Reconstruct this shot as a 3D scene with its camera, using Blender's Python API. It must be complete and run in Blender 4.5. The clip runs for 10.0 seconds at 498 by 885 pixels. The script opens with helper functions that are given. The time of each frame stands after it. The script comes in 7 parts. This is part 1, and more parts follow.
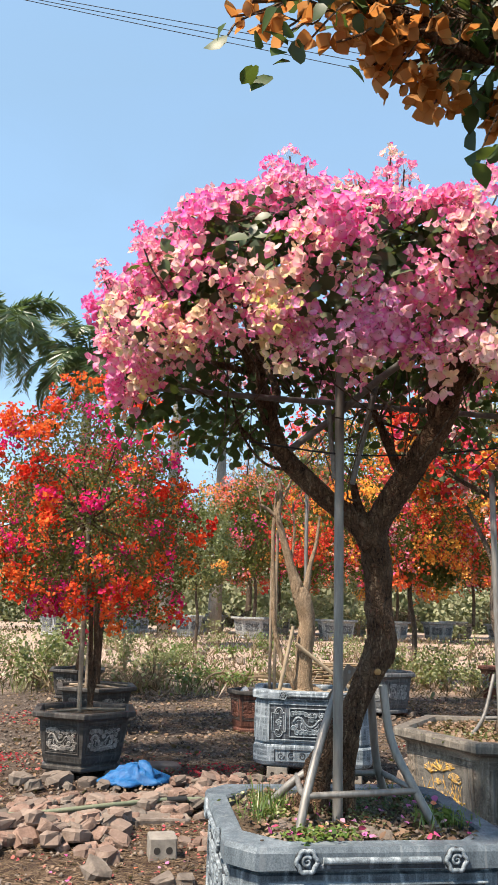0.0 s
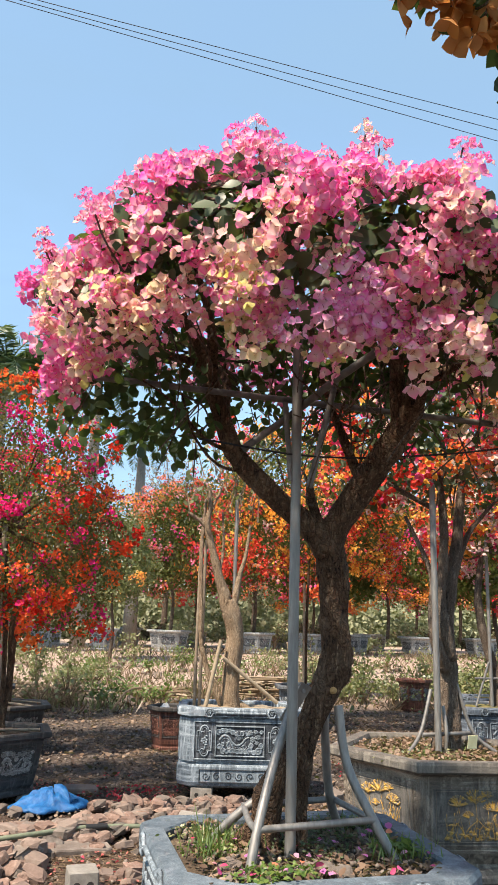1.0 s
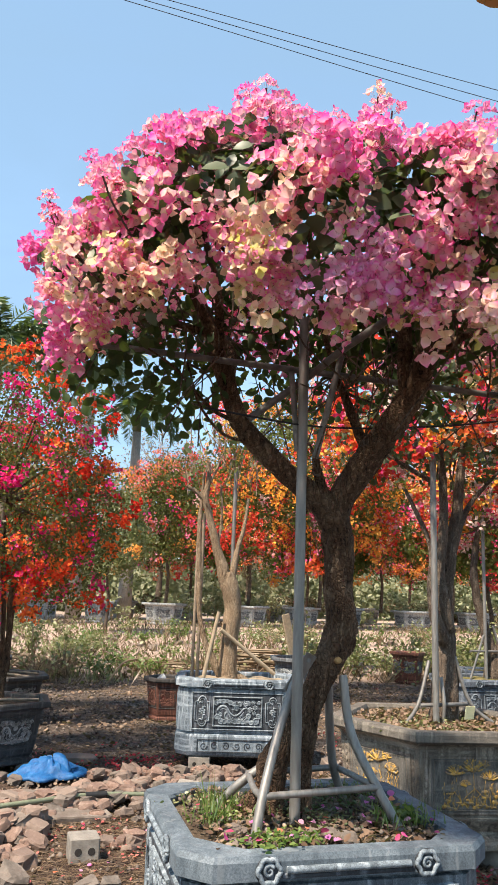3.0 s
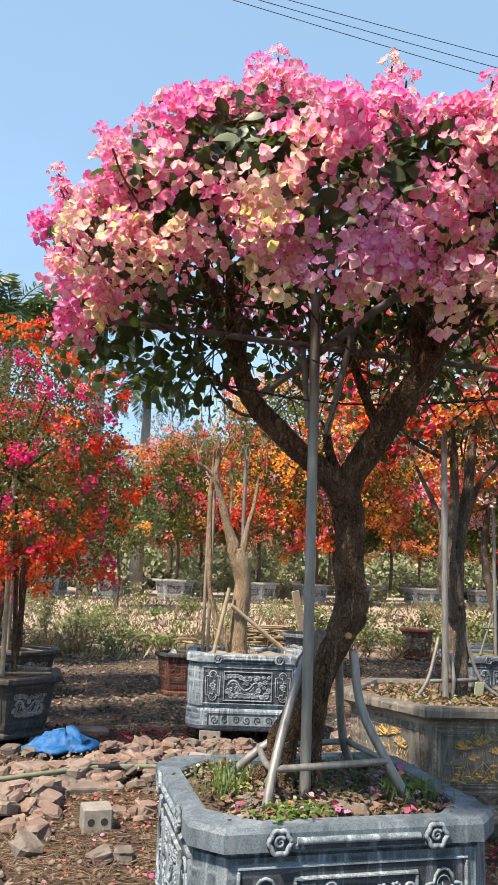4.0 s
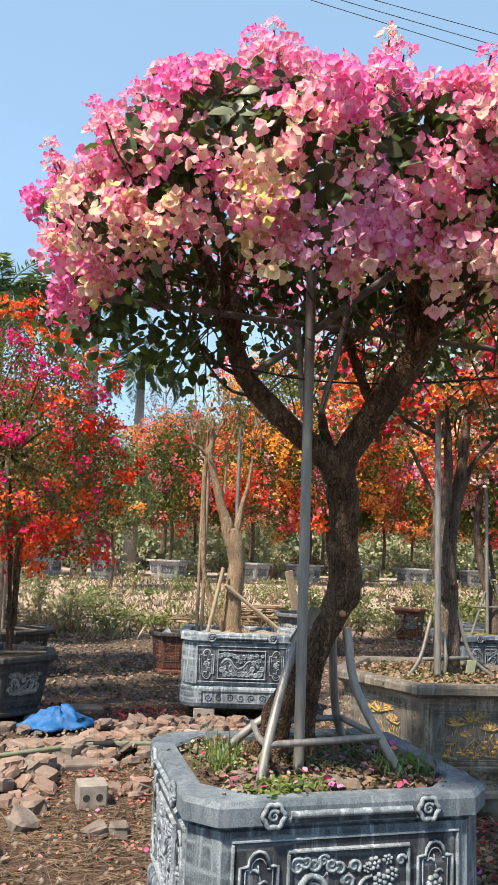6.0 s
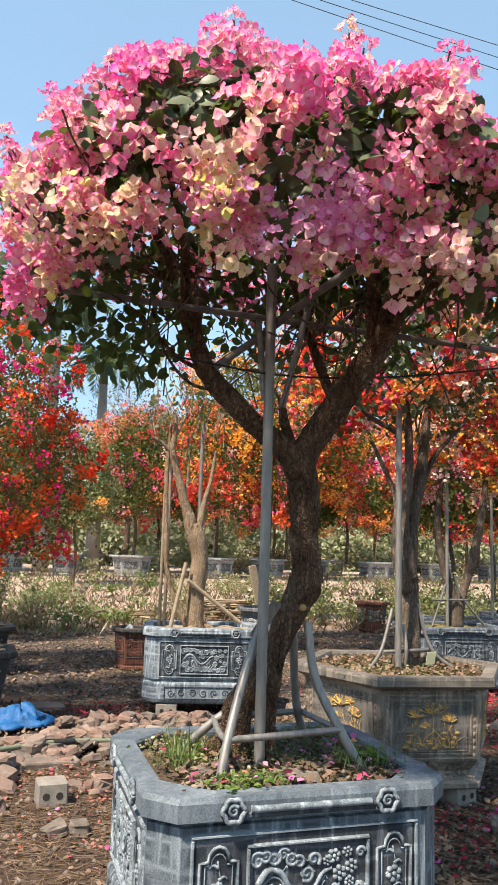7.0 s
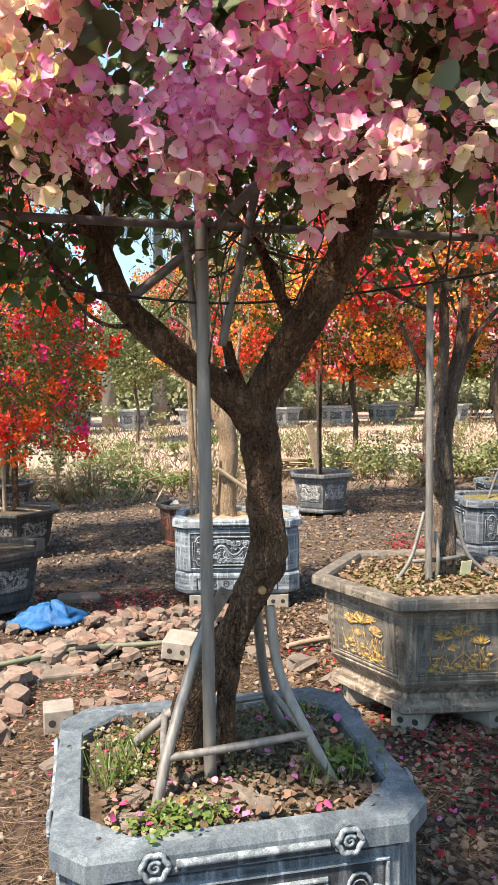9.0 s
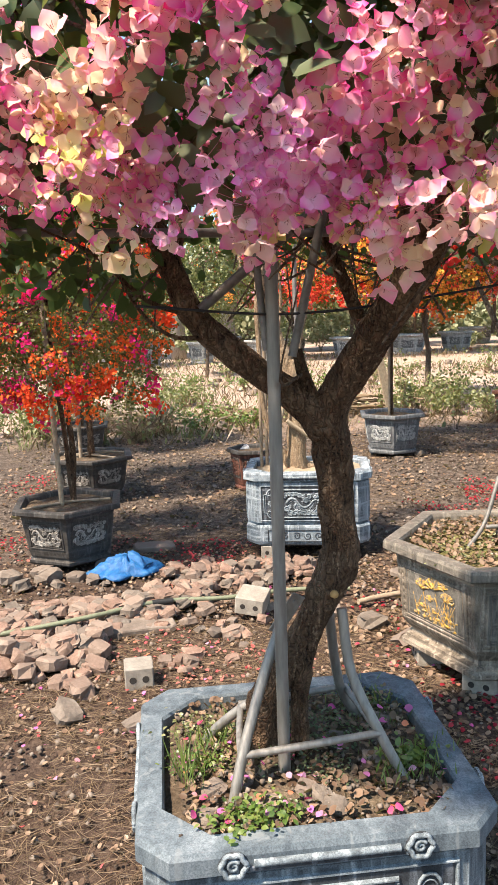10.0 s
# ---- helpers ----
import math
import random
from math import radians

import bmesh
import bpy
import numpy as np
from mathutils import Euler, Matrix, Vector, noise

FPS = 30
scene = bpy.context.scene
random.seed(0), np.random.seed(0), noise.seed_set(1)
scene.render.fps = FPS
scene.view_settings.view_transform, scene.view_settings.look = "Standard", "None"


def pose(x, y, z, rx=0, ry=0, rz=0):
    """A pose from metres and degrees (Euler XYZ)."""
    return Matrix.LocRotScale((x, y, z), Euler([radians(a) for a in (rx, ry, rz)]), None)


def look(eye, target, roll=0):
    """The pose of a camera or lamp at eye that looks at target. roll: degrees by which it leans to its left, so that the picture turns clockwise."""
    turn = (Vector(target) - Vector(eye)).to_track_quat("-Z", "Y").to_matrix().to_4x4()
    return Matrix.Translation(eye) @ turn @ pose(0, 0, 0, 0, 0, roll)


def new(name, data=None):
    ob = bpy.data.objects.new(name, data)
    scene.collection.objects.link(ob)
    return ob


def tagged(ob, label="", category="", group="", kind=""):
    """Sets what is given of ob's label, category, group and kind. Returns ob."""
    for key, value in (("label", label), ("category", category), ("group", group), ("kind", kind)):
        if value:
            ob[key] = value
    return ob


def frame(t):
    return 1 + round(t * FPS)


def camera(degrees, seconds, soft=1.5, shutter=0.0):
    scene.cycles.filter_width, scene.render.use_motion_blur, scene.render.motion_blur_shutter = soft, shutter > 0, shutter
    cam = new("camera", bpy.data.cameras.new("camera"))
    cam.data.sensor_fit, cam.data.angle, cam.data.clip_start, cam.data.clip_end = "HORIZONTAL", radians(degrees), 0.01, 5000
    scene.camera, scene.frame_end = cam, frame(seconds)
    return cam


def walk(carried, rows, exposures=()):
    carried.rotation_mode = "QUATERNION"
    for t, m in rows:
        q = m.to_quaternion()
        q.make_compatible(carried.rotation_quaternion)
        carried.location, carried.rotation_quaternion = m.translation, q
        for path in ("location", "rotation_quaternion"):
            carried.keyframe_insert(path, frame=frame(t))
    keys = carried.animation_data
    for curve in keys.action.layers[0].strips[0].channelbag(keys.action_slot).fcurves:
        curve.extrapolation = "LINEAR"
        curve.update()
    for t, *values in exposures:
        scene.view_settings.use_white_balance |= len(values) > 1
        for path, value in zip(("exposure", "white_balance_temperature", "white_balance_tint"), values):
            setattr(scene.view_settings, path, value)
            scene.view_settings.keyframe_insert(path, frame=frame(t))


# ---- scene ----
cam = camera(36.2, 10.0, soft=1.45)
PATH = [
    (0, (-0.863, -2.649, 1.518), (-0.597, -0.713, 1.943), 1.8),
    (0.5, (-0.887, -2.469, 1.519), (-0.487, -0.56, 1.958), 2.1),
    (1, (-0.946, -2.366, 1.517), (-0.471, -0.48, 1.979), 1.8),
    (1.5, (-0.946, -2.344, 1.514), (-0.461, -0.46, 1.98), 1.8),
    (2, (-0.972, -2.338, 1.509), (-0.483, -0.453, 1.968), 1.7),
    (2.5, (-0.981, -2.333, 1.504), (-0.48, -0.446, 1.937), 1.9),
    (4, (-0.983, -2.318, 1.498), (-0.508, -0.406, 1.838), 2.2),
    (4.5, (-0.994, -2.317, 1.495), (-0.518, -0.402, 1.819), 2.2),
    (5, (-0.988, -2.32, 1.493), (-0.502, -0.405, 1.802), 2.2),
    (6.5, (-0.982, -2.307, 1.489), (-0.474, -0.394, 1.775), 2.1),
    (7, (-0.968, -2.302, 1.489), (-0.382, -0.411, 1.771), 1.8),
    (7.5, (-0.96, -2.288, 1.485), (-0.294, -0.421, 1.752), 1.5),
    (8, (-0.893, -2.208, 1.481), (-0.173, -0.356, 1.714), 1.1),
    (8.3, (-0.768, -2.11, 1.455), (-0.07, -0.25, 1.689), 0.9),
    (8.5, (-0.661, -2.011, 1.466), (0.023, -0.142, 1.667), 0.9),
    (8.7, (-0.488, -1.882, 1.637), (0.081, 0.035, 1.659), 0.5),
    (8.8, (-0.441, -1.834, 1.715), (0.046, 0.105, 1.662), -0.0),
    (9, (-0.389, -1.829, 1.907), (0.012, 0.125, 1.764), -0.7),
    (9.5, (-0.393, -1.824, 2.091), (-0.043, 0.115, 1.752), -1.2),
    (10, (-0.384, -1.793, 2.157), (-0.17, 0.167, 1.821), -1.9),
]
walk(cam, [(t, look(eye, target, roll)) for t, eye, target, roll in PATH], [(0, 1.68, 7250, 12), (7.0, 1.68, 7300, 12), (8.2, 1.84, 7450, 13), (9.1, 2.08, 7500, 13), (10, 2.06, 7500, 13)])

# ---------- light ----------
SUN_FROM = Vector((-0.50, -0.32, 0.90)).normalized()
world = bpy.data.worlds.new("sky")
scene.world = world
world.use_nodes = True
wt = world.node_tree
sky = wt.nodes.new("ShaderNodeTexSky")
sky.sky_type = 'NISHITA'
sky.sun_disc = False
sky.sun_elevation = math.asin(SUN_FROM.z)
sky.sun_rotation = math.atan2(SUN_FROM.x, SUN_FROM.y)
sky.altitude = 1200.0
sky.air_density = 1.0
sky.dust_density = 0.12
sky.ozone_density = 0.0
haze = wt.nodes.new("ShaderNodeMix")
haze.data_type, haze.blend_type = 'RGBA', 'MULTIPLY'
haze.inputs[0].default_value = 1.0
haze.inputs[7].default_value = (0.88, 0.99, 0.945, 1)
wt.links.new(sky.outputs[0], haze.inputs[6])
# an even veil of haze and thin wisps of cloud
veil = wt.nodes.new("ShaderNodeMix")
veil.data_type = 'RGBA'
veil.inputs[7].default_value = (0.78, 1.36, 2.12, 1)
coord = wt.nodes.new("ShaderNodeTexCoord")
stretch = wt.nodes.new("ShaderNodeMapping")
stretch.inputs["Scale"].default_value = (1.0, 1.0, 3.0)
wisp = wt.nodes.new("ShaderNodeTexNoise")
wisp.inputs["Scale"].default_value, wisp.inputs["Detail"].default_value, wisp.inputs["Distortion"].default_value = 3.2, 6.0, 0.8
amount = wt.nodes.new("ShaderNodeMapRange")
for name, v in (("From Min", 0.35), ("From Max", 0.75), ("To Min", 0.58), ("To Max", 0.85)):
    amount.inputs[name].default_value = v
wt.links.new(coord.outputs["Generated"], stretch.inputs["Vector"])
wt.links.new(stretch.outputs[0], wisp.inputs["Vector"])
wt.links.new(wisp.outputs["Fac"], amount.inputs["Value"])
wt.links.new(amount.outputs[0], veil.inputs[0])
wt.links.new(haze.outputs[2], veil.inputs[6])
wt.links.new(veil.outputs[2], wt.nodes["Background"].inputs[0])
wt.nodes["Background"].inputs[1].default_value = 0.138
sun = new("sun", bpy.data.lights.new("sun", 'SUN'))
sun.data.energy = 3.1
sun.data.angle = radians(3.0)
sun.data.color = (1.0, 0.93, 0.83)
sun.matrix_world = look(SUN_FROM * 40, (0, 0, 0))

# ---------- materials ----------


class Mat:
    """A node material built step by step."""

    def __init__(self, name):
        self.m = bpy.data.materials.new(name)
        self.m.use_nodes = True
        self.t = self.m.node_tree
        self.t.nodes.clear()
        self.out = self.t.nodes.new("ShaderNodeOutputMaterial")

    def n(self, kind, **kw):
        node = self.t.nodes.new(kind)
        for k, v in kw.items():
            if k in node.inputs:
                node.inputs[k].default_value = v
        return node

    def link(self, a, b):
        self.t.links.new(a, b)

    def pos(self, scale=(1, 1, 1)):
        g = self.t.nodes.new("ShaderNodeNewGeometry")
        mp = self.n("ShaderNodeMapping")
        mp.inputs["Scale"].default_value = scale
        self.link(g.outputs["Position"], mp.inputs["Vector"])
        return mp.outputs[0]

    def local(self, scale=(1, 1, 1)):
        g = self.t.nodes.new("ShaderNodeTexCoord")
        mp = self.n("ShaderNodeMapping")
        mp.inputs["Scale"].default_value = scale
        self.link(g.outputs["Object"], mp.inputs["Vector"])
        return mp.outputs[0]

    def noise(self, vec, scale, detail=4.0, rough=0.6, distort=0.0):
        nd = self.n("ShaderNodeTexNoise", Scale=scale, Detail=detail, Roughness=rough, Distortion=distort)
        self.link(vec, nd.inputs["Vector"])
        return nd.outputs["Fac"]

    def ramp(self, fac, stops, mode='LINEAR'):
        r = self.t.nodes.new("ShaderNodeValToRGB")
        r.color_ramp.interpolation = mode
        els = r.color_ramp.elements
        while len(els) < len(stops):
            els.new(0.5)
        for e, (p, c) in zip(els, stops):
            e.position = p
            e.color = (*c, 1) if len(c) == 3 else c
        self.link(fac, r.inputs[0])
        return r.outputs[0]

    def mix(self, fac, a, b, mode='MIX'):
        m = self.t.nodes.new("ShaderNodeMix")
        m.data_type, m.blend_type = 'RGBA', mode
        for v, s in ((fac, m.inputs[0]), (a, m.inputs[6]), (b, m.inputs[7])):
            if isinstance(v, (int, float)):
                s.default_value = v
            elif isinstance(v, tuple):
                s.default_value = (*v, 1)
            else:
                self.link(v, s)
        return m.outputs[2]

    def math(self, op, a, b=0.0):
        m = self.t.nodes.new("ShaderNodeMath")
        m.operation = op
        for v, s in ((a, m.inputs[0]), (b, m.inputs[1])):
            if isinstance(v, (int, float)):
                s.default_value = v
            else:
                self.link(v, s)
        return m.outputs[0]

    def island(self):
        return self.t.nodes.new("ShaderNodeNewGeometry").outputs["Random Per Island"]

    def objrand(self):
        return self.t.nodes.new("ShaderNodeObjectInfo").outputs["Random"]

    def bump(self, height, strength=0.4, dist=0.01):
        b = self.n("ShaderNodeBump", Strength=strength, Distance=dist)
        self.link(height, b.inputs["Height"])
        return b.outputs[0]

    def finish(self, color, rough=0.7, metal=0.0, normal=None, spec=0.5):
        p = self.n("ShaderNodeBsdfPrincipled")
        for v, s in ((color, p.inputs["Base Color"]), (rough, p.inputs["Roughness"]), (metal, p.inputs["Metallic"])):
            if isinstance(v, (int, float)):
                s.default_value = v
            elif isinstance(v, tuple):
                s.default_value = (*v, 1)
            else:
                self.link(v, s)
        p.inputs["Specular IOR Level"].default_value = spec
        if normal is not None:
            self.link(normal, p.inputs["Normal"])
        self.link(p.outputs[0], self.out.inputs[0])
        return self.m

    def leafy(self, color, trans, tcolor=None, gloss=0.0):
        d = self.n("ShaderNodeBsdfDiffuse")
        tr = self.n("ShaderNodeBsdfTranslucent")
        self.link(color, d.inputs[0])
        self.link(tcolor or color, tr.inputs[0])
        mx = self.n("ShaderNodeMixShader", Fac=trans)
        self.link(d.outputs[0], mx.inputs[1])
        self.link(tr.outputs[0], mx.inputs[2])
        res = mx.outputs[0]
        if gloss:
            g = self.n("ShaderNodeBsdfGlossy", Roughness=0.45)
            m2 = self.n("ShaderNodeMixShader", Fac=gloss)
            self.link(res, m2.inputs[1])
            self.link(g.outputs[0], m2.inputs[2])
            res = m2.outputs[0]
        self.link(res, self.out.inputs[0])
        return self.m


def flower_mat(name, stops, cell=7.0, jitter=0.35, pale=(0.85, 0.62, 0.5), palemix=0.35, trans=0.35, region=0.0):
    """Bracts coloured head by head (first coordinate of the leaf map), each bract a little different, paler towards its base."""
    k = Mat(name)
    p = k.pos()
    v = k.n("ShaderNodeTexVoronoi", Scale=cell)
    wob = k.noise(p, 3.0, 2.0)
    add = k.t.nodes.new("ShaderNodeVectorMath")
    add.operation = 'ADD'
    sc = k.t.nodes.new("ShaderNodeVectorMath")
    sc.operation = 'SCALE'
    sc.inputs["Scale"].default_value = 0.14
    k.link(wob, sc.inputs[0])
    k.link(p, add.inputs[0])
    k.link(sc.outputs[0], add.inputs[1])
    k.link(add.outputs[0], v.inputs["Vector"])
    sep = k.t.nodes.new("ShaderNodeSeparateColor")
    k.link(v.outputs["Color"], sep.inputs[0])
    isl = k.island()
    big = k.noise(p, 1.7, 2.0)
    uv = k.t.nodes.new("ShaderNodeUVMap")
    uv.uv_map = "along"
    su = k.t.nodes.new("ShaderNodeSeparateXYZ")
    k.link(uv.outputs[0], su.inputs[0])
    hue = k.math('FRACT', k.math('ADD', su.outputs[0], k.objrand()))
    f = k.math('ADD', k.math('MULTIPLY', sep.outputs[0], region), k.math('MULTIPLY', hue, 1.0 - region))
    f = k.math('ADD', f, k.math('MULTIPLY', k.math('SUBTRACT', isl, 0.5), jitter))
    if region:
        f = k.math('ADD', f, k.math('MULTIPLY', k.math('SUBTRACT', big, 0.45), 0.5))
    col = k.ramp(f, stops)
    fade = k.math('MULTIPLY', k.math('POWER', k.math('MINIMUM', k.math('SUBTRACT', 1.0, su.outputs[1]), 1.0), 1.75), palemix)
    col = k.mix(fade, col, pale)
    col = k.mix(k.math('LESS_THAN', su.outputs[1], -0.5), col, (0.30, 0.07, 0.08))
    val = k.ramp(k.objrand(), [(0, (0.86, 0.86, 0.86)), (1, (1.08, 1.08, 1.08))])
    col = k.mix(1.0, col, val, 'MULTIPLY')
    return k.leafy(col, trans)


def pink_mat():
    """Bracts of the large tree: hot pink tips over a pale foot, heads of other ages cream, lime or lilac; older, paler ones low down."""
    k = Mat("pink_bracts")
    p = k.pos()
    uv = k.t.nodes.new("ShaderNodeUVMap")
    uv.uv_map = "along"
    su = k.t.nodes.new("ShaderNodeSeparateXYZ")
    k.link(uv.outputs[0], su.inputs[0])
    sp = k.t.nodes.new("ShaderNodeSeparateXYZ")
    k.link(p, sp.inputs[0])
    patch = k.noise(p, 3.4, 2.0, 0.5)
    age = k.n("ShaderNodeMapRange")
    age.inputs["From Min"].default_value, age.inputs["From Max"].default_value = 2.85, 2.25
    k.link(sp.outputs[2], age.inputs["Value"])
    hue = k.math('FRACT', k.math('ADD', su.outputs[0], k.objrand()))
    f = k.math('ADD', k.math('MULTIPLY', hue, 0.66), k.math('MULTIPLY', k.math('SUBTRACT', patch, 0.42), 1.0))
    f = k.math('ADD', f, k.math('MULTIPLY', k.math('SUBTRACT', age.outputs[0], 0.30), 0.26))
    f = k.math('ADD', f, k.math('MULTIPLY', k.math('SUBTRACT', k.island(), 0.5), 0.08))
    tip = k.ramp(f, [(0.0, (0.90, 0.08, 0.48)), (0.10, (0.91, 0.06, 0.38)), (0.28, (0.92, 0.10, 0.41)), (0.42, (0.93, 0.20, 0.46)), (0.54, (0.93, 0.34, 0.51)), (0.64, (0.93, 0.50, 0.53)), (0.74, (0.92, 0.64, 0.50)), (0.86, (0.88, 0.71, 0.40)), (0.98, (0.68, 0.68, 0.17))])
    foot = k.ramp(f, [(0.0, (0.94, 0.46, 0.68)), (0.22, (0.95, 0.54, 0.65)), (0.40, (0.95, 0.68, 0.67)), (0.56, (0.95, 0.80, 0.68)), (0.80, (0.90, 0.81, 0.54)), (0.98, (0.62, 0.64, 0.14))])
    # one branch of lilac bracts hangs at the front
    away = k.t.nodes.new("ShaderNodeVectorMath")
    away.operation = 'DISTANCE'
    k.link(k.pos((1.0, 1.0, 1.6)), away.inputs[0])
    away.inputs[1].default_value = (-0.24, -0.50, 2.37 * 1.6)
    lilac = k.ramp(k.math('ADD', away.outputs["Value"], k.math('MULTIPLY', hue, 0.10)), [(0.16, (0.8, 0.8, 0.8)), (0.32, (0, 0, 0))])
    tip = k.mix(lilac, tip, (0.90, 0.24, 0.66))
    foot = k.mix(lilac, foot, (0.95, 0.68, 0.86))
    fade = k.ramp(su.outputs[1], [(0.05, (1, 1, 1)), (0.45, (0.62, 0.62, 0.62)), (0.92, (0, 0, 0))])
    col = k.mix(fade, tip, foot)
    col = k.mix(k.math('LESS_THAN', su.outputs[1], -0.5), col, (0.28, 0.07, 0.08))
    return k.leafy(col, 0.46)


def leaf_mat(name, a, b, c, trans=0.3, gloss=0.06):
    k = Mat(name)
    p = k.pos()
    f = k.math('ADD', k.math('MULTIPLY', k.island(), 0.7), k.math('MULTIPLY', k.noise(p, 3.0, 2.0), 0.35))
    col = k.ramp(f, [(0.1, a), (0.5, b), (0.95, c)])
    return k.leafy(col, trans, k.mix(0.5, col, (0.25, 0.35, 0.05)), gloss)


PINK = pink_mat()
FAR_WARM = flower_mat("distant_orange_bracts", [(0.0, (0.70, 0.04, 0.03)), (0.16, (0.78, 0.10, 0.04)), (0.34, (0.84, 0.24, 0.06)), (0.55, (0.86, 0.38, 0.08)), (0.68, (0.84, 0.50, 0.12)), (0.74, (0.80, 0.16, 0.06)), (0.84, (0.72, 0.05, 0.30)), (0.92, (0.80, 0.40, 0.42)), (1.0, (0.84, 0.30, 0.08))], jitter=0.16, pale=(0.78, 0.42, 0.24), palemix=0.35)
FAR_ROSE = flower_mat("distant_rose_bracts", [(0.0, (0.68, 0.03, 0.05)), (0.18, (0.78, 0.07, 0.05)), (0.26, (0.70, 0.02, 0.24)), (0.40, (0.72, 0.05, 0.34)), (0.46, (0.84, 0.28, 0.06)), (0.64, (0.86, 0.46, 0.10)), (0.72, (0.76, 0.06, 0.10)), (0.84, (0.84, 0.42, 0.54)), (0.92, (0.84, 0.28, 0.07)), (1.0, (0.78, 0.12, 0.08))], jitter=0.16, pale=(0.78, 0.42, 0.28), palemix=0.3)
ORANGE = flower_mat("orange_red_bracts", [(0.0, (0.52, 0.012, 0.016)), (0.20, (0.66, 0.03, 0.02)), (0.36, (0.76, 0.08, 0.03)), (0.50, (0.82, 0.17, 0.045)), (0.60, (0.84, 0.25, 0.06)),
                                          (0.66, (0.74, 0.06, 0.03)), (0.74, (0.68, 0.015, 0.17)), (0.88, (0.72, 0.025, 0.26)), (0.93, (0.84, 0.34, 0.09)), (1.0, (0.62, 0.02, 0.03))], jitter=0.12, pale=(0.78, 0.32, 0.16), palemix=0.22)
MIXED = flower_mat("red_white_orange_bracts", [(0.0, (0.70, 0.03, 0.03)), (0.20, (0.78, 0.06, 0.04)), (0.34, (0.84, 0.22, 0.04)), (0.52, (0.86, 0.40, 0.05)), (0.62, (0.84, 0.50, 0.10)),
                                               (0.68, (0.78, 0.07, 0.07)), (0.80, (0.72, 0.03, 0.22)), (0.86, (0.82, 0.66, 0.60)), (0.94, (0.80, 0.60, 0.52)), (1.0, (0.84, 0.28, 0.05))], jitter=0.12, pale=(0.84, 0.55, 0.3), palemix=0.3)
CRIMSON = flower_mat("crimson_magenta_bracts", [(0.0, (0.66, 0.02, 0.05)), (0.22, (0.78, 0.05, 0.04)), (0.40, (0.82, 0.18, 0.04)), (0.58, (0.86, 0.40, 0.07)),
                                                (0.66, (0.72, 0.03, 0.26)), (0.80, (0.74, 0.05, 0.34)), (0.88, (0.84, 0.46, 0.10)), (1.0, (0.82, 0.12, 0.05))], jitter=0.12, pale=(0.84, 0.45, 0.25), palemix=0.3)
AMBER = flower_mat("amber_bracts", [(0.0, (0.44, 0.13, 0.03)), (0.5, (0.54, 0.21, 0.05)), (1.0, (0.56, 0.27, 0.10))], jitter=0.8, pale=(0.50, 0.24, 0.10), palemix=0.25, trans=0.55)
# two tones of one leaf: sunlight and crown shade put into the colour
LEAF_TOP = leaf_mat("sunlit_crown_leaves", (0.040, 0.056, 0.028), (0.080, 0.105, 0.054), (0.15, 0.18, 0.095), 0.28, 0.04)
LEAF = leaf_mat("shaded_bougainvillea_leaves", (0.014, 0.030, 0.010), (0.028, 0.058, 0.018), (0.065, 0.10, 0.030), 0.25, 0.035)
LEAF_FAR = leaf_mat("tree_leaves", (0.030, 0.045, 0.014), (0.085, 0.10, 0.03), (0.20, 0.17, 0.06), 0.35, 0.02)
LEAF_OLIVE = leaf_mat("olive_leaves", (0.030, 0.030, 0.012), (0.075, 0.072, 0.028), (0.17, 0.14, 0.06), 0.35, 0.02)
LEAF_PALE = leaf_mat("weed_leaves", (0.065, 0.085, 0.032), (0.15, 0.17, 0.065), (0.28, 0.265, 0.125))
# aerial haze is painted in: greens lifted to a pale, washed tone
LEAF_HAZE = leaf_mat("haze_tinted_leaves", (0.17, 0.185, 0.115), (0.28, 0.295, 0.19), (0.40, 0.39, 0.27), 0.3, 0.0)
PALM = leaf_mat("palm_leaflets", (0.025, 0.06, 0.02), (0.05, 0.10, 0.03), (0.10, 0.15, 0.05), gloss=0.1)
GRASS = leaf_mat("grass_blades", (0.05, 0.10, 0.02), (0.10, 0.17, 0.03), (0.20, 0.22, 0.06))
STRAW = leaf_mat("dry_straw", (0.050, 0.031, 0.021), (0.115, 0.076, 0.050), (0.27, 0.19, 0.125), trans=0.15, gloss=0.03)
LITTER = leaf_mat("dry_leaf_litter", (0.065, 0.040, 0.028), (0.185, 0.112, 0.076), (0.32, 0.225, 0.158), trans=0.15, gloss=0.03)
CLOD = leaf_mat("earth_clods", (0.045, 0.035, 0.029), (0.12, 0.095, 0.080), (0.28, 0.235, 0.20), trans=0.0, gloss=0.0)
TWIG = leaf_mat("dry_twigs", (0.11, 0.08, 0.05), (0.22, 0.16, 0.10), (0.34, 0.26, 0.18), trans=0.02, gloss=0.02)


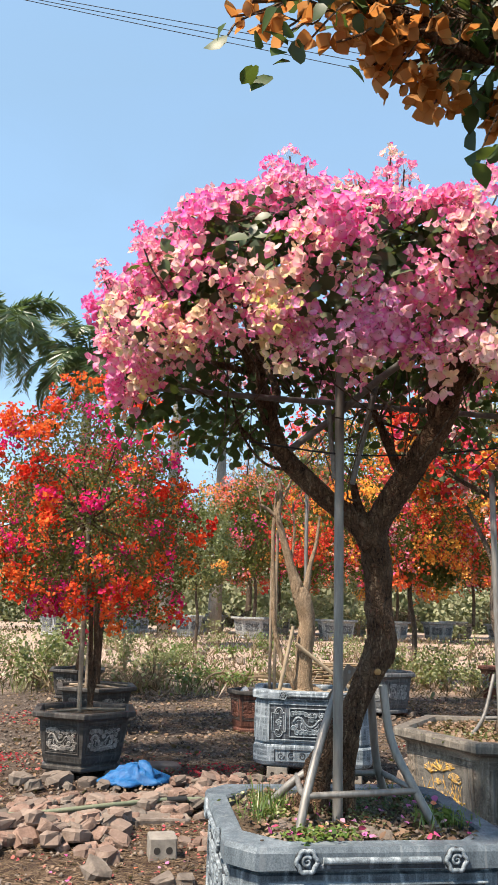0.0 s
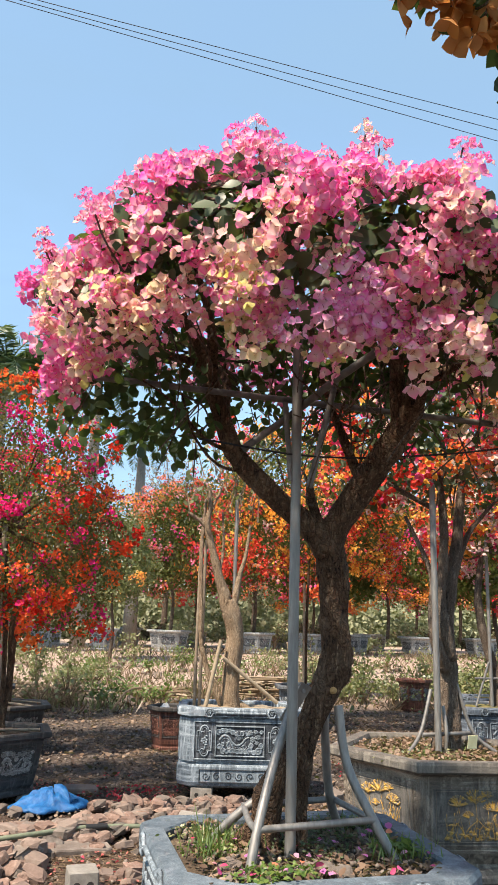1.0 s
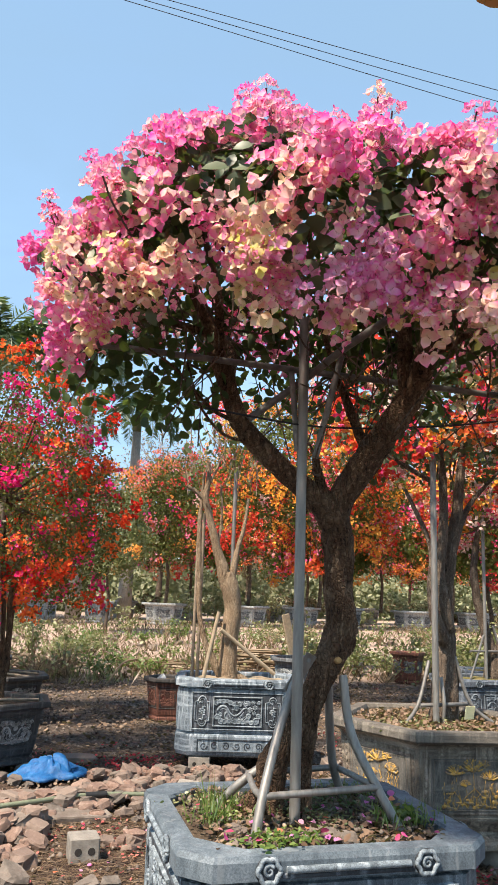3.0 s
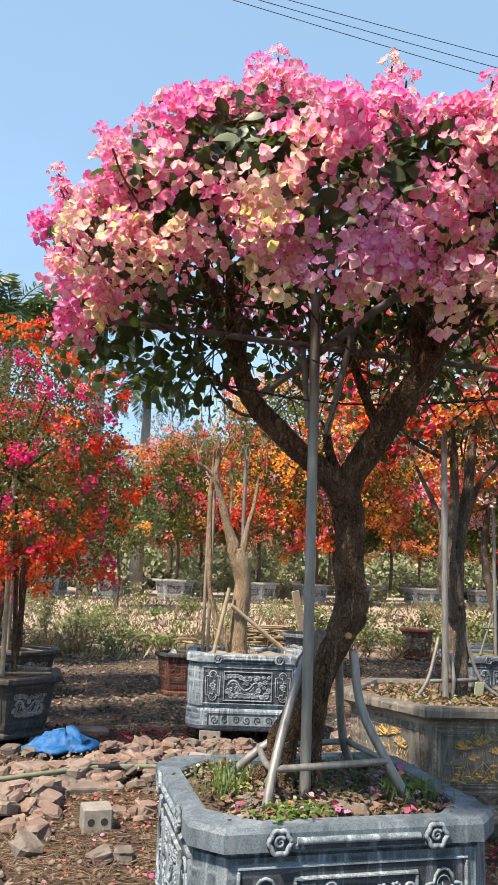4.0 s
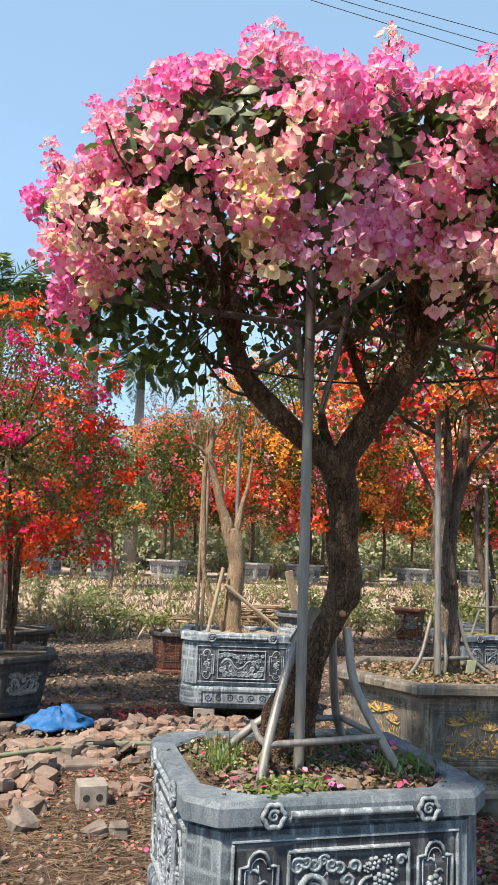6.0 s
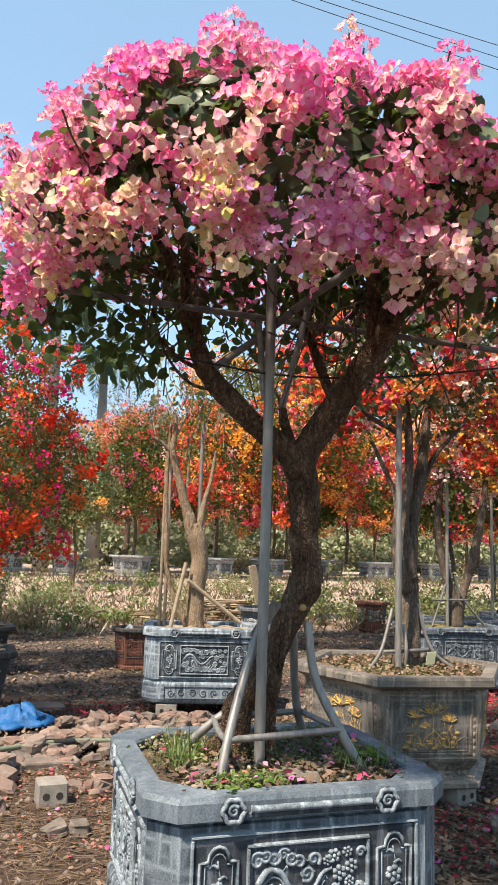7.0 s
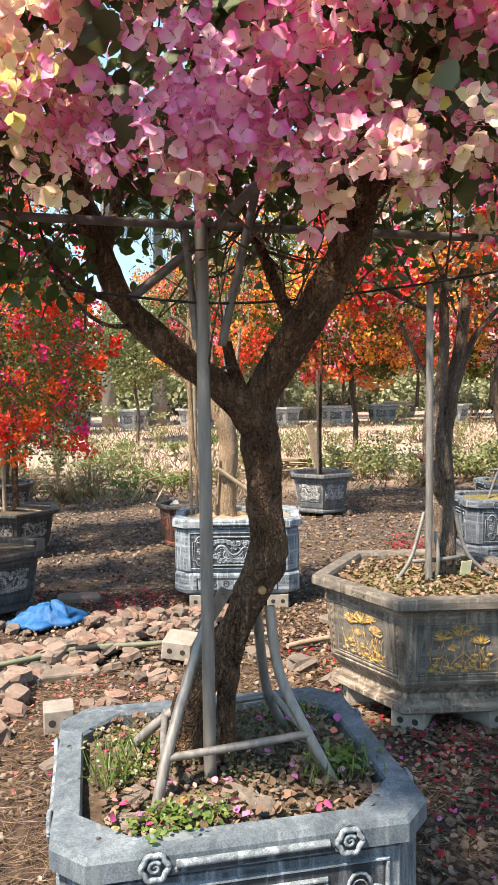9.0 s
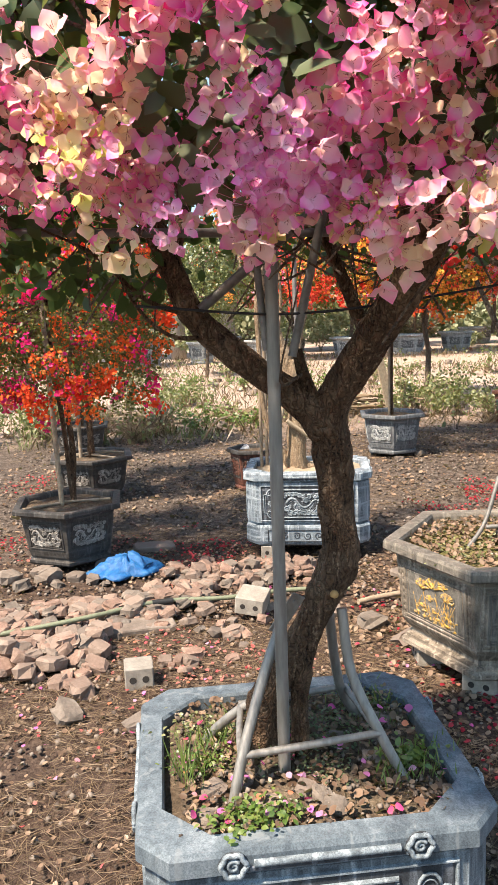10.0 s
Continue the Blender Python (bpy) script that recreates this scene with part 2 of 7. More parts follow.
def bark_mat(name, dark, mid, light, scale=1.0, bump=0.7):
    """Flaky bark: long plates with dark cracks between them, pale worn flakes on top."""
    k = Mat(name)
    warp = k.local((1, 1, 0.26))
    wob = k.noise(k.local(), 16 * scale, 3.0, 0.6)
    add = k.t.nodes.new("ShaderNodeVectorMath")
    add.operation = 'MULTIPLY_ADD'
    k.link(wob, add.inputs[0])
    add.inputs[1].default_value = (0.11, 0.11, 0.11)
    k.link(warp, add.inputs[2])
    v = k.n("ShaderNodeTexVoronoi", Scale=42 * scale)
    v.feature = 'DISTANCE_TO_EDGE'
    k.link(add.outputs[0], v.inputs["Vector"])
    plate = k.ramp(v.outputs["Distance"], [(0.0, (0, 0, 0)), (0.10, (0.45, 0.45, 0.45)), (0.30, (1, 1, 1))])
    n1 = k.noise(k.local((1, 1, 0.3)), 38 * scale, 6.0, 0.65, 0.6)
    n2 = k.noise(k.local(), 7 * scale, 4.0, 0.6)
    n3 = k.noise(k.local((1, 1, 0.6)), 130 * scale, 4.0, 0.7)
    f = k.math('ADD', k.math('MULTIPLY', n1, 0.6), k.math('MULTIPLY', n3, 0.4))
    col = k.ramp(f, [(0.38, dark), (0.46, mid), (0.54, mid), (0.63, light)])
    col = k.mix(k.ramp(n2, [(0.50, (0, 0, 0)), (0.66, (0.6, 0.6, 0.6))]), col, k.mix(0.6, mid, light))
    col = k.mix(k.ramp(plate, [(0.0, (0.5, 0.5, 0.5)), (0.5, (0, 0, 0))]), col, dark)
    h = k.math('ADD', k.math('MULTIPLY', plate, 0.6), f)
    return k.finish(col, 0.92, 0, k.bump(h, bump, 0.02), 0.2)


BARK = bark_mat("dark_brown_bark", (0.014, 0.008, 0.005), (0.125, 0.073, 0.045), (0.34, 0.225, 0.145), 1.0, 1.0)
BARK_GREY = bark_mat("grey_brown_bark", (0.035, 0.025, 0.019), (0.12, 0.088, 0.066), (0.30, 0.235, 0.18))
BARK_PALE = bark_mat("pale_tan_bark", (0.085, 0.055, 0.034), (0.26, 0.185, 0.122), (0.40, 0.31, 0.22), bump=0.6)
PALM_BARK = bark_mat("palm_trunk", (0.20, 0.175, 0.15), (0.30, 0.27, 0.24), (0.40, 0.37, 0.33), 0.3, 0.2)


def metal_mat():
    k = Mat("galvanised_steel")
    p = k.local((1, 1, 0.15))
    n = k.noise(p, 60, 4)
    m = k.noise(k.local(), 9, 3)
    col = k.mix(k.ramp(m, [(0.45, (0, 0, 0)), (0.75, (0.5, 0.5, 0.5))]), k.ramp(n, [(0.3, (0.17, 0.158, 0.146)), (0.7, (0.31, 0.295, 0.275))]), (0.22, 0.20, 0.18))
    return k.finish(col, k.ramp(n, [(0.3, (0.42, 0.42, 0.42)), (0.7, (0.62, 0.62, 0.62))]), 0.55, k.bump(n, 0.15, 0.002))


STEEL = metal_mat()


def dull_steel():
    k = Mat("weathered_steel_tube")
    n = k.noise(k.local(), 30, 5)
    return k.finish(k.ramp(n, [(0.3, (0.10, 0.095, 0.09)), (0.7, (0.22, 0.21, 0.20))]), 0.6, 0.4, k.bump(n, 0.15, 0.002))


RUSTY = dull_steel()


def carved_stone(name, dark, mid, light, streak=1.0, bump=0.3):
    """Painted concrete with brushed pale streaks across it."""
    k = Mat(name)
    g = k.local((1.0, 1.0, 1.0))
    br = k.noise(k.local((9, 9, 1.2)), 3.2, 3.0, 0.5, 0.8)
    br2 = k.noise(k.local((1.2, 1.2, 9)), 3.0, 3.0, 0.5, 0.8)
    fine = k.noise(g, 210, 4.0, 0.75)
    big = k.noise(g, 5, 4.0, 0.6)
    s = k.math('MAXIMUM', br, k.math('MULTIPLY', br2, 0.92))
    col = k.ramp(s, [(0.40, dark), (0.55, mid), (0.72, light)])
    speck = k.ramp(fine, [(0.38, (0.42, 0.42, 0.44)), (0.50, (0.90, 0.90, 0.90)), (0.62, (1.25, 1.25, 1.25))])
    col = k.mix(0.8 * streak, col, speck, 'MULTIPLY')
    col = k.mix(k.ramp(big, [(0.58, (0, 0, 0)), (0.75, (0.45, 0.45, 0.45))]), col, dark)
    return k.finish(col, 0.62, 0, k.bump(fine, bump, 0.003), 0.35)


STONE = carved_stone("brushed_blue_grey_stone", (0.050, 0.062, 0.075), (0.122, 0.150, 0.173), (0.29, 0.335, 0.37))
# darker copy of the stone, with the shade of recesses put into its colour
STONE_DARK = carved_stone("recess_shade_stone", (0.022, 0.026, 0.032), (0.045, 0.052, 0.062), (0.16, 0.18, 0.21))
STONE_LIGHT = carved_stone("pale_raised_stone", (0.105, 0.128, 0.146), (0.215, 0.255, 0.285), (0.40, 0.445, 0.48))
STONE_PALE = carved_stone("pale_streaked_stone", (0.085, 0.108, 0.130), (0.225, 0.268, 0.305), (0.44, 0.49, 0.53))
STONE_BLUE = carved_stone("deep_blue_grey_stone", (0.055, 0.066, 0.082), (0.105, 0.125, 0.15), (0.26, 0.29, 0.33))
CHAR = carved_stone("charcoal_glazed_clay", (0.028, 0.025, 0.024), (0.050, 0.046, 0.043), (0.11, 0.10, 0.095), 0.6)
CHAR_LIGHT = carved_stone("silvered_carving", (0.12, 0.11, 0.10), (0.26, 0.24, 0.22), (0.46, 0.43, 0.40))
GREYPOT = carved_stone("grey_slate_clay", (0.075, 0.080, 0.088), (0.13, 0.14, 0.15), (0.24, 0.25, 0.26))
FARPOT = carved_stone("weathered_grey_planter", (0.20, 0.215, 0.22), (0.36, 0.375, 0.375), (0.52, 0.535, 0.53))
CONC_DARK = carved_stone("dark_aged_concrete", (0.085, 0.075, 0.064), (0.15, 0.132, 0.112), (0.25, 0.22, 0.18), 0.9)
TERRA = carved_stone("reddish_glazed_clay", (0.06, 0.025, 0.018), (0.13, 0.05, 0.035), (0.24, 0.11, 0.08), 0.6)


def simple_mat(name, stops, scale=20, rough=0.8, metal=0.0, bump=0.4, dist=0.006, detail=5, spec=0.4, alt=None):
    k = Mat(name)
    n = k.noise(k.local(), scale, detail)
    n2 = k.noise(k.local(), scale * 6, 4)
    col = k.ramp(k.math('ADD', k.math('MULTIPLY', n, 0.7), k.math('MULTIPLY', n2, 0.3)), stops)
    if alt:
        col = k.mix(k.ramp(k.math('FRACT', k.math('MULTIPLY', k.objrand(), 7.3)), [(0.3, (0, 0, 0)), (1, (0.8, 0.8, 0.8))]), col, alt)
    col = k.mix(1.0, col, k.ramp(k.objrand(), [(0, (0.75, 0.75, 0.75)), (1, (1.15, 1.12, 1.1))]), 'MULTIPLY')
    return k.finish(col, rough, metal, k.bump(n2, bump, dist), spec)


def gilt():
    """Gold paint, worn through to the grey underneath."""
    k = Mat("worn_gold_paint")
    n = k.noise(k.local(), 45, 6, 0.7)
    m = k.noise(k.local(), 160, 4, 0.7)
    gold = k.ramp(m, [(0.35, (0.34, 0.18, 0.03)), (0.55, (0.56, 0.32, 0.06)), (0.7, (0.68, 0.45, 0.15))])
    worn = k.ramp(n, [(0.44, (0, 0, 0)), (0.56, (1, 1, 1))])
    return k.finish(k.mix(worn, gold, (0.17, 0.145, 0.115)), 0.6, 0.0, k.bump(m, 0.5, 0.004), 0.4)


GOLD = gilt()
GOLDBACK = carved_stone("dark_panel_ground", (0.075, 0.070, 0.062), (0.15, 0.137, 0.12), (0.25, 0.228, 0.20), 1.0)
CONC = carved_stone("aged_warm_concrete", (0.10, 0.080, 0.062), (0.225, 0.186, 0.148), (0.42, 0.355, 0.285), 1.0, 0.5)
BLOCK = simple_mat("cement_block", [(0.3, (0.17, 0.15, 0.13)), (0.5, (0.26, 0.235, 0.205)), (0.7, (0.36, 0.33, 0.29))], 14)
BRICK = simple_mat("broken_clay_brick", [(0.3, (0.10, 0.060, 0.046)), (0.5, (0.215, 0.138, 0.108)), (0.7, (0.36, 0.265, 0.215))], 10, 0.9, alt=(0.19, 0.155, 0.13), bump=0.8)
RUBBLE = simple_mat("grey_rubble_stone", [(0.3, (0.075, 0.060, 0.050)), (0.5, (0.155, 0.128, 0.108)), (0.7, (0.27, 0.23, 0.197))], 9, 0.9, alt=(0.17, 0.13, 0.11), bump=0.8)
def rim_stone():
    """Hand-brushed pale grey wash on smooth concrete."""
    k = Mat("brushed_pale_rim")
    a = k.noise(k.local((1.0, 1.0, 0.5)), 4.0, 4.0, 0.55, 0.5)
    b = k.noise(k.local((2.2, 2.2, 0.6)), 11.0, 3.0, 0.6, 0.4)
    c = k.noise(k.local(), 190, 4.0, 0.7)
    f = k.math('ADD', k.math('MULTIPLY', a, 0.5), k.math('ADD', k.math('MULTIPLY', b, 0.38), k.math('MULTIPLY', c, 0.12)))
    col = k.ramp(f, [(0.36, (0.036, 0.049, 0.062)), (0.46, (0.078, 0.099, 0.118)), (0.55, (0.116, 0.144, 0.167)), (0.68, (0.205, 0.24, 0.27))])
    speck = k.ramp(c, [(0.40, (0.45, 0.45, 0.47)), (0.50, (0.92, 0.92, 0.92)), (0.60, (1.3, 1.3, 1.3))])
    col = k.mix(0.45, col, speck, 'MULTIPLY')
    lick = k.noise(k.local((7.0, 5.0, 1.6)), 2.6, 3.0, 0.55, 1.2)
    col = k.mix(k.ramp(lick, [(0.58, (0, 0, 0)), (0.68, (0.6, 0.6, 0.6))]), col, (0.205, 0.228, 0.243))
    return k.finish(col, 0.6, 0, k.bump(c, 0.22, 0.002), 0.35)


RIM = rim_stone()
# near-black colour for the shade inside the blocks' holes
HOLE = simple_mat("shadowed_hole", [(0.3, (0.02, 0.018, 0.016)), (0.7, (0.035, 0.03, 0.028))], 10)
BAG = simple_mat("blue_plastic", [(0.3, (0.004, 0.075, 0.25)), (0.5, (0.008, 0.13, 0.37)), (0.7, (0.03, 0.20, 0.48))], 25, 0.42, 0, 0.6, 0.01)
HOSE = simple_mat("green_hose_plastic", [(0.3, (0.11, 0.13, 0.085)), (0.6, (0.18, 0.20, 0.135))], 20, 0.5)
BLACK = simple_mat("black_tape", [(0.3, (0.015, 0.015, 0.015)), (0.7, (0.03, 0.03, 0.03))], 20, 0.5)
WOOD = simple_mat("weathered_wood", [(0.3, (0.16, 0.12, 0.085)), (0.5, (0.28, 0.22, 0.16)), (0.7, (0.42, 0.34, 0.26))], 18, 0.85)
BAMBOO = simple_mat("pale_bamboo", [(0.3, (0.20, 0.155, 0.105)), (0.7, (0.40, 0.32, 0.225))], 18, 0.7)
CUT = simple_mat("cut_wood_face", [(0.3, (0.42, 0.24, 0.09)), (0.7, (0.56, 0.36, 0.16))], 40, 0.8)
CARD = simple_mat("pale_yellow_card", [(0.3, (0.62, 0.60, 0.36)), (0.7, (0.70, 0.68, 0.44))], 20, 0.7)
CABLE = simple_mat("black_cable", [(0.3, (0.02, 0.02, 0.022)), (0.7, (0.035, 0.035, 0.04))], 20, 0.6)
WHITE = simple_mat("white_plastic_sack", [(0.3, (0.55, 0.54, 0.52)), (0.7, (0.75, 0.74, 0.72))], 20, 0.6)
PETAL = flower_mat("fallen_petals", [(0.0, (0.56, 0.05, 0.09)), (0.25, (0.60, 0.10, 0.34)), (0.55, (0.60, 0.20, 0.46)), (0.72, (0.64, 0.36, 0.46)), (0.80, (0.66, 0.16, 0.06)), (1.0, (0.60, 0.30, 0.20))],
                   cell=1.2, jitter=0.9, pale=(0.6, 0.3, 0.3), palemix=0.3)
PETAL_RED = flower_mat("fallen_red_petals", [(0.0, (0.34, 0.03, 0.045)), (0.5, (0.45, 0.065, 0.085)), (1.0, (0.46, 0.18, 0.15))], cell=2, jitter=0.8, pale=(0.5, 0.1, 0.1), palemix=0.3)


def soil_mat(name, a, b, c, scale):
    k = Mat(name)
    p = k.pos()
    n1 = k.noise(p, scale, 8, 0.7)
    n2 = k.noise(p, scale * 7, 5, 0.7)
    col = k.ramp(k.math('ADD', k.math('MULTIPLY', n1, 0.55), k.math('MULTIPLY', n2, 0.45)), [(0.35, a), (0.5, b), (0.66, c)])
    return k.finish(col, 0.95, 0, k.bump(n2, 0.8, 0.02), 0.2)


SOIL = soil_mat("planter_soil", (0.035, 0.025, 0.017), (0.10, 0.072, 0.05), (0.22, 0.17, 0.12), 9)
MOSS = soil_mat("mossy_yellow_soil", (0.05, 0.05, 0.02), (0.15, 0.13, 0.05), (0.30, 0.23, 0.11), 11)


def ground_mat():
    k = Mat("bare_nursery_ground")
    p = k.pos()
    n1 = k.noise(p, 1.1, 8, 0.65)
    n2 = k.noise(p, 14, 6, 0.7)
    n3 = k.noise(p, 60, 4, 0.7)
    f = k.math('ADD', k.math('MULTIPLY', n2, 0.55), k.math('MULTIPLY', n3, 0.45))
    # middle band (y about 5 to 11): the trees' shade painted into the soil
    shaded = k.ramp(f, [(0.34, (0.020, 0.015, 0.012)), (0.5, (0.080, 0.061, 0.050)), (0.66, (0.22, 0.178, 0.150))])
    dry = k.ramp(f, [(0.34, (0.020, 0.013, 0.010)), (0.5, (0.062, 0.041, 0.032)), (0.68, (0.15, 0.105, 0.080))])
    # pinkish clay farther back, its tone raised as sunlit ground
    clay = k.ramp(f, [(0.32, (0.18, 0.120, 0.092)), (0.5, (0.37, 0.275, 0.222)), (0.7, (0.52, 0.425, 0.355))])
    sp = k.t.nodes.new("ShaderNodeSeparateXYZ")
    k.link(p, sp.inputs[0])
    wob = k.math('MULTIPLY', k.math('SUBTRACT', n1, 0.5), 5.0)
    yy = k.math('ADD', sp.outputs[1], wob)
    a = k.n("ShaderNodeMapRange")
    a.inputs["From Min"].default_value, a.inputs["From Max"].default_value = 4.3, 5.6
    k.link(yy, a.inputs["Value"])
    b = k.n("ShaderNodeMapRange")
    b.inputs["From Min"].default_value, b.inputs["From Max"].default_value = 11.0, 14.0
    k.link(yy, b.inputs["Value"])
    col = k.mix(b.outputs[0], k.mix(a.outputs[0], dry, shaded), clay)
    return k.finish(col, 0.95, 0, k.bump(f, 0.9, 0.03), 0.15)


GROUND = ground_mat()

# ---------- mesh helpers ----------
rng = np.random.default_rng(7)


class Geo:
    """Vertices and faces of one mesh, gathered piece by piece."""

    def __init__(self):
        self.v, self.f, self.mi = [], [], []

    def add(self, verts, faces, mi=0):
        o = len(self.v)
        self.v.extend(tuple(p) for p in verts)
        self.f.extend(tuple(i + o for i in f) for f in faces)
        self.mi.extend([mi] * len(faces))
        return self

    def box(self, c, s, m=None, bevel=0.0, mi=0):
        """A box about c with sizes s; its upright edges cut by bevel, its top edge eased."""
        x, y, z = s[0] / 2, s[1] / 2, s[2] / 2
        b = min(bevel, x * 0.9, y * 0.9)
        if b <= 0:
            ring = [(-x, -y), (x, -y), (x, y), (-x, y)]
        else:
            ring = [(-x + b, -y), (x - b, -y), (x, -y + b), (x, y - b), (x - b, y), (-x + b, y), (-x, y - b), (-x, -y + b)]
        e = min(b, z) * 0.5
        rows = [(1.0, -z), (1.0, z - e), ((x - e) / x if e else 1.0, z)] if e else [(1.0, -z), (1.0, z)]
        n = len(ring)
        vs = [(px * k, py * k, h) for k, h in rows for px, py in ring]
        fs = [tuple(reversed(range(n))), tuple(range((len(rows) - 1) * n, len(rows) * n))]
        for r in range(len(rows) - 1):
            fs += [(r * n + i, r * n + (i + 1) % n, (r + 1) * n + (i + 1) % n, (r + 1) * n + i) for i in range(n)]
        t = Matrix.Translation(c) if m is None else m @ Matrix.Translation(c)
        return self.add([t @ Vector(p) for p in vs], fs, mi)

    def loft(self, rings, cap0=True, cap1=True, mi=0):
        """Skin over rings of equal length."""
        n = len(rings[0])
        vs = [p for r in rings for p in r]
        fs = [(r * n + i, r * n + (i + 1) % n, (r + 1) * n + (i + 1) % n, (r + 1) * n + i) for r in range(len(rings) - 1) for i in range(n)]
        if cap0:
            fs.append(tuple(reversed(range(n))))
        if cap1:
            fs.append(tuple(range((len(rings) - 1) * n, len(rings) * n)))
        return self.add(vs, fs, mi)

    def tube(self, pts, rad, n=8, lump=0.0, mi=0, seed=0, flat=1.0):
        pts = [Vector(p) for p in pts]
        if isinstance(rad, (int, float)):
            rad = [rad] * len(pts)
        side = None
        rings = []
        for i, p in enumerate(pts):
            d = (pts[min(i + 1, len(pts) - 1)] - pts[max(i - 1, 0)])
            d = d.normalized() if d.length > 1e-9 else Vector((0, 0, 1))
            if side is None:
                side = d.orthogonal().normalized()
            side = (side - d * side.dot(d))
            side = side.normalized() if side.length > 1e-6 else d.orthogonal().normalized()
            up = d.cross(side)
            ring = []
            for k in range(n):
                a = 2 * math.pi * k / n
                q = side * math.cos(a) + up * math.sin(a) * flat
                r = rad[i]
                if lump:
                    r *= 1 + lump * (noise.noise(p * 7 + q * 1.3 + Vector((seed, 0, 0))) + 0.5 * noise.noise(p * 19 + q * 3.1) + (0.55 * noise.noise(Vector((p.x * 20, p.y * 20, p.z * 16)) + q * 6.5) if n > 16 else 0))
                ring.append(p + q * r)
            rings.append(ring)
        return self.loft(rings, mi=mi)

    def obj(self, name, mats, parent=None, label="", smooth=False, angle=None):
        me = bpy.data.meshes.new(name)
        me.from_pydata(self.v, [], self.f)
        for m in (mats if isinstance(mats, (list, tuple)) else [mats]):
            me.materials.append(m)
        me.polygons.foreach_set("material_index", self.mi)
        if smooth:
            me.polygons.foreach_set("use_smooth", [True] * len(self.f))
            if angle:
                me.set_sharp_from_angle(angle=radians(angle))
        me.update()
        ob = new(name, me)
        if parent is not None:
            ob.parent = parent
        if label:
            ob["label"] = label
        return ob


def empty(name, m, label, category, group="", kind=""):
    ob = new(name)
    ob.empty_display_size = 0.1
    ob.matrix_basis = m
    return tagged(ob, label, category, group, kind)


def curve(pts, steps=6):
    """Catmull-Rom through points (any length)."""
    P = [np.array(p, float) for p in pts]
    P = [2 * P[0] - P[1]] + P + [2 * P[-1] - P[-2]]
    out = []
    for i in range(1, len(P) - 2):
        a, b, c, d = P[i - 1:i + 3]
        for s in range(steps):
            t = s / steps
            out.append(0.5 * ((2 * b) + (c - a) * t + (2 * a - 5 * b + 4 * c - d) * t * t + (3 * b - a - 3 * c + d) * t ** 3))
    out.append(P[-2])
    return [tuple(float(x) for x in p) for p in out]


def limb(geo, pts, n=9, lump=0.16, steps=6, seed=0):
    """A tapered, knobbly limb: points are (x, y, z, radius)."""
    c = curve(pts, steps)
    geo.tube([p[:3] for p in c], [max(p[3], 0.002) for p in c], n, lump, seed=seed)


# --- templates of small leaves: vertices, triangles, and the place along the leaf ---
def bract_template(width=0.8, cup=0.18, bend=0.25, rows=((0.22, 0.70), (0.55, 1.0), (0.83, 0.62))):
    """A papery leaf, three points to a row, folded along its middle."""
    vs, along = [(0, 0, 0)], [0.0]
    for t, w in rows:
        z = bend * t * t
        for s in (-1, 0, 1):
            vs.append((s * w * width / 2, t - (0.04 if s else 0), z + (cup * 0.5 * w if s else 0)))
            along.append(t)
    vs.append((0, 1.0, bend * 1.0 - 0.03))
    along.append(1.0)
    fs = [(0, 2, 1), (0, 3, 2)]
    for r in range(len(rows) - 1):
        a = 1 + 3 * r
        fs += [(a, a + 1, a + 4), (a, a + 4, a + 3), (a + 1, a + 2, a + 5), (a + 1, a + 5, a + 4)]
    a = 1 + 3 * (len(rows) - 1)
    fs += [(a, a + 1, a + 3), (a + 1, a + 2, a + 3)]
    return np.array(vs, float), np.array(fs), np.array(along)


def quad_template(width=0.6, bend=0.2):
    vs = np.array([(0, 0, 0), (width / 2, 0.5, bend * 0.3), (0, 1, bend), (-width / 2, 0.5, bend * 0.3)], float)
    return vs, np.array([(0, 1, 2), (0, 2, 3)]), np.array([0, 0.5, 1, 0.5])


def join_templates(parts):
    V, F, A, o = [], [], [], 0
    for v, f, a in parts:
        V.append(v), F.append(f + o), A.append(a)
        o += len(v)
    return np.concatenate(V), np.concatenate(F), np.concatenate(A)


def turned(tpl, m, k=1.0, shift=(0, 0, 0)):
    v, f, a = tpl
    return (v * k) @ np.array(m).T + np.array(shift), f, a


def rot(rx=0.0, ry=0.0, rz=0.0):
    return np.array(Euler((rx, ry, rz)).to_matrix())


def floret(tpl, opened=0.75):
    """Three papery bracts round a point."""
    return join_templates([turned(tpl, rot(0, 0, 2 * math.pi * i / 3) @ rot(opened, 0, 0)) for i in range(3)])


def aim(d, spin):
    """Rotations (N,3,3) that carry +z to the directions d, turned by spin about them."""
    d = d / np.linalg.norm(d, axis=1, keepdims=True)
    ref = np.where(np.abs(d[:, 2:3]) > 0.95, np.array([[1.0, 0, 0]]), np.array([[0, 0, 1.0]]))
    x = np.cross(ref, d)
    x /= np.linalg.norm(x, axis=1, keepdims=True)
    y = np.cross(d, x)
    c, s = np.cos(spin)[:, None], np.sin(spin)[:, None]
    return np.stack([x * c + y * s, -x * s + y * c, d], axis=2)


def strewn(tpl, R, k, at):
    """Template copied by rotations R, sizes k and places at."""
    v, f, a = tpl
    n = len(at)
    V = np.einsum('nij,vj->nvi', R * k[:, None, None], v) + at[:, None, :]
    F = f[None] + (np.arange(n) * len(v))[:, None, None]
    return V.reshape(-1, 3), F.reshape(-1, 3), np.tile(a, n)


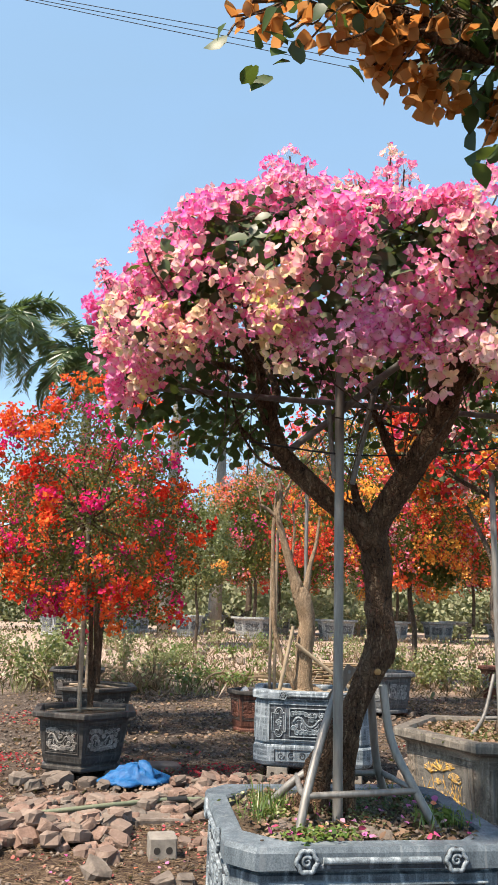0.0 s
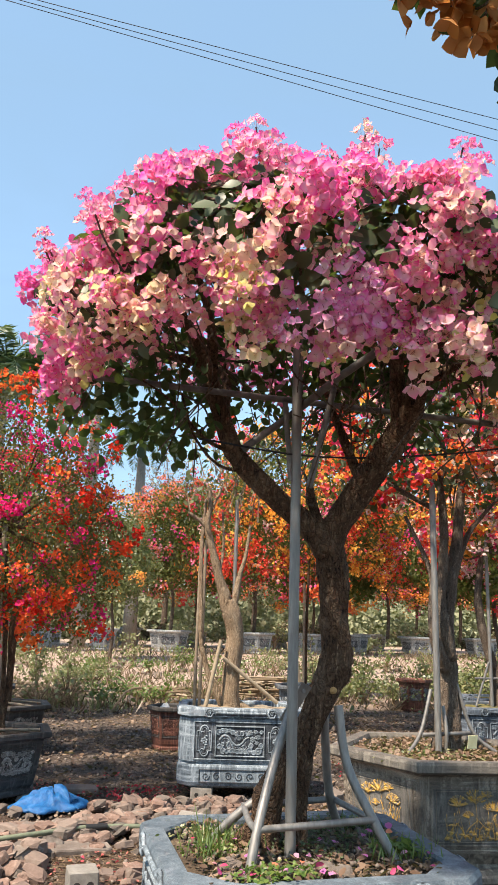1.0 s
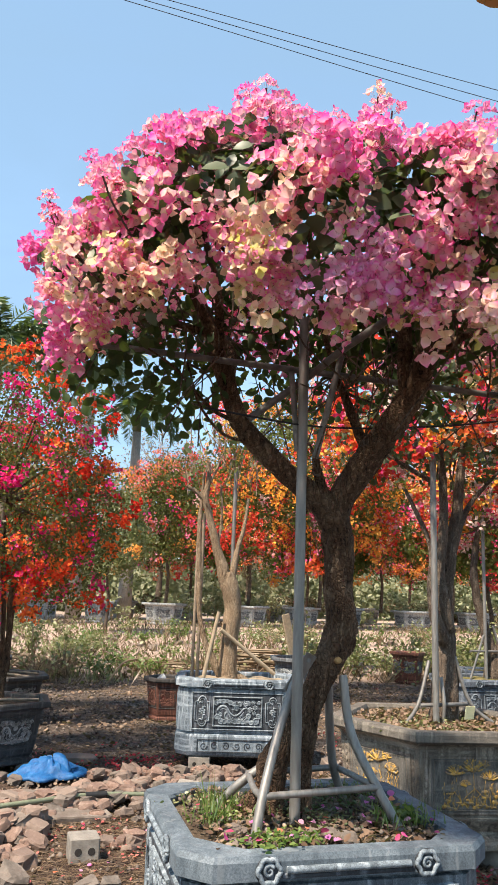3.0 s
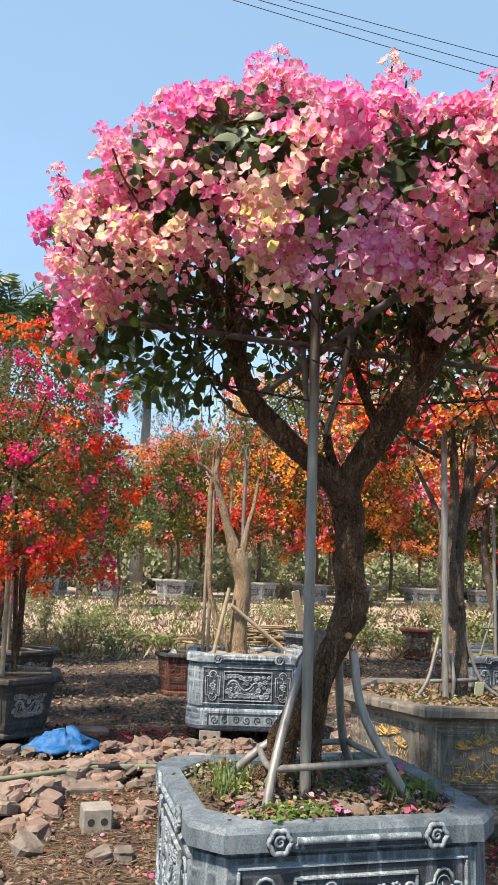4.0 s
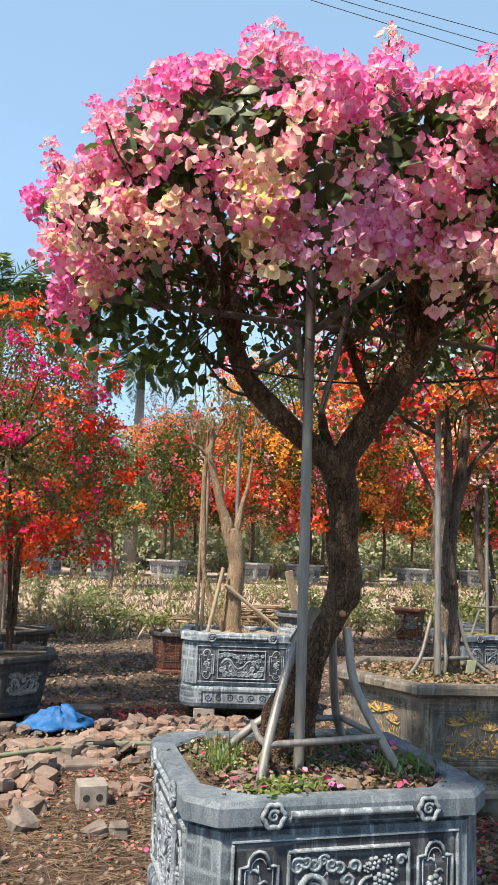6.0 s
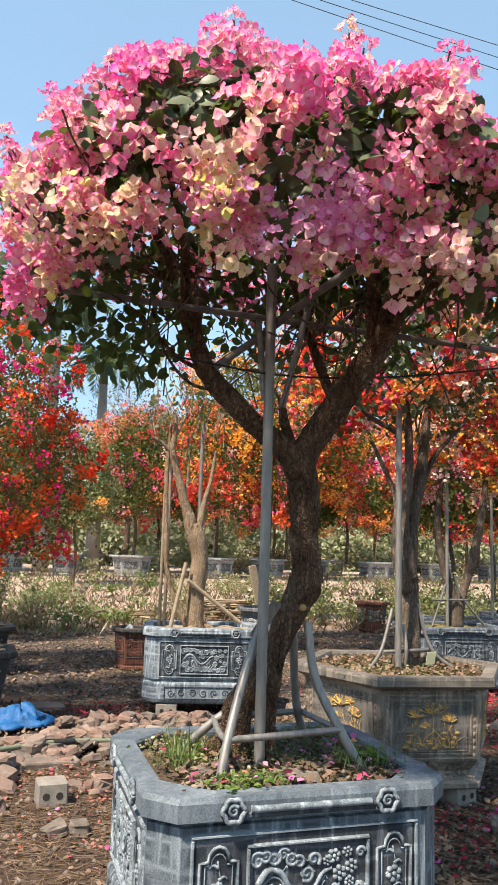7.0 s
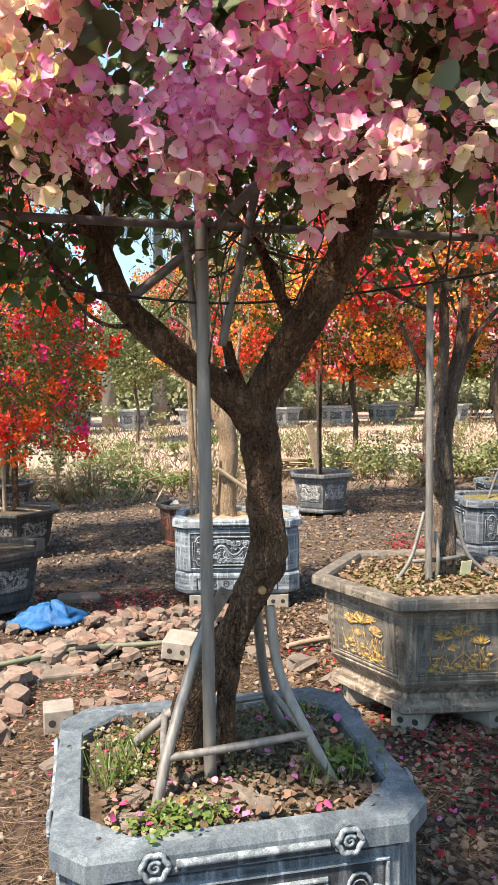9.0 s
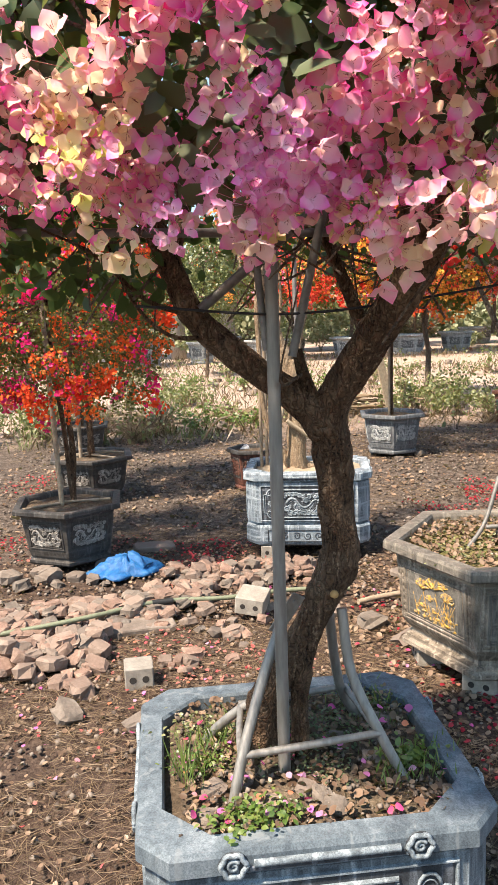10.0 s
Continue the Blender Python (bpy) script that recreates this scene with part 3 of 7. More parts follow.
def leaf_mesh(name, V, F, A, mats, hue=None):
    me = bpy.data.meshes.new(name)
    me.vertices.add(len(V))
    me.vertices.foreach_set("co", np.ascontiguousarray(V, np.float32).ravel())
    me.loops.add(len(F) * 3)
    me.loops.foreach_set("vertex_index", np.ascontiguousarray(F, np.int32).ravel())
    me.polygons.add(len(F))
    me.polygons.foreach_set("loop_start", np.arange(0, len(F) * 3, 3, dtype=np.int32))
    me.polygons.foreach_set("loop_total", np.full(len(F), 3, np.int32))
    uv = me.uv_layers.new(name="along")
    uvs = np.zeros((len(F) * 3, 2), np.float32)
    uvs[:, 1] = A[F.ravel()]
    if hue is not None:
        uvs[:, 0] = hue[F.ravel()]
    uv.data.foreach_set("uv", uvs.ravel())
    me.polygons.foreach_set("use_smooth", np.ones(len(F), bool))
    for m in (mats if isinstance(mats, list) else [mats]):
        me.materials.append(m)
    me.update()
    me.validate()
    return me


def leaf_obj(name, V, F, A, mats, parent=None, label="", kind="", hue=None):
    ob = new(name, leaf_mesh(name, V, F, A, mats, hue))
    if parent is not None:
        ob.parent = parent
    return tagged(ob, label, kind=kind)


BR = bract_template()
BR_WIDE = bract_template(0.98, 0.20, -0.12)
BR_PINK = bract_template(0.80, 0.13, -0.14, ((0.12, 0.48), (0.32, 0.88), (0.54, 1.0), (0.74, 0.80), (0.90, 0.40)))
BR_PINK[0][:, 2] += np.array((0, .02, -.02, -.02, .05, -.02, -.04, -.06, 0, .07, .04, .0, -.07, .03, .02, -.03, .02))
STYLE = (np.array([(-0.012, 0.0, 0.0), (0.012, 0.0, 0.0), (0.02, 0.0, 0.5), (-0.02, 0.0, 0.5)], float), np.array([(0, 1, 2), (0, 2, 3)]), np.full(4, -1.0))
LEAF_T = bract_template(0.68, 0.12, -0.22)
QUAD = quad_template()
QUADW = quad_template(0.8, 0.25)


def unit(n, g=rng):
    d = g.normal(size=(n, 3))
    return d / np.linalg.norm(d, axis=1, keepdims=True)


def cluster_template(seed, florets=11, size=0.046, spread=0.075, fine=True, styles=False):
    """A rounded head of florets, facing +z."""
    g = np.random.default_rng(seed)

    def one():
        b = floret(BR_PINK if fine else QUADW, g.uniform(0.55, 1.12) if styles else (0.85 if fine else 0.62))
        return join_templates([b] + [turned(STYLE, rot(0.25, 0, 2.1 * i)) for i in range(3)]) if styles else b
    base = one()
    parts = []
    for i in range(florets):
        a, r = i * 2.4 + g.uniform(-.4, .4), math.sqrt((i + 0.4) / florets)
        h = math.cos(r * 1.45) * spread * 0.75
        place = np.array((math.cos(a) * r * spread, math.sin(a) * r * spread, h)) + g.normal(scale=0.008, size=3)
        d = np.array([(math.cos(a) * r * 1.3, math.sin(a) * r * 1.3, 0.75)]) + g.normal(scale=0.35, size=(1, 3))
        R = aim(d, g.uniform(0, 6.28, 1))[0]
        parts.append(turned(one(), R, size * g.uniform(0.75, 1.2), place))
    V, F, A = join_templates(parts)
    if not styles:
        return V, F, A
    # one piece: the bracts and styles of a floret share their foot, and a thin stalk ties each floret to the head's base
    m, n = len(base[0]), len(BR_PINK[0])
    H = np.repeat(g.uniform(-0.2, 0.2, florets * 8), n)[:florets * m] if florets * m <= florets * 8 * n else np.zeros(florets * m)
    remap = np.arange(len(V))
    for i in range(florets):
        for o in (n, 2 * n, 3 * n, 3 * n + 4, 3 * n + 8):
            remap[i * m + o] = i * m
    F = remap[F]
    foot = len(V)
    V = np.concatenate([V, [(0, 0, -spread * 0.5)], V[::m] + np.array((0.0016, 0.0008, 0))])
    A = np.concatenate([A, np.full(1 + florets, -1.0)])
    H = np.concatenate([H, np.zeros(1 + florets)])
    F = np.concatenate([F, [(foot, i * m, foot + 1 + i) for i in range(florets)]])
    used, inv = np.unique(F, return_inverse=True)
    return V[used], inv.reshape(F.shape), A[used], H[used]


def flower_crown(parent, centre, radii, mat, flowers, leaves, seed, size=0.05, spread=0.08, droop=0.0, low=-0.75, bare=0.0, leafmat=None, lumps=0.22, label="", fine=False, clump=0.09, leafsize=(0.04, 0.085)):
    """A crown of flower heads and leaves on an uneven, lumpy dome, given in the tree's own frame."""
    g = np.random.default_rng(seed)
    c, rad = np.array(centre), np.array(radii)

    def shell(n, depth):
        d = unit(n * 2, g)
        d = d[d[:, 2] > low][:n]
        off = np.array([noise.noise(Vector(p * 1.8) + Vector((seed, 0, 0))) for p in d]) * lumps
        off += np.array([noise.noise(Vector(p * 4.5) + Vector((0, seed, 0))) for p in d]) * lumps * 0.6
        k = (1 + off) * (1 - depth(len(d)))
        pts = c + d * rad * k[:, None]
        pts[:, 2] -= droop * (d[:, 0] ** 2 + d[:, 1] ** 2) * rad[2]
        return pts, d
    tpls = [cluster_template(seed * 10 + i, 7 if fine else 6, size, spread, fine) for i in range(4)]
    C, DC = shell(max(8, int(flowers / 3.2)), lambda n: g.uniform(-0.05, 0.08, n) + 0.25 * g.random(n) ** 4)
    keep = np.array([noise.noise(Vector(p * 2.6) + Vector((seed, seed, 0))) for p in C]) > -0.40 + bare
    C, DC = C[keep], DC[keep]
    tint = g.random(len(C)) * 0.8 + 0.4 * np.array([0.5 + 0.9 * noise.noise(Vector(p * 1.3) + Vector((0, 0, seed))) for p in C])
    idx = np.repeat(np.arange(len(C)), np.clip(g.geometric(0.18, len(C)), 1, 12))
    P = C[idx] + g.normal(size=(len(idx), 3)) * np.array((1, 1, 0.75)) * clump
    D = DC[idx] + g.normal(scale=0.5, size=(len(idx), 3)) + np.array((0, 0, 0.2))
    tint = tint[idx] + g.normal(scale=0.03, size=len(idx))
    sets, hues = [], []
    for i, tp in enumerate(tpls):
        s = slice(i, None, 4)
        n = len(P[s])
        sets.append(strewn(tp, aim(D[s], g.uniform(0, 6.28, n)), g.uniform(0.6, 1.3, n), P[s]))
        hues.append(np.repeat(tint[s], len(tp[0])))
    leaf_obj("blossom", *join_templates(sets), mat, parent, label or "papery bracts in dense heads", "stuff", np.concatenate(hues))
    P, D = shell(leaves, lambda n: 0.02 + 0.42 * g.random(n) ** 1.3)
    D = D * 0.6 + unit(len(P), g)
    leaf_obj("foliage", *strewn(QUAD, aim(D, g.uniform(0, 6.28, len(P))), g.uniform(*leafsize, len(P)), P), leafmat or LEAF_FAR, parent, "small green leaves", "stuff")


# ---------- ground ----------
def ground_z(x, y):
    """The lie of the land: level, rising gently towards the back."""
    t = np.clip((np.asarray(y, float) - 11.0) / 13.0, 0, 1)
    return 0.50 * t * t * (3 - 2 * t)


def gz(x, y):
    return float(ground_z(x, y))


def ground_sheet():
    xs = np.concatenate([-np.geomspace(600, 6.2, 26), np.arange(-6, 9.01, 0.07), np.geomspace(9.3, 600, 26)])
    ys = np.concatenate([-np.geomspace(600, 4.2, 16), np.arange(-4, 14.01, 0.07), np.geomspace(14.2, 900, 60)])
    X, Y = np.meshgrid(xs, ys)
    Z = ground_z(X, Y)
    near = (np.abs(X - 1.5) < 7.6) & (Y > -4.1) & (Y < 14.1)
    bumpy = np.zeros_like(Z)
    for i, j in np.argwhere(near):
        p = Vector((X[i, j], Y[i, j], 0))
        bumpy[i, j] = 0.020 * noise.noise(p * 1.3) + 0.014 * noise.noise(p * 4.1) + 0.012 * noise.noise(p * 11.0)
    Z = Z + bumpy - 0.01
    V = np.stack([X, Y, Z], -1).reshape(-1, 3)
    nx, ny = len(xs), len(ys)
    a = (np.arange(ny - 1)[:, None] * nx + np.arange(nx - 1)[None]).ravel()
    F = np.stack([a, a + 1, a + 1 + nx, a + nx], 1)
    me = bpy.data.meshes.new("ground")
    me.from_pydata(V.tolist(), [], F.tolist())
    me.polygons.foreach_set("use_smooth", np.ones(len(F), bool))
    me.materials.append(GROUND)
    tagged(new("ground", me), "bare brown earth strewn with straw and litter", "ground", kind="structure")


ground_sheet()

# ---------- planters ----------
def chamfered(w, d, c, z):
    x, y = w / 2, d / 2
    return [(-x + c, -y, z), (x - c, -y, z), (x, -y + c, z), (x, y - c, z), (x - c, y, z), (-x + c, y, z), (-x, y - c, z), (-x, -y + c, z)]


def plane_at(origin, u, n):
    """A frame on a face: x along u, y up the face, z outwards."""
    u, n = Vector(u).normalized(), Vector(n).normalized()
    v = n.cross(u)
    return Matrix(((u.x, v.x, n.x, origin[0]), (u.y, v.y, n.y, origin[1]), (u.z, v.z, n.z, origin[2]), (0, 0, 0, 1)))


def slab(geo, m, x0, x1, y0, y1, h, mi=0, bev=0.004):
    """A raised strip on a face."""
    b = min(bev, (x1 - x0) * 0.3, (y1 - y0) * 0.3)
    lo = [(x0, y0, 0), (x1, y0, 0), (x1, y1, 0), (x0, y1, 0)]
    hi = [(x0 + b, y0 + b, h), (x1 - b, y0 + b, h), (x1 - b, y1 - b, h), (x0 + b, y1 - b, h)]
    geo.loft([[m @ Vector(p) for p in lo], [m @ Vector(p) for p in hi]], mi=mi)


def frame_strips(geo, m, x0, x1, y0, y1, t, h):
    slab(geo, m, x0, x1, y0, y0 + t, h)
    slab(geo, m, x0, x1, y1 - t, y1, h)
    slab(geo, m, x0, x0 + t, y0 + t, y1 - t, h)
    slab(geo, m, x1 - t, x1, y0 + t, y1 - t, h)


def stroke(geo, m, pts, r, h=0.5, n=5):
    """A raised carved line on a face, thin at its end."""
    c = curve(pts, 4)
    k = len(c)
    P = [m @ Vector((p[0], p[1], 0.001)) for p in c]
    geo.tube(P, [r * (1.0 - 0.55 * i / k) for i in range(k)], n)


def swirl(geo, m, x, y, r, turns=1.4, a0=0.0, hand=1, t=0.006):
    pts = []
    for i in range(11):
        f = i / 10
        a = a0 + hand * f * turns * 6.283
        k = r * (1 - 0.85 * f)
        pts.append((x + math.cos(a) * k, y + math.sin(a) * k))
    stroke(geo, m, pts, t)


def boss(geo, m, x, y, rx, ry, h=0.008, n=9):
    rings = []
    for k, z in ((1.0, 0), (0.75, 0.7), (0.3, 1.0)):
        rings.append([m @ Vector((x + math.cos(6.283 * i / n) * rx * k, y + math.sin(6.283 * i / n) * ry * k, z * h)) for i in range(n)])
    geo.loft(rings)


def petal_sprig(geo, m, x, y0, y1, w, g):
    """A carved flower on a stem with leaves."""
    stroke(geo, m, [(x, y0), (x + w * 0.15, (y0 + y1) / 2), (x - w * 0.05, y1)], w * 0.06)
    ym = y0 + (y1 - y0) * 0.5
    for i in range(6):
        a = i * 1.047 + 0.3
        boss(geo, m, x + math.cos(a) * w * 0.26, ym + math.sin(a) * w * 0.26, w * 0.17, w * 0.15, 0.008, 7)
    boss(geo, m, x, ym, w * 0.13, w * 0.13, 0.012, 7)
    for k in range(5):
        yy = y0 + (y1 - y0) * (0.08 + 0.2 * k)
        s = 1 if k % 2 else -1
        stroke(geo, m, [(x, yy), (x + s * w * 0.25, yy + w * 0.12), (x + s * w * 0.40, yy + w * 0.02)], w * 0.08)


def dragon(geo, m, x0, x1, y0, y1, seed):
    """A carved scene that fills its panel: a curling beast, rolling clouds and round blossoms."""
    g = np.random.default_rng(seed)
    W, H = x1 - x0, y1 - y0
    P = lambda a, b: (x0 + W * a, y0 + H * b)
    stroke(geo, m, [P(.06, .52), P(.14, .70), P(.25, .66), P(.33, .46), P(.44, .34), P(.55, .44), P(.62, .60), P(.70, .66)], H * 0.055, n=6)
    stroke(geo, m, [P(.08, .46), P(.16, .60), P(.25, .57), P(.32, .38), P(.44, .26), P(.56, .34), P(.64, .50)], H * 0.022)
    for i in range(4):
        stroke(geo, m, [P(.26 + .11 * i, .50 - .05 * i), P(.22 + .11 * i, .34), P(.27 + .11 * i, .22), P(.30 + .11 * i, .27)], H * 0.030)
    for (a, b, r) in ((.05, .84, .11), (.12, .90, .08), (.19, .86, .10), (.27, .90, .08), (.34, .84, .09), (.41, .78, .08), (.06, .28, .12), (.14, .16, .11), (.23, .12, .09), (.33, .13, .11), (.44, .11, .09), (.53, .16, .11),
                      (.62, .12, .09), (.71, .17, .12), (.81, .12, .09), (.90, .18, .12), (.95, .36, .10), (.74, .36, .10), (.48, .62, .10), (.54, .80, .09), (.96, .84, .07), (.13, .40, .07)):
        boss(geo, m, *P(a, b), H * r * 1.05, H * r * 1.0, H * 0.022, 10)
        swirl(geo, m @ Matrix.Translation((0, 0, H * 0.014)), *P(a, b), H * r * 1.1, 1.3, g.uniform(0, 6), 1 if g.random() < .5 else -1, H * 0.029)
    for (a, b, k) in ((.72, .82, 1.0), (.84, .86, .8), (.88, .66, 1.0), (.77, .58, 1.1), (.66, .76, .7), (.86, .46, .8)):
        px, py = P(a, b)
        for i in range(6):
            t = i * 1.047 + a * 9
            boss(geo, m, px + math.cos(t) * H * .07 * k, py + math.sin(t) * H * .07 * k, H * .042 * k, H * .040 * k, H * 0.035, 6)
        boss(geo, m, px, py, H * .035 * k, H * .035 * k, H * 0.045, 6)
    for i in range(30):
        a, b = g.uniform(.03, .97), g.uniform(.05, .95)
        px, py = P(a, b)
        stroke(geo, m, [(px, py), (px + H * g.uniform(-.07, .07), py + H * g.uniform(-.05, .05)), (px + H * g.uniform(-.1, .1), py + H * g.uniform(-.08, .08))], H * 0.014)


def lotus(geo, m, half, H, R, g):
    """Carved lotus blooms and leaves rising from water."""
    for (x, y, k) in ((-.38, .66, 1.0), (.02, .72, 1.2), (.40, .60, .9), (.30, .78, .6), (-.15, .50, .6)):
        cx, cy, s = half * x, H * y, 0.085 * R * k
        stroke(geo, m, [(cx * .55, H * .20), (cx * .9 + .01, H * (.2 + y) * .5), (cx, cy)], 0.0035)
        for i in range(11):
            a = 0.2 + i * 0.27
            P = [(cx + math.cos(a) * s * f, cy + math.sin(a) * s * f * .9) for f in (0.1, 0.55, 1.0)]
            P[1] = (P[1][0] + g.normal(scale=s * .1), P[1][1] + g.normal(scale=s * .1))
            stroke(geo, m, P, s * g.uniform(.09, .18))
        boss(geo, m, cx, cy, s * .28, s * .2, 0.008, 8)
    for i in range(26):
        x, y = half * g.uniform(-.66, .66), H * g.uniform(.16, .42)
        boss(geo, m, x, y, 0.038 * R * g.uniform(.3, 1.1), 0.015 * R * g.uniform(.5, 1.4), 0.006, 7)
    for i in range(26):
        x = half * g.uniform(-.66, .66)
        stroke(geo, m, [(x, H * .18), (x + half * g.uniform(-.1, .1), H * .3), (x + half * g.uniform(-.2, .2), H * g.uniform(.34, .60))], 0.0036)


def arched(geo, m, x0, x1, y0, y1, t, h):
    """An upright frame with stepped, rounded top and bottom."""
    xm, w, st = (x0 + x1) / 2, (x1 - x0) / 2, (x1 - x0) * 0.22
    pts = []
    for s in (1, -1):
        ys = y1 if s > 0 else y0
        for i in range(7):
            a = math.pi * i / 6
            pts.append((xm + s * math.cos(a) * (w - st), ys - s * st * 1.6 + s * math.sin(a) * st * 1.6))
        pts.append((xm - s * w, ys - s * st * 1.7))
        pts.append((xm - s * w, (y0 + y1) / 2))
        pts.append((xm - s * w, (y0 if s > 0 else y1) + s * st * 1.7))
    P = [m @ Vector((p[0], p[1], h * 0.3)) for p in pts] + [m @ Vector((pts[0][0], pts[0][1], h * 0.3))]
    geo.tube(P, t * 0.5, 5)


def rosette(parent, m, x, y, r, mat, dark):
    base = Geo()
    boss(base, m, x, y, r * 1.15, r * 1.12, 0.005, 16)
    ob = base.obj("rosette", dark, parent, smooth=True)
    geo = Geo()
    lobes = []
    for i in range(41):
        a = 6.283 * i / 40
        k = r * (0.90 + 0.08 * math.cos(a * 6))
        lobes.append(m @ Vector((x + math.cos(a) * k, y + math.sin(a) * k, 0.006)))
    geo.tube(lobes, r * 0.21, 7)
    swirl(geo, m @ Matrix.Translation((0, 0, 0.006)), x, y, r * 0.5, 1.4, 0.6, 1, r * 0.19)
    geo.obj("scroll", mat, ob, smooth=True)


def carved_face(parent, m, half, y0, y1, seed, mats, triple=True, rim_y=None):
    """Panels, frames and carvings on one face of a planter."""
    stone, dark, pale = mats
    split = half * 0.50 if triple else half * 0.9
    outer = Geo()
    frame_strips(outer, m, -half * 0.93, half * 0.93, y0, y1, 0.012, 0.010)
    outer.obj("face_frame", pale, parent)
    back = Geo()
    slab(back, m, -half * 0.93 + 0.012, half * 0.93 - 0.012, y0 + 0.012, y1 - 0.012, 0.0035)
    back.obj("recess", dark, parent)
    top = m @ Matrix.Translation((0, 0, 0.0036))
    pf = Geo()
    frame_strips(pf, top, -split, split, y0 + 0.03, y1 - 0.035, 0.011, 0.012)
    pf.obj("panel_frame", pale, parent)
    cv = Geo()
    dragon(cv, top, -split + 0.015, split - 0.015, y0 + 0.045, y1 - 0.05, seed)
    cv.obj("carving", pale, parent, smooth=True)
    if triple:
        for s in (-1, 1):
            xa, xb = sorted((s * (split + half * 0.07), s * half * 0.86))
            af = Geo()
            arched(af, top, xa, xb, y0 + 0.03, y1 - 0.035, 0.012, 0.01)
            xc, xw = (xa + xb) / 2, (xb - xa) * 0.36
            arched(af, top, xc - xw, xc + xw, y0 + 0.05, y1 - 0.055, 0.005, 0.008)
            af.obj("arched_frame", pale, parent, smooth=True)
            sp = Geo()
            petal_sprig(sp, top, xc, y0 + 0.07, y1 - 0.075, (xb - xa) * 0.6, np.random.default_rng(seed + 3))
            sp.obj("flower_carving", pale, parent, smooth=True)


def soil_top(parent, ring_pts, z, mat, lump=0.02, heap=0.03, name="soil"):
    """Lumpy soil filling a ring of points (x, y)."""
    geo = Geo()
    n, K = len(ring_pts), 9
    c = np.mean(np.array(ring_pts), 0)
    rings = []
    fine = []
    for i in range(n):
        a, b = np.array(ring_pts[i]), np.array(ring_pts[(i + 1) % n])
        fine += [a + (b - a) * t for t in np.linspace(0, 1, 7)[:-1]]
    for k in range(K):
        f = 1 - k / K
        ring = []
        for p in fine:
            q = c + (p - c) * f
            w = Vector((q[0] * 9, q[1] * 9, z))
            ring.append((q[0], q[1], z + heap * (1 - f * f) + lump * noise.noise(w) + lump * 0.6 * noise.noise(w * 3)))
        rings.append(ring)
    geo.loft(rings, cap0=False)
    return geo.obj(name, mat, parent, smooth=True)


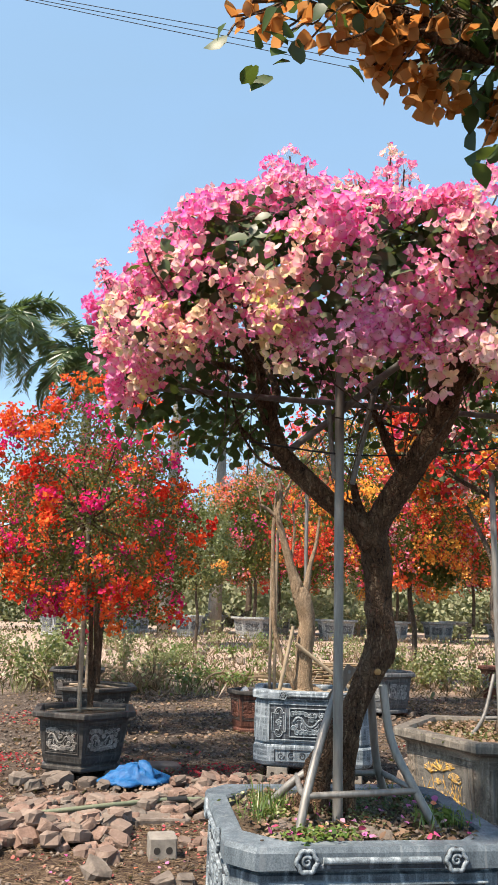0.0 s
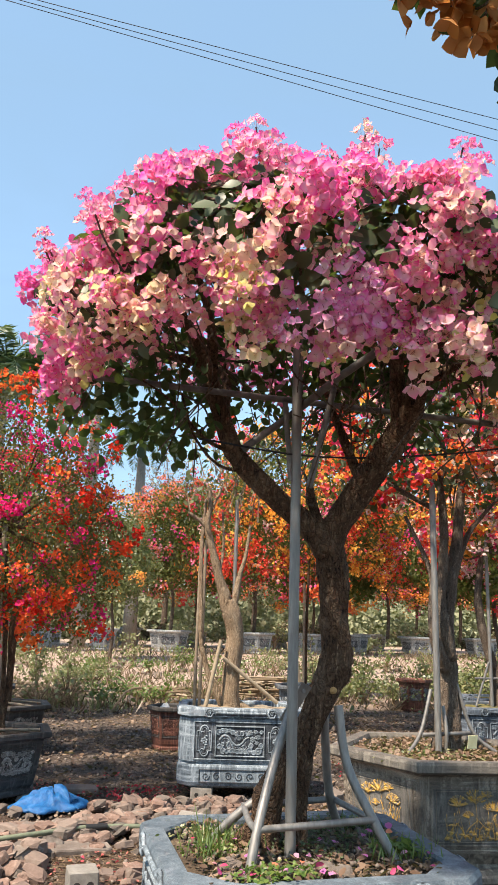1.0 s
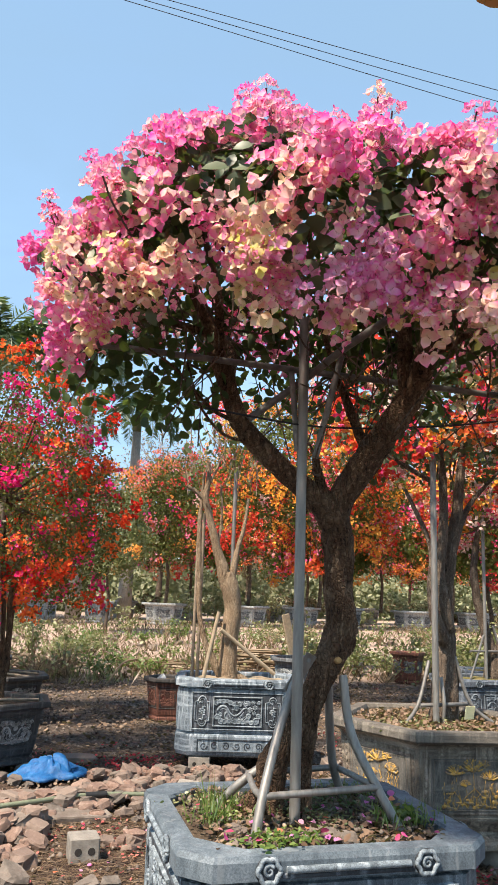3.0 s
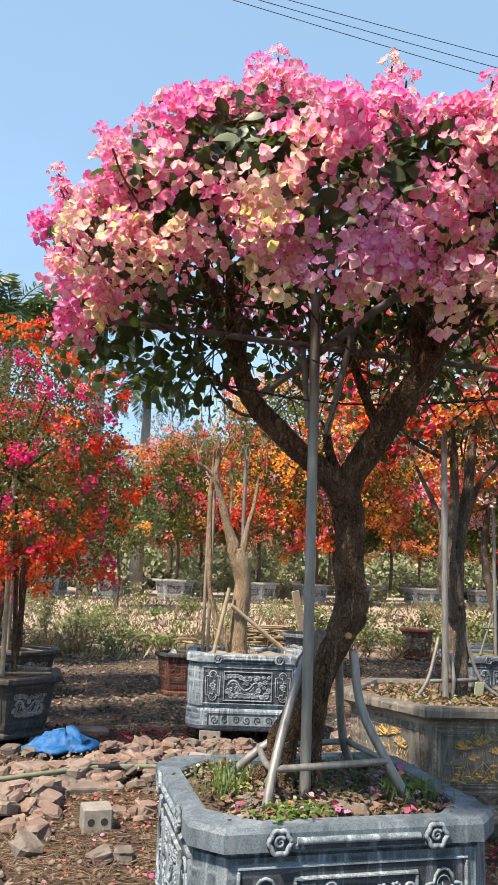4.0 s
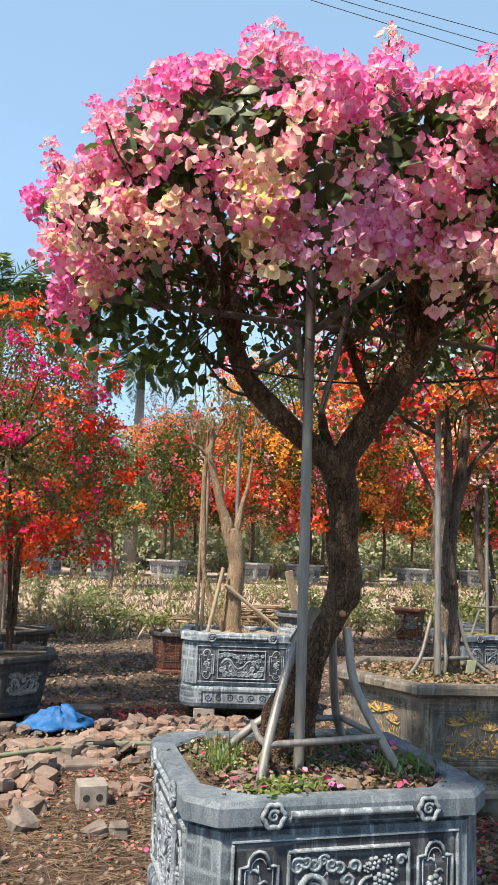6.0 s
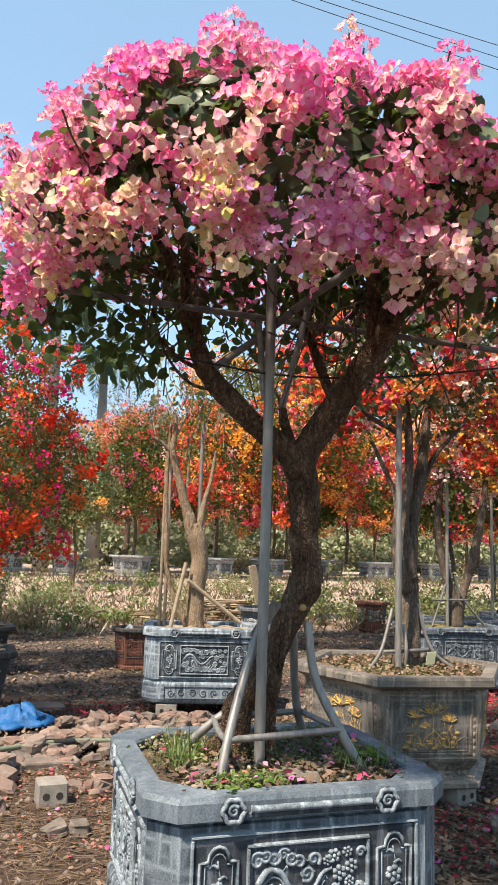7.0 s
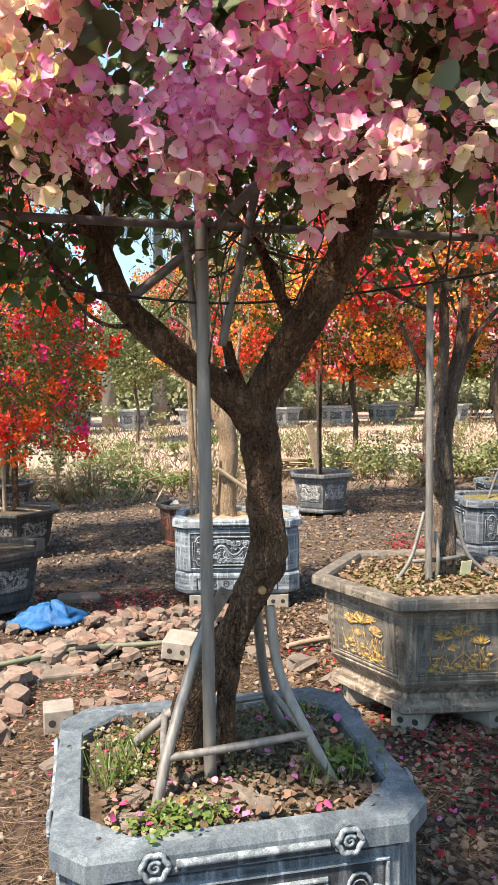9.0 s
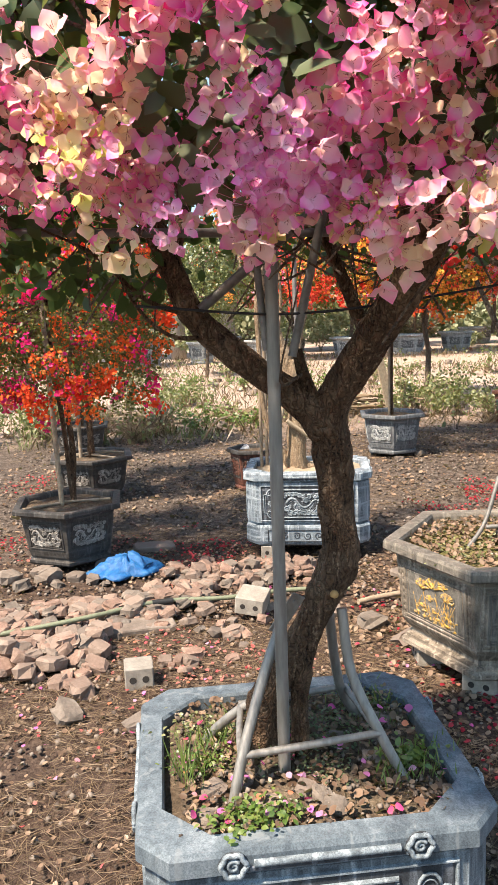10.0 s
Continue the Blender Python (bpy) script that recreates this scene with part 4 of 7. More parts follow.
def stone_planter(m, w, d, h, label, seed, soil=MOSS, mats=None, sides="flr", group="carved stone planters"):
    """A carved two-tier stone trough; its own frame stands at the middle of its base, front towards -y."""
    mats = mats or (STONE, STONE_DARK, STONE_LIGHT)
    stone, dark, pale = mats
    top = empty("stone_planter", m, label, "planter", group)
    c = 0.085 * w
    g = Geo()
    rings = [chamfered(w * k, d - w * (1 - k), c, z) for k, z in ((0.90, 0), (0.955, 0.02), (0.975, 0.05), (0.975, h * 0.26), (0.96, h * 0.285), (0.925, h * 0.295), (0.925, h * 0.315),
                                                                 (0.955, h * 0.325), (0.955, h * 0.862), (0.93, h * 0.868), (0.93, h * 0.89))]
    g.loft(rings)
    g.obj("body", stone, top, "dark blue-grey carved body with brushed pale streaks")
    r = Geo()
    t = 0.075
    out = [chamfered(w * k, d - w * (1 - k), c * 1.05, z) for k, z in ((0.965, h * 0.89), (1.0, h * 0.895), (1.0, h * 0.975), (0.985, h))]
    inn = [chamfered(w - 2 * t, d - 2 * t, c * 1.5, z) for z in (h, h * 0.985, h * 0.88)]
    inn[1] = chamfered(w - 2 * t - 0.012, d - 2 * t - 0.012, c * 1.5, h * 0.985)
    inn[2] = chamfered(w - 2 * t - 0.012, d - 2 * t - 0.012, c * 1.5, h * 0.88)
    r.loft(out + inn, False, False)
    r.obj("rim", RIM if stone is STONE else stone, top, "pale blue-grey chamfered stone rim")
    bw, bd = w * 0.955, d - w * 0.045
    faces = {"f": (plane_at((0, -bd / 2, 0), (1, 0, 0), (0, -1, 0)), bw / 2 - c), "l": (plane_at((-bw / 2, 0, 0), (0, -1, 0), (-1, 0, 0)), bd / 2 - c),
             "r": (plane_at((bw / 2, 0, 0), (0, 1, 0), (1, 0, 0)), bd / 2 - c)}
    for k, s in enumerate(sides):
        fm, half = faces[s]
        carved_face(top, fm, half, h * 0.345, h * 0.83, seed + k, mats)
        lo = fm @ Matrix.Translation((0, 0, w * 0.010))
        lf = Geo()
        frame_strips(lf, lo, -half * 0.8, half * 0.8, h * 0.07, h * 0.235, 0.009, 0.008)
        for i in range(7):
            x = -half * 0.66 + i * half * 0.22
            swirl(lf, lo, x, h * 0.15, h * 0.05, 1.4, i * 1.1, 1 if i % 2 else -1, 0.005)
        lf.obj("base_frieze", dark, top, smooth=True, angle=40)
        rm = fm @ Matrix.Translation((0, 0, w * 0.0225))
        x = half * 0.63
        rosette(top, rm, -x, h * 0.938, h * 0.056, pale, dark)
        rosette(top, rm, x, h * 0.938, h * 0.056, pale, dark)
        rail = Geo()
        rail.tube([rm @ Vector((-x + h * 0.085, h * 0.938, 0.001)), rm @ Vector((x - h * 0.085, h * 0.938, 0.001))], h * 0.017, 10)
        rail.obj("rail", pale, top, smooth=True, angle=50)
        # raised dark strip under the rail, painting the shade of a groove
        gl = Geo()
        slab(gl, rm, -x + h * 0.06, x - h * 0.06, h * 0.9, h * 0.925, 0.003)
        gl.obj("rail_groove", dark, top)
    iw, idp = w / 2 - t - 0.008, d / 2 - t - 0.008
    cc = c * 1.5
    soil_top(top, [(-iw + cc, -idp), (iw - cc, -idp), (iw, -idp + cc), (iw, idp - cc), (iw - cc, idp), (-iw + cc, idp), (-iw, idp - cc), (-iw, -idp + cc)], h * 0.93, soil)
    return top


def hexagon(r, z, a0=-math.pi / 2, stretch=1.0):
    return [(math.cos(a0 + i * math.pi / 3) * r * stretch, math.sin(a0 + i * math.pi / 3) * r, z) for i in range(6)]


def hex_planter(m, R, h, label, body, rim_mat, carve, seed, soil=SOIL, motif="scene", profile=None, group="hexagonal planters", foot=None):
    """A six-sided footed pot with a heavy rim and a panel on each face."""
    top = empty("hexagonal_planter", m, label, "planter", group)
    pr = profile or ((0.74, 0), (0.76, 0.03), (0.76, 0.07), (0.70, 0.09), (0.70, 0.11), (0.73, 0.15), (0.76, 0.24), (0.855, 0.84), (0.875, 0.87), (0.93, 0.90))
    g = Geo()
    g.loft([hexagon(R * k, h * z) for k, z in pr])
    g.obj("body", body, top)
    t = 0.13 * R
    r = Geo()
    r.loft([hexagon(R * 0.90, h * 0.885), hexagon(R * 0.985, h * 0.905), hexagon(R, h * 0.92), hexagon(R, h * 0.975), hexagon(R * 0.99, h), hexagon(R - t, h), hexagon(R - t - 0.01, h * 0.97),
            hexagon(R - t - 0.02, h * 0.84)], False, False)
    r.obj("rim", rim_mat, top)
    lo = next(p for p in pr if p[1] >= 0.2)
    hi = [p for p in pr if p[1] <= 0.86][-1]
    A, B = hexagon(R * lo[0], h * lo[1]), hexagon(R * hi[0], h * hi[1])
    for i in range(6):
        j = (i + 1) % 6
        p0, p1, q0, q1 = (Vector(p) for p in (A[i], A[j], B[i], B[j]))
        u = (p1 - p0).normalized()
        n = u.cross((q0 + q1 - p0 - p1).normalized()).normalized()
        if n.dot((p0 + p1) / 2 - Vector((0, 0, p0.z))) < 0:
            n = -n
        o = (p0 + p1) / 2
        fm = plane_at(o, u, n)
        H = ((q0 + q1) / 2 - o).length
        half = (p1 - p0).length / 2 * 0.86
        fr = Geo()
        frame_strips(fr, fm, -half, half, H * 0.08, H * 0.92, 0.02 * R + 0.004, 0.007)
        frame_strips(fr, fm, -half + 0.035 * R + .006, half - 0.035 * R - .006, H * 0.14, H * 0.86, 0.008, 0.006)
        if motif == "gold":
            rc = Geo()
            slab(rc, fm, -half + 0.02 * R, half - 0.02 * R, H * 0.10, H * 0.90, 0.003)
            rc.obj("recess", GOLDBACK, top)
            frame_strips(fr, fm, -half - 0.035, half + 0.035, H * 0.02, H * 0.98, 0.012, 0.005)
            for s in (-1, 1):
                for q in range(9):
                    boss(fr, fm, s * (half + 0.014), H * (0.07 + q * 0.107), 0.011, H * 0.045, 0.006, 6)
        fr.obj("panel_frame", body if motif == "gold" else rim_mat, top)
        cv = Geo()
        g2 = np.random.default_rng(seed + i)
        if motif == "gold":
            lotus(cv, fm @ Matrix.Translation((0, 0, 0.003)), half, H, R, g2)
        else:
            dragon(cv, fm, -half * 0.88, half * 0.88, H * 0.16, H * 0.84, seed + i)
        cv.obj("carving", carve, top, smooth=True)
    s = R - t - 0.02
    soil_top(top, [p[:2] for p in hexagon(s, 0)], h * 0.90, soil, 0.015, 0.02)
    return top


def hollow_block(m, size=(0.19, 0.30, 0.115), label="grey cement block with two round holes", group="cement blocks"):
    """A solid cement block; dark discs on its -y face paint the shade of two holes."""
    top = empty("cement_block", m, label, "block", group)
    w, d, h = size
    g = Geo()
    n = 12
    g.box((0, 0, h / 2), (w, d, h), None, 0.008)
    g.obj("block_body", BLOCK, top)
    for s in (-1, 1):
        k = Geo()
        P = [(s * w * 0.22 + math.cos(6.283 * i / n) * h * 0.16, -d / 2 - 0.0015, h * 0.48 + math.sin(6.283 * i / n) * h * 0.16) for i in range(n)]
        Q = [(p[0], p[1] + 0.0012, p[2]) for p in P]
        k.loft([P, Q])
        k.obj("hole", HOLE, top)
    return top


# main planter and its neighbours
BL = 0.115
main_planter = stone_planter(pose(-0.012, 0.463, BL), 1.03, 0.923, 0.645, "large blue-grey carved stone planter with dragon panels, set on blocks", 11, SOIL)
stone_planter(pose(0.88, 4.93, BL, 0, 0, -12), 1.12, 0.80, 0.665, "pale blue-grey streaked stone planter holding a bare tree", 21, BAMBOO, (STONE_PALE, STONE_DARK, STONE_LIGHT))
stone_planter(pose(3.98, 5.62, 0.06, 0, 0, -8), 1.15, 0.85, 0.66, "dark blue-grey carved stone planter with a leaning tree", 31, MOSS, (STONE_BLUE, STONE_DARK, STONE))
stone_planter(pose(5.15, 7.2, 0.04, 0, 0, -8), 1.15, 0.8, 0.62, "blue-grey carved stone planter half hidden behind another", 36, MOSS, (STONE_BLUE, STONE_DARK, STONE))
stone_planter(pose(6.45, 7.45, 0.04, 0, 0, -6), 1.2, 0.9, 0.66, "blue-grey carved stone planter beside red fallen petals", 41, MOSS, (STONE_BLUE, STONE_DARK, STONE_LIGHT))
for x, y, a in ((-0.33, 0.10, 0), (0.33, 0.10, 0), (-0.33, 0.82, 0), (0.33, 0.82, 0)):
    hollow_block(pose(x, y + 0.02, 0, 0, 0, a))
for x, y in ((0.52, 4.78), (1.18, 4.64), (0.62, 5.2), (1.28, 5.08)):
    hollow_block(pose(x, y, 0, 0, 0, -12))

GOLD_PROFILE = ((0.82, 0), (0.845, 0.02), (0.845, 0.055), (0.80, 0.07), (0.80, 0.10), (0.755, 0.115), (0.75, 0.145), (0.79, 0.19), (0.835, 0.25), (0.8392, 0.30), (0.885, 0.84), (0.90, 0.87), (0.95, 0.90))
gold_angle = math.degrees(math.atan2(1.86 - 2.435, 1.157 - 1.606)) + 90
hex_planter(pose(1.606, 2.435, BL, 0, 0, gold_angle), 0.73, 0.665, "large grey hexagonal concrete planter with faded gold flower reliefs", CONC, CONC_DARK, GOLD, 51, MOSS, "gold", GOLD_PROFILE)
for a in range(6):
    an = radians(gold_angle - 90 + 60 * a)
    hollow_block(pose(1.606 + math.cos(an) * 0.385, 2.435 + math.sin(an) * 0.385, 0, 0, 0, math.degrees(an) + 90))
hex_planter(pose(-1.28, 4.95, 0.07, 0, 0, 3), 0.525, 0.50, "charcoal hexagonal pot with silvered carvings beside the blue bag", CHAR, CHAR, CHAR_LIGHT, 61)
hex_planter(pose(-1.30, 7.45, 0.06, 0, 0, 6), 0.55, 0.47, "charcoal hexagonal pot with silvered carvings, partly hidden", CHAR, CHAR, CHAR_LIGHT, 66)
hex_planter(pose(-1.75, 10.55, 0.03, 0, 0, 2), 0.50, 0.45, "charcoal hexagonal pot standing before the weeds", CHAR, CHAR, CHAR_LIGHT, 71)
hex_planter(pose(2.95, 9.12, 0.06, 0, 0, -12), 0.52, 0.58, "slate-grey hexagonal pot with a thin propped tree", GREYPOT, GREYPOT, FARPOT, 76)
hex_planter(pose(5.98, 11.6, gz(5.98, 11.6), 0, 0, 10), 0.34, 0.58, "reddish glazed pot among the weeds", TERRA, TERRA, GREYPOT, 81)
hex_planter(pose(0.66, 7.5, 0.0, 0, 0, 20), 0.31, 0.50, "dark reddish bowl behind the stone planter", TERRA, CHAR, TERRA, 83)

# far row of pots
FAR = ((-3.4, 23.0, 0.62, 0), (-0.9, 24.0, 0.6, 15), (0.95, 24.5, 0.56, 5), (3.2, 24.5, 0.78, 20), (6.2, 24.5, 0.80, 0), (8.4, 25.0, 0.72, 12), (10.6, 26.0, 0.66, 3), (12.9, 25.0, 0.85, 9), (15.6, 25.0, 0.8, 0), (18.5, 25.5, 0.8, 14),
       (2.2, 29.0, 0.7, 0), (5.0, 30.0, 0.75, 9), (9.2, 31.0, 0.75, 4), (13.5, 31.0, 0.8, 0))
for i, (x, y, R, a) in enumerate(FAR):
    hex_planter(pose(x, y, gz(x, y), 0, 0, a), R, 0.72, "weathered grey pot in a distant row", FARPOT, FARPOT, GREYPOT, 90 + i, MOSS, group="distant pots")

# ---------- main tree ----------
main_tree = empty("bougainvillea_tree", pose(0, 0, 0), "pink and cream bougainvillea tree in the large stone planter", "tree")
tg = Geo()
limb(tg, [(-0.135, 0.48, 0.69, 0.066), (-0.124, 0.48, 0.80, 0.054), (-0.122, 0.48, 0.86, 0.053), (-0.115, 0.48, 0.92, 0.054), (-0.08, 0.48, 0.985, 0.054), (-0.035, 0.48, 1.05, 0.050), (0.012, 0.48, 1.11, 0.048), (0.058, 0.48, 1.20, 0.050),
          (0.088, 0.48, 1.265, 0.056), (0.122, 0.48, 1.33, 0.057), (0.147, 0.48, 1.40, 0.062), (0.142, 0.48, 1.465, 0.057), (0.130, 0.48, 1.55, 0.055), (0.125, 0.475, 1.67, 0.054), (0.112, 0.47, 1.78, 0.060), (0.09, 0.455, 1.86, 0.058)], 28, 0.24, 12, 1)
limb(tg, [(-0.005, 0.465, 0.69, 0.036), (-0.002, 0.46, 0.84, 0.026), (0.0, 0.46, 0.95, 0.030), (0.015, 0.465, 1.05, 0.036), (0.035, 0.475, 1.14, 0.040)], 22, 0.25, 12, 2)
limb(tg, [(-0.25, 0.55, 0.72, 0.022), (-0.20, 0.52, 0.755, 0.034), (-0.14, 0.49, 0.82, 0.045)], 12, 0.2, 6, 3)
tg.obj("trunk", BARK, main_tree, "rough dark brown twisted trunk", True)
kn = Geo()
kn.tube([(0.105, 0.45, 1.284), (0.110, 0.417, 1.285), (0.111, 0.412, 1.285)], [0.016, 0.012, 0.010], 10)
kn.obj("cut_stub", CUT, main_tree, "pale cut stub of a pruned limb", True)
BOUGHS = [
    [(0.10, 0.46, 1.80, 0.058), (0.055, 0.455, 1.86, 0.052), (-0.027, 0.45, 1.926, 0.044), (-0.121, 0.45, 1.996, 0.041), (-0.226, 0.45, 2.086, 0.040), (-0.296, 0.45, 2.168, 0.038), (-0.333, 0.45, 2.253, 0.037), (-0.363, 0.45, 2.339, 0.036), (-0.395, 0.45, 2.424, 0.034), (-0.421, 0.45, 2.511, 0.029), (-0.52, 0.40, 2.66, 0.018), (-0.7, 0.32, 2.85, 0.006)],
    [(0.10, 0.46, 1.80, 0.058), (0.12, 0.436, 1.885, 0.055), (0.151, 0.40, 1.955, 0.054), (0.19, 0.358, 2.029, 0.053), (0.234, 0.304, 2.122, 0.051), (0.286, 0.244, 2.223, 0.049), (0.319, 0.196, 2.301, 0.048), (0.328, 0.148, 2.375, 0.044), (0.332, 0.10, 2.446, 0.039), (0.34, 0.05, 2.52, 0.032), (0.42, 0.0, 2.68, 0.020), (0.55, -0.05, 2.85, 0.008)],
    [(0.300, 0.225, 2.26, 0.034), (0.284, 0.205, 2.352, 0.030), (0.279, 0.20, 2.451, 0.029), (0.278, 0.20, 2.53, 0.027)],
    [(0.215, 0.36, 2.06, 0.026), (0.200, 0.41, 2.115, 0.021), (0.154, 0.42, 2.228, 0.0175), (0.117, 0.42, 2.316, 0.015), (0.087, 0.42, 2.39, 0.012)],
    [(0.075, 0.45, 1.86, 0.030), (0.055, 0.442, 1.90, 0.023), (0.028, 0.44, 1.973, 0.018), (0.012, 0.44, 2.045, 0.015)],
    [(-0.39, 0.45, 2.42, 0.022), (-0.44, 0.25, 2.56, 0.016), (-0.56, -0.02, 2.70, 0.010), (-0.64, -0.3, 2.78, 0.004)],
    [(-0.345, 0.45, 2.29, 0.022), (-0.30, 0.62, 2.50, 0.018), (-0.34, 0.85, 2.68, 0.010), (-0.4, 1.0, 2.75, 0.004)],
    [(0.33, 0.14, 2.39, 0.024), (0.26, -0.02, 2.56, 0.017), (0.20, -0.20, 2.70, 0.010), (0.15, -0.38, 2.8, 0.004)],
    [(0.31, 0.21, 2.27, 0.024), (0.42, 0.48, 2.52, 0.018), (0.55, 0.75, 2.70, 0.006)],
    [(0.33, 0.13, 2.40, 0.022), (0.52, 0.14, 2.52, 0.015), (0.80, 0.12, 2.64, 0.007)],
    [(0.10, 0.42, 2.36, 0.011), (0.02, 0.36, 2.5, 0.010), (-0.1, 0.2, 2.72, 0.007), (-0.2, 0.0, 2.9, 0.003)],
    [(-0.42, 0.45, 2.50, 0.016), (-0.66, 0.46, 2.54, 0.011), (-0.92, 0.44, 2.50, 0.005)],
    [(-0.30, 0.45, 2.16, 0.010), (-0.42, 0.42, 2.20, 0.007), (-0.56, 0.40, 2.33, 0.005), (-0.70, 0.36, 2.40, 0.003)],
    [(-0.24, 0.44, 2.09, 0.009), (-0.36, 0.42, 2.10, 0.006), (-0.46, 0.41, 2.20, 0.005), (-0.52, 0.40, 2.36, 0.004)],
]
for i, L in enumerate(BOUGHS):
    lg = Geo()
    limb(lg, L, 18 if i < 5 else 7, 0.18, 9 if i < 5 else 5, 20 + i)
    lg.obj("limb", BARK, main_tree, smooth=True)
# crown surface: a broad cushion
CROWN_C, CROWN_R = np.array((-0.03, 0.27, 2.60)), np.array((1.00, 0.88, 0.53))


def cushion(d, grow=1.0):
    """Points of a rounded, boxy cushion in the directions d."""
    d = np.asarray(d, float)
    e = 2.08
    rz = np.where(d[:, 2:3] > 0, 1.0, 0.74)
    q = np.abs(d / np.concatenate([np.ones_like(rz), np.ones_like(rz), rz], 1)) ** e
    k = q.sum(1, keepdims=True) ** (-1 / e)
    lump = np.array([0.12 * noise.noise(Vector(p) * 2.6) + 0.13 * noise.noise(Vector(p) * 5.2 + Vector((3, 1, 2))) + 0.06 * noise.noise(Vector(p) * 9.0) for p in d])[:, None]
    out = CROWN_C + d * k * (grow + lump) * CROWN_R
    u = np.clip((out[:, 0] + 0.55) / 0.8, 0, 1)
    up = np.maximum(out[:, 2] - CROWN_C[2], 0)
    w = np.clip((-0.42 - out[:, 0]) / 0.4, 0, 1)
    out[:, 2] -= up * (0.43 * u * u * (3 - 2 * u) + 0.20 * w * w * (3 - 2 * w))
    return out


g = np.random.default_rng(3)
dirs = []
while len(dirs) < 1050:
    d = unit(1, g)[0]
    if d[2] < (-0.45 if d[1] < 0.0 else 0.10):
        continue
    if all(np.dot(d, e) < 0.9968 for e in dirs):
        dirs.append(d)
    elif g.random() < 0.006:
        dirs.append(d)
dirs = np.array(dirs)
pts = cushion(dirs, 0.96)
pts = CROWN_C + (pts - CROWN_C) * (1 + np.clip(g.normal(scale=0.035, size=(len(pts), 1)), -0.06, 0.045) + 0.05 * g.random((len(pts), 1)) ** 6)
tilt = dirs * np.array((1 / 1.02, 1 / 0.87, 1 / 0.52)) + np.array((0, 0, 0.12)) + g.normal(scale=0.32, size=dirs.shape)
SPRIGS = [((0.30, -0.30, 3.13), 0.075), ((0.36, -0.30, 3.08), 0.07), ((0.30, -0.30, 3.05), 0.07), ((-0.07, -0.32, 3.09), 0.07), ((-0.02, -0.32, 3.05), 0.07), ((-0.47, -0.25, 3.04), 0.08), ((-0.40, -0.25, 3.01), 0.08), ((-0.35, -0.22, 2.99), 0.07), ((-0.09, -0.34, 3.00), 0.075), ((-0.06, -0.33, 2.94), 0.07), ((0.27, -0.22, 3.03), 0.07), ((0.29, -0.22, 2.97), 0.05),
          ((-0.91, -0.29, 2.67), 0.07), ((-1.03, 0.0, 2.65), 0.075), ((-1.02, 0.02, 2.58), 0.07), ((-0.80, -0.28, 2.78), 0.08), ((-0.70, -0.26, 2.86), 0.08), ((-0.60, -0.25, 2.93), 0.08),
          ((0.55, 0.0, 2.95), 0.07), ((-0.2, -0.3, 2.98), 0.07), ((0.0, -0.2, 3.15), 0.062), ((0.045, -0.2, 3.08), 0.056), ((-0.04, -0.21, 3.07), 0.06), ((0.0, -0.2, 3.01), 0.06), ((0.35, -0.2, 3.15), 0.058), ((0.31, -0.2, 3.10), 0.05),
          ((-0.41, -0.2, 3.13), 0.064), ((-0.35, -0.2, 3.09), 0.06), ((-0.46, -0.2, 3.07), 0.064), ((-0.40, -0.22, 3.03), 0.066), ((-1.06, 0.0, 2.72), 0.058), ((-1.05, 0.0, 2.67), 0.064), ((-1.0, 0.0, 2.63), 0.066), ((-0.94, 0.0, 2.88), 0.056), ((-0.89, -0.02, 2.84), 0.062), ((-0.93, 0.0, 2.80), 0.06)]
gap = np.array([noise.noise(Vector(p) * 5.2 + Vector((3, 1, 2))) + 0.5 * noise.noise(Vector(p) * 9.0) for p in dirs]) < -0.10
gap &= pts[:, 2] < 3.0
gap |= (pts[:, 0] > 0.50) & (pts[:, 2] < 2.30)
holes, hdir = pts[gap], dirs[gap]
pts, tilt = pts[~gap], tilt[~gap]
# drooping lobes at both ends of the crown
for c, r, m in (((-0.90, 0.42, 2.46), (0.08, 0.20, 0.10), 20), ((-0.26, -0.42, 2.36), (0.22, 0.10, 0.06), 22), ((0.08, -0.46, 2.34), (0.16, 0.10, 0.06), 14), ((0.78, 0.10, 2.44), (0.15, 0.28, 0.14), 34)):
    pts = np.concatenate([pts, np.array(c) + np.clip(g.normal(size=(m, 3)), -1.6, 1.6) * np.array(r) * 0.75])
    tilt = np.concatenate([tilt, np.array((np.sign(c[0]) * 0.9, -0.8, 0.1)) + g.normal(scale=0.4, size=(m, 3))])
tpls = [cluster_template(300 + i, 10 + i % 3, 0.0315, 0.056, True, True) for i in range(7)]
heads = [leaf_mesh("flower_head", *t[:3], PINK, t[3]) for t in tpls]
score = pts[:, 1] - 0.25 * pts[:, 2]
order = np.argsort(score)
near, rest = order[:280], order[280:]
scale = g.uniform(0.65, 1.2, len(pts))
spin = g.uniform(0, 6.28, len(pts))
RM = aim(tilt, spin)


def head(i_mesh, place, R, k):
    ob = new("flower_head", heads[i_mesh])
    ob.parent = main_tree
    m = Matrix(R.tolist()).to_4x4()
    ob.matrix_basis = Matrix.Translation(place) @ m @ Matrix.Scale(float(k), 4)


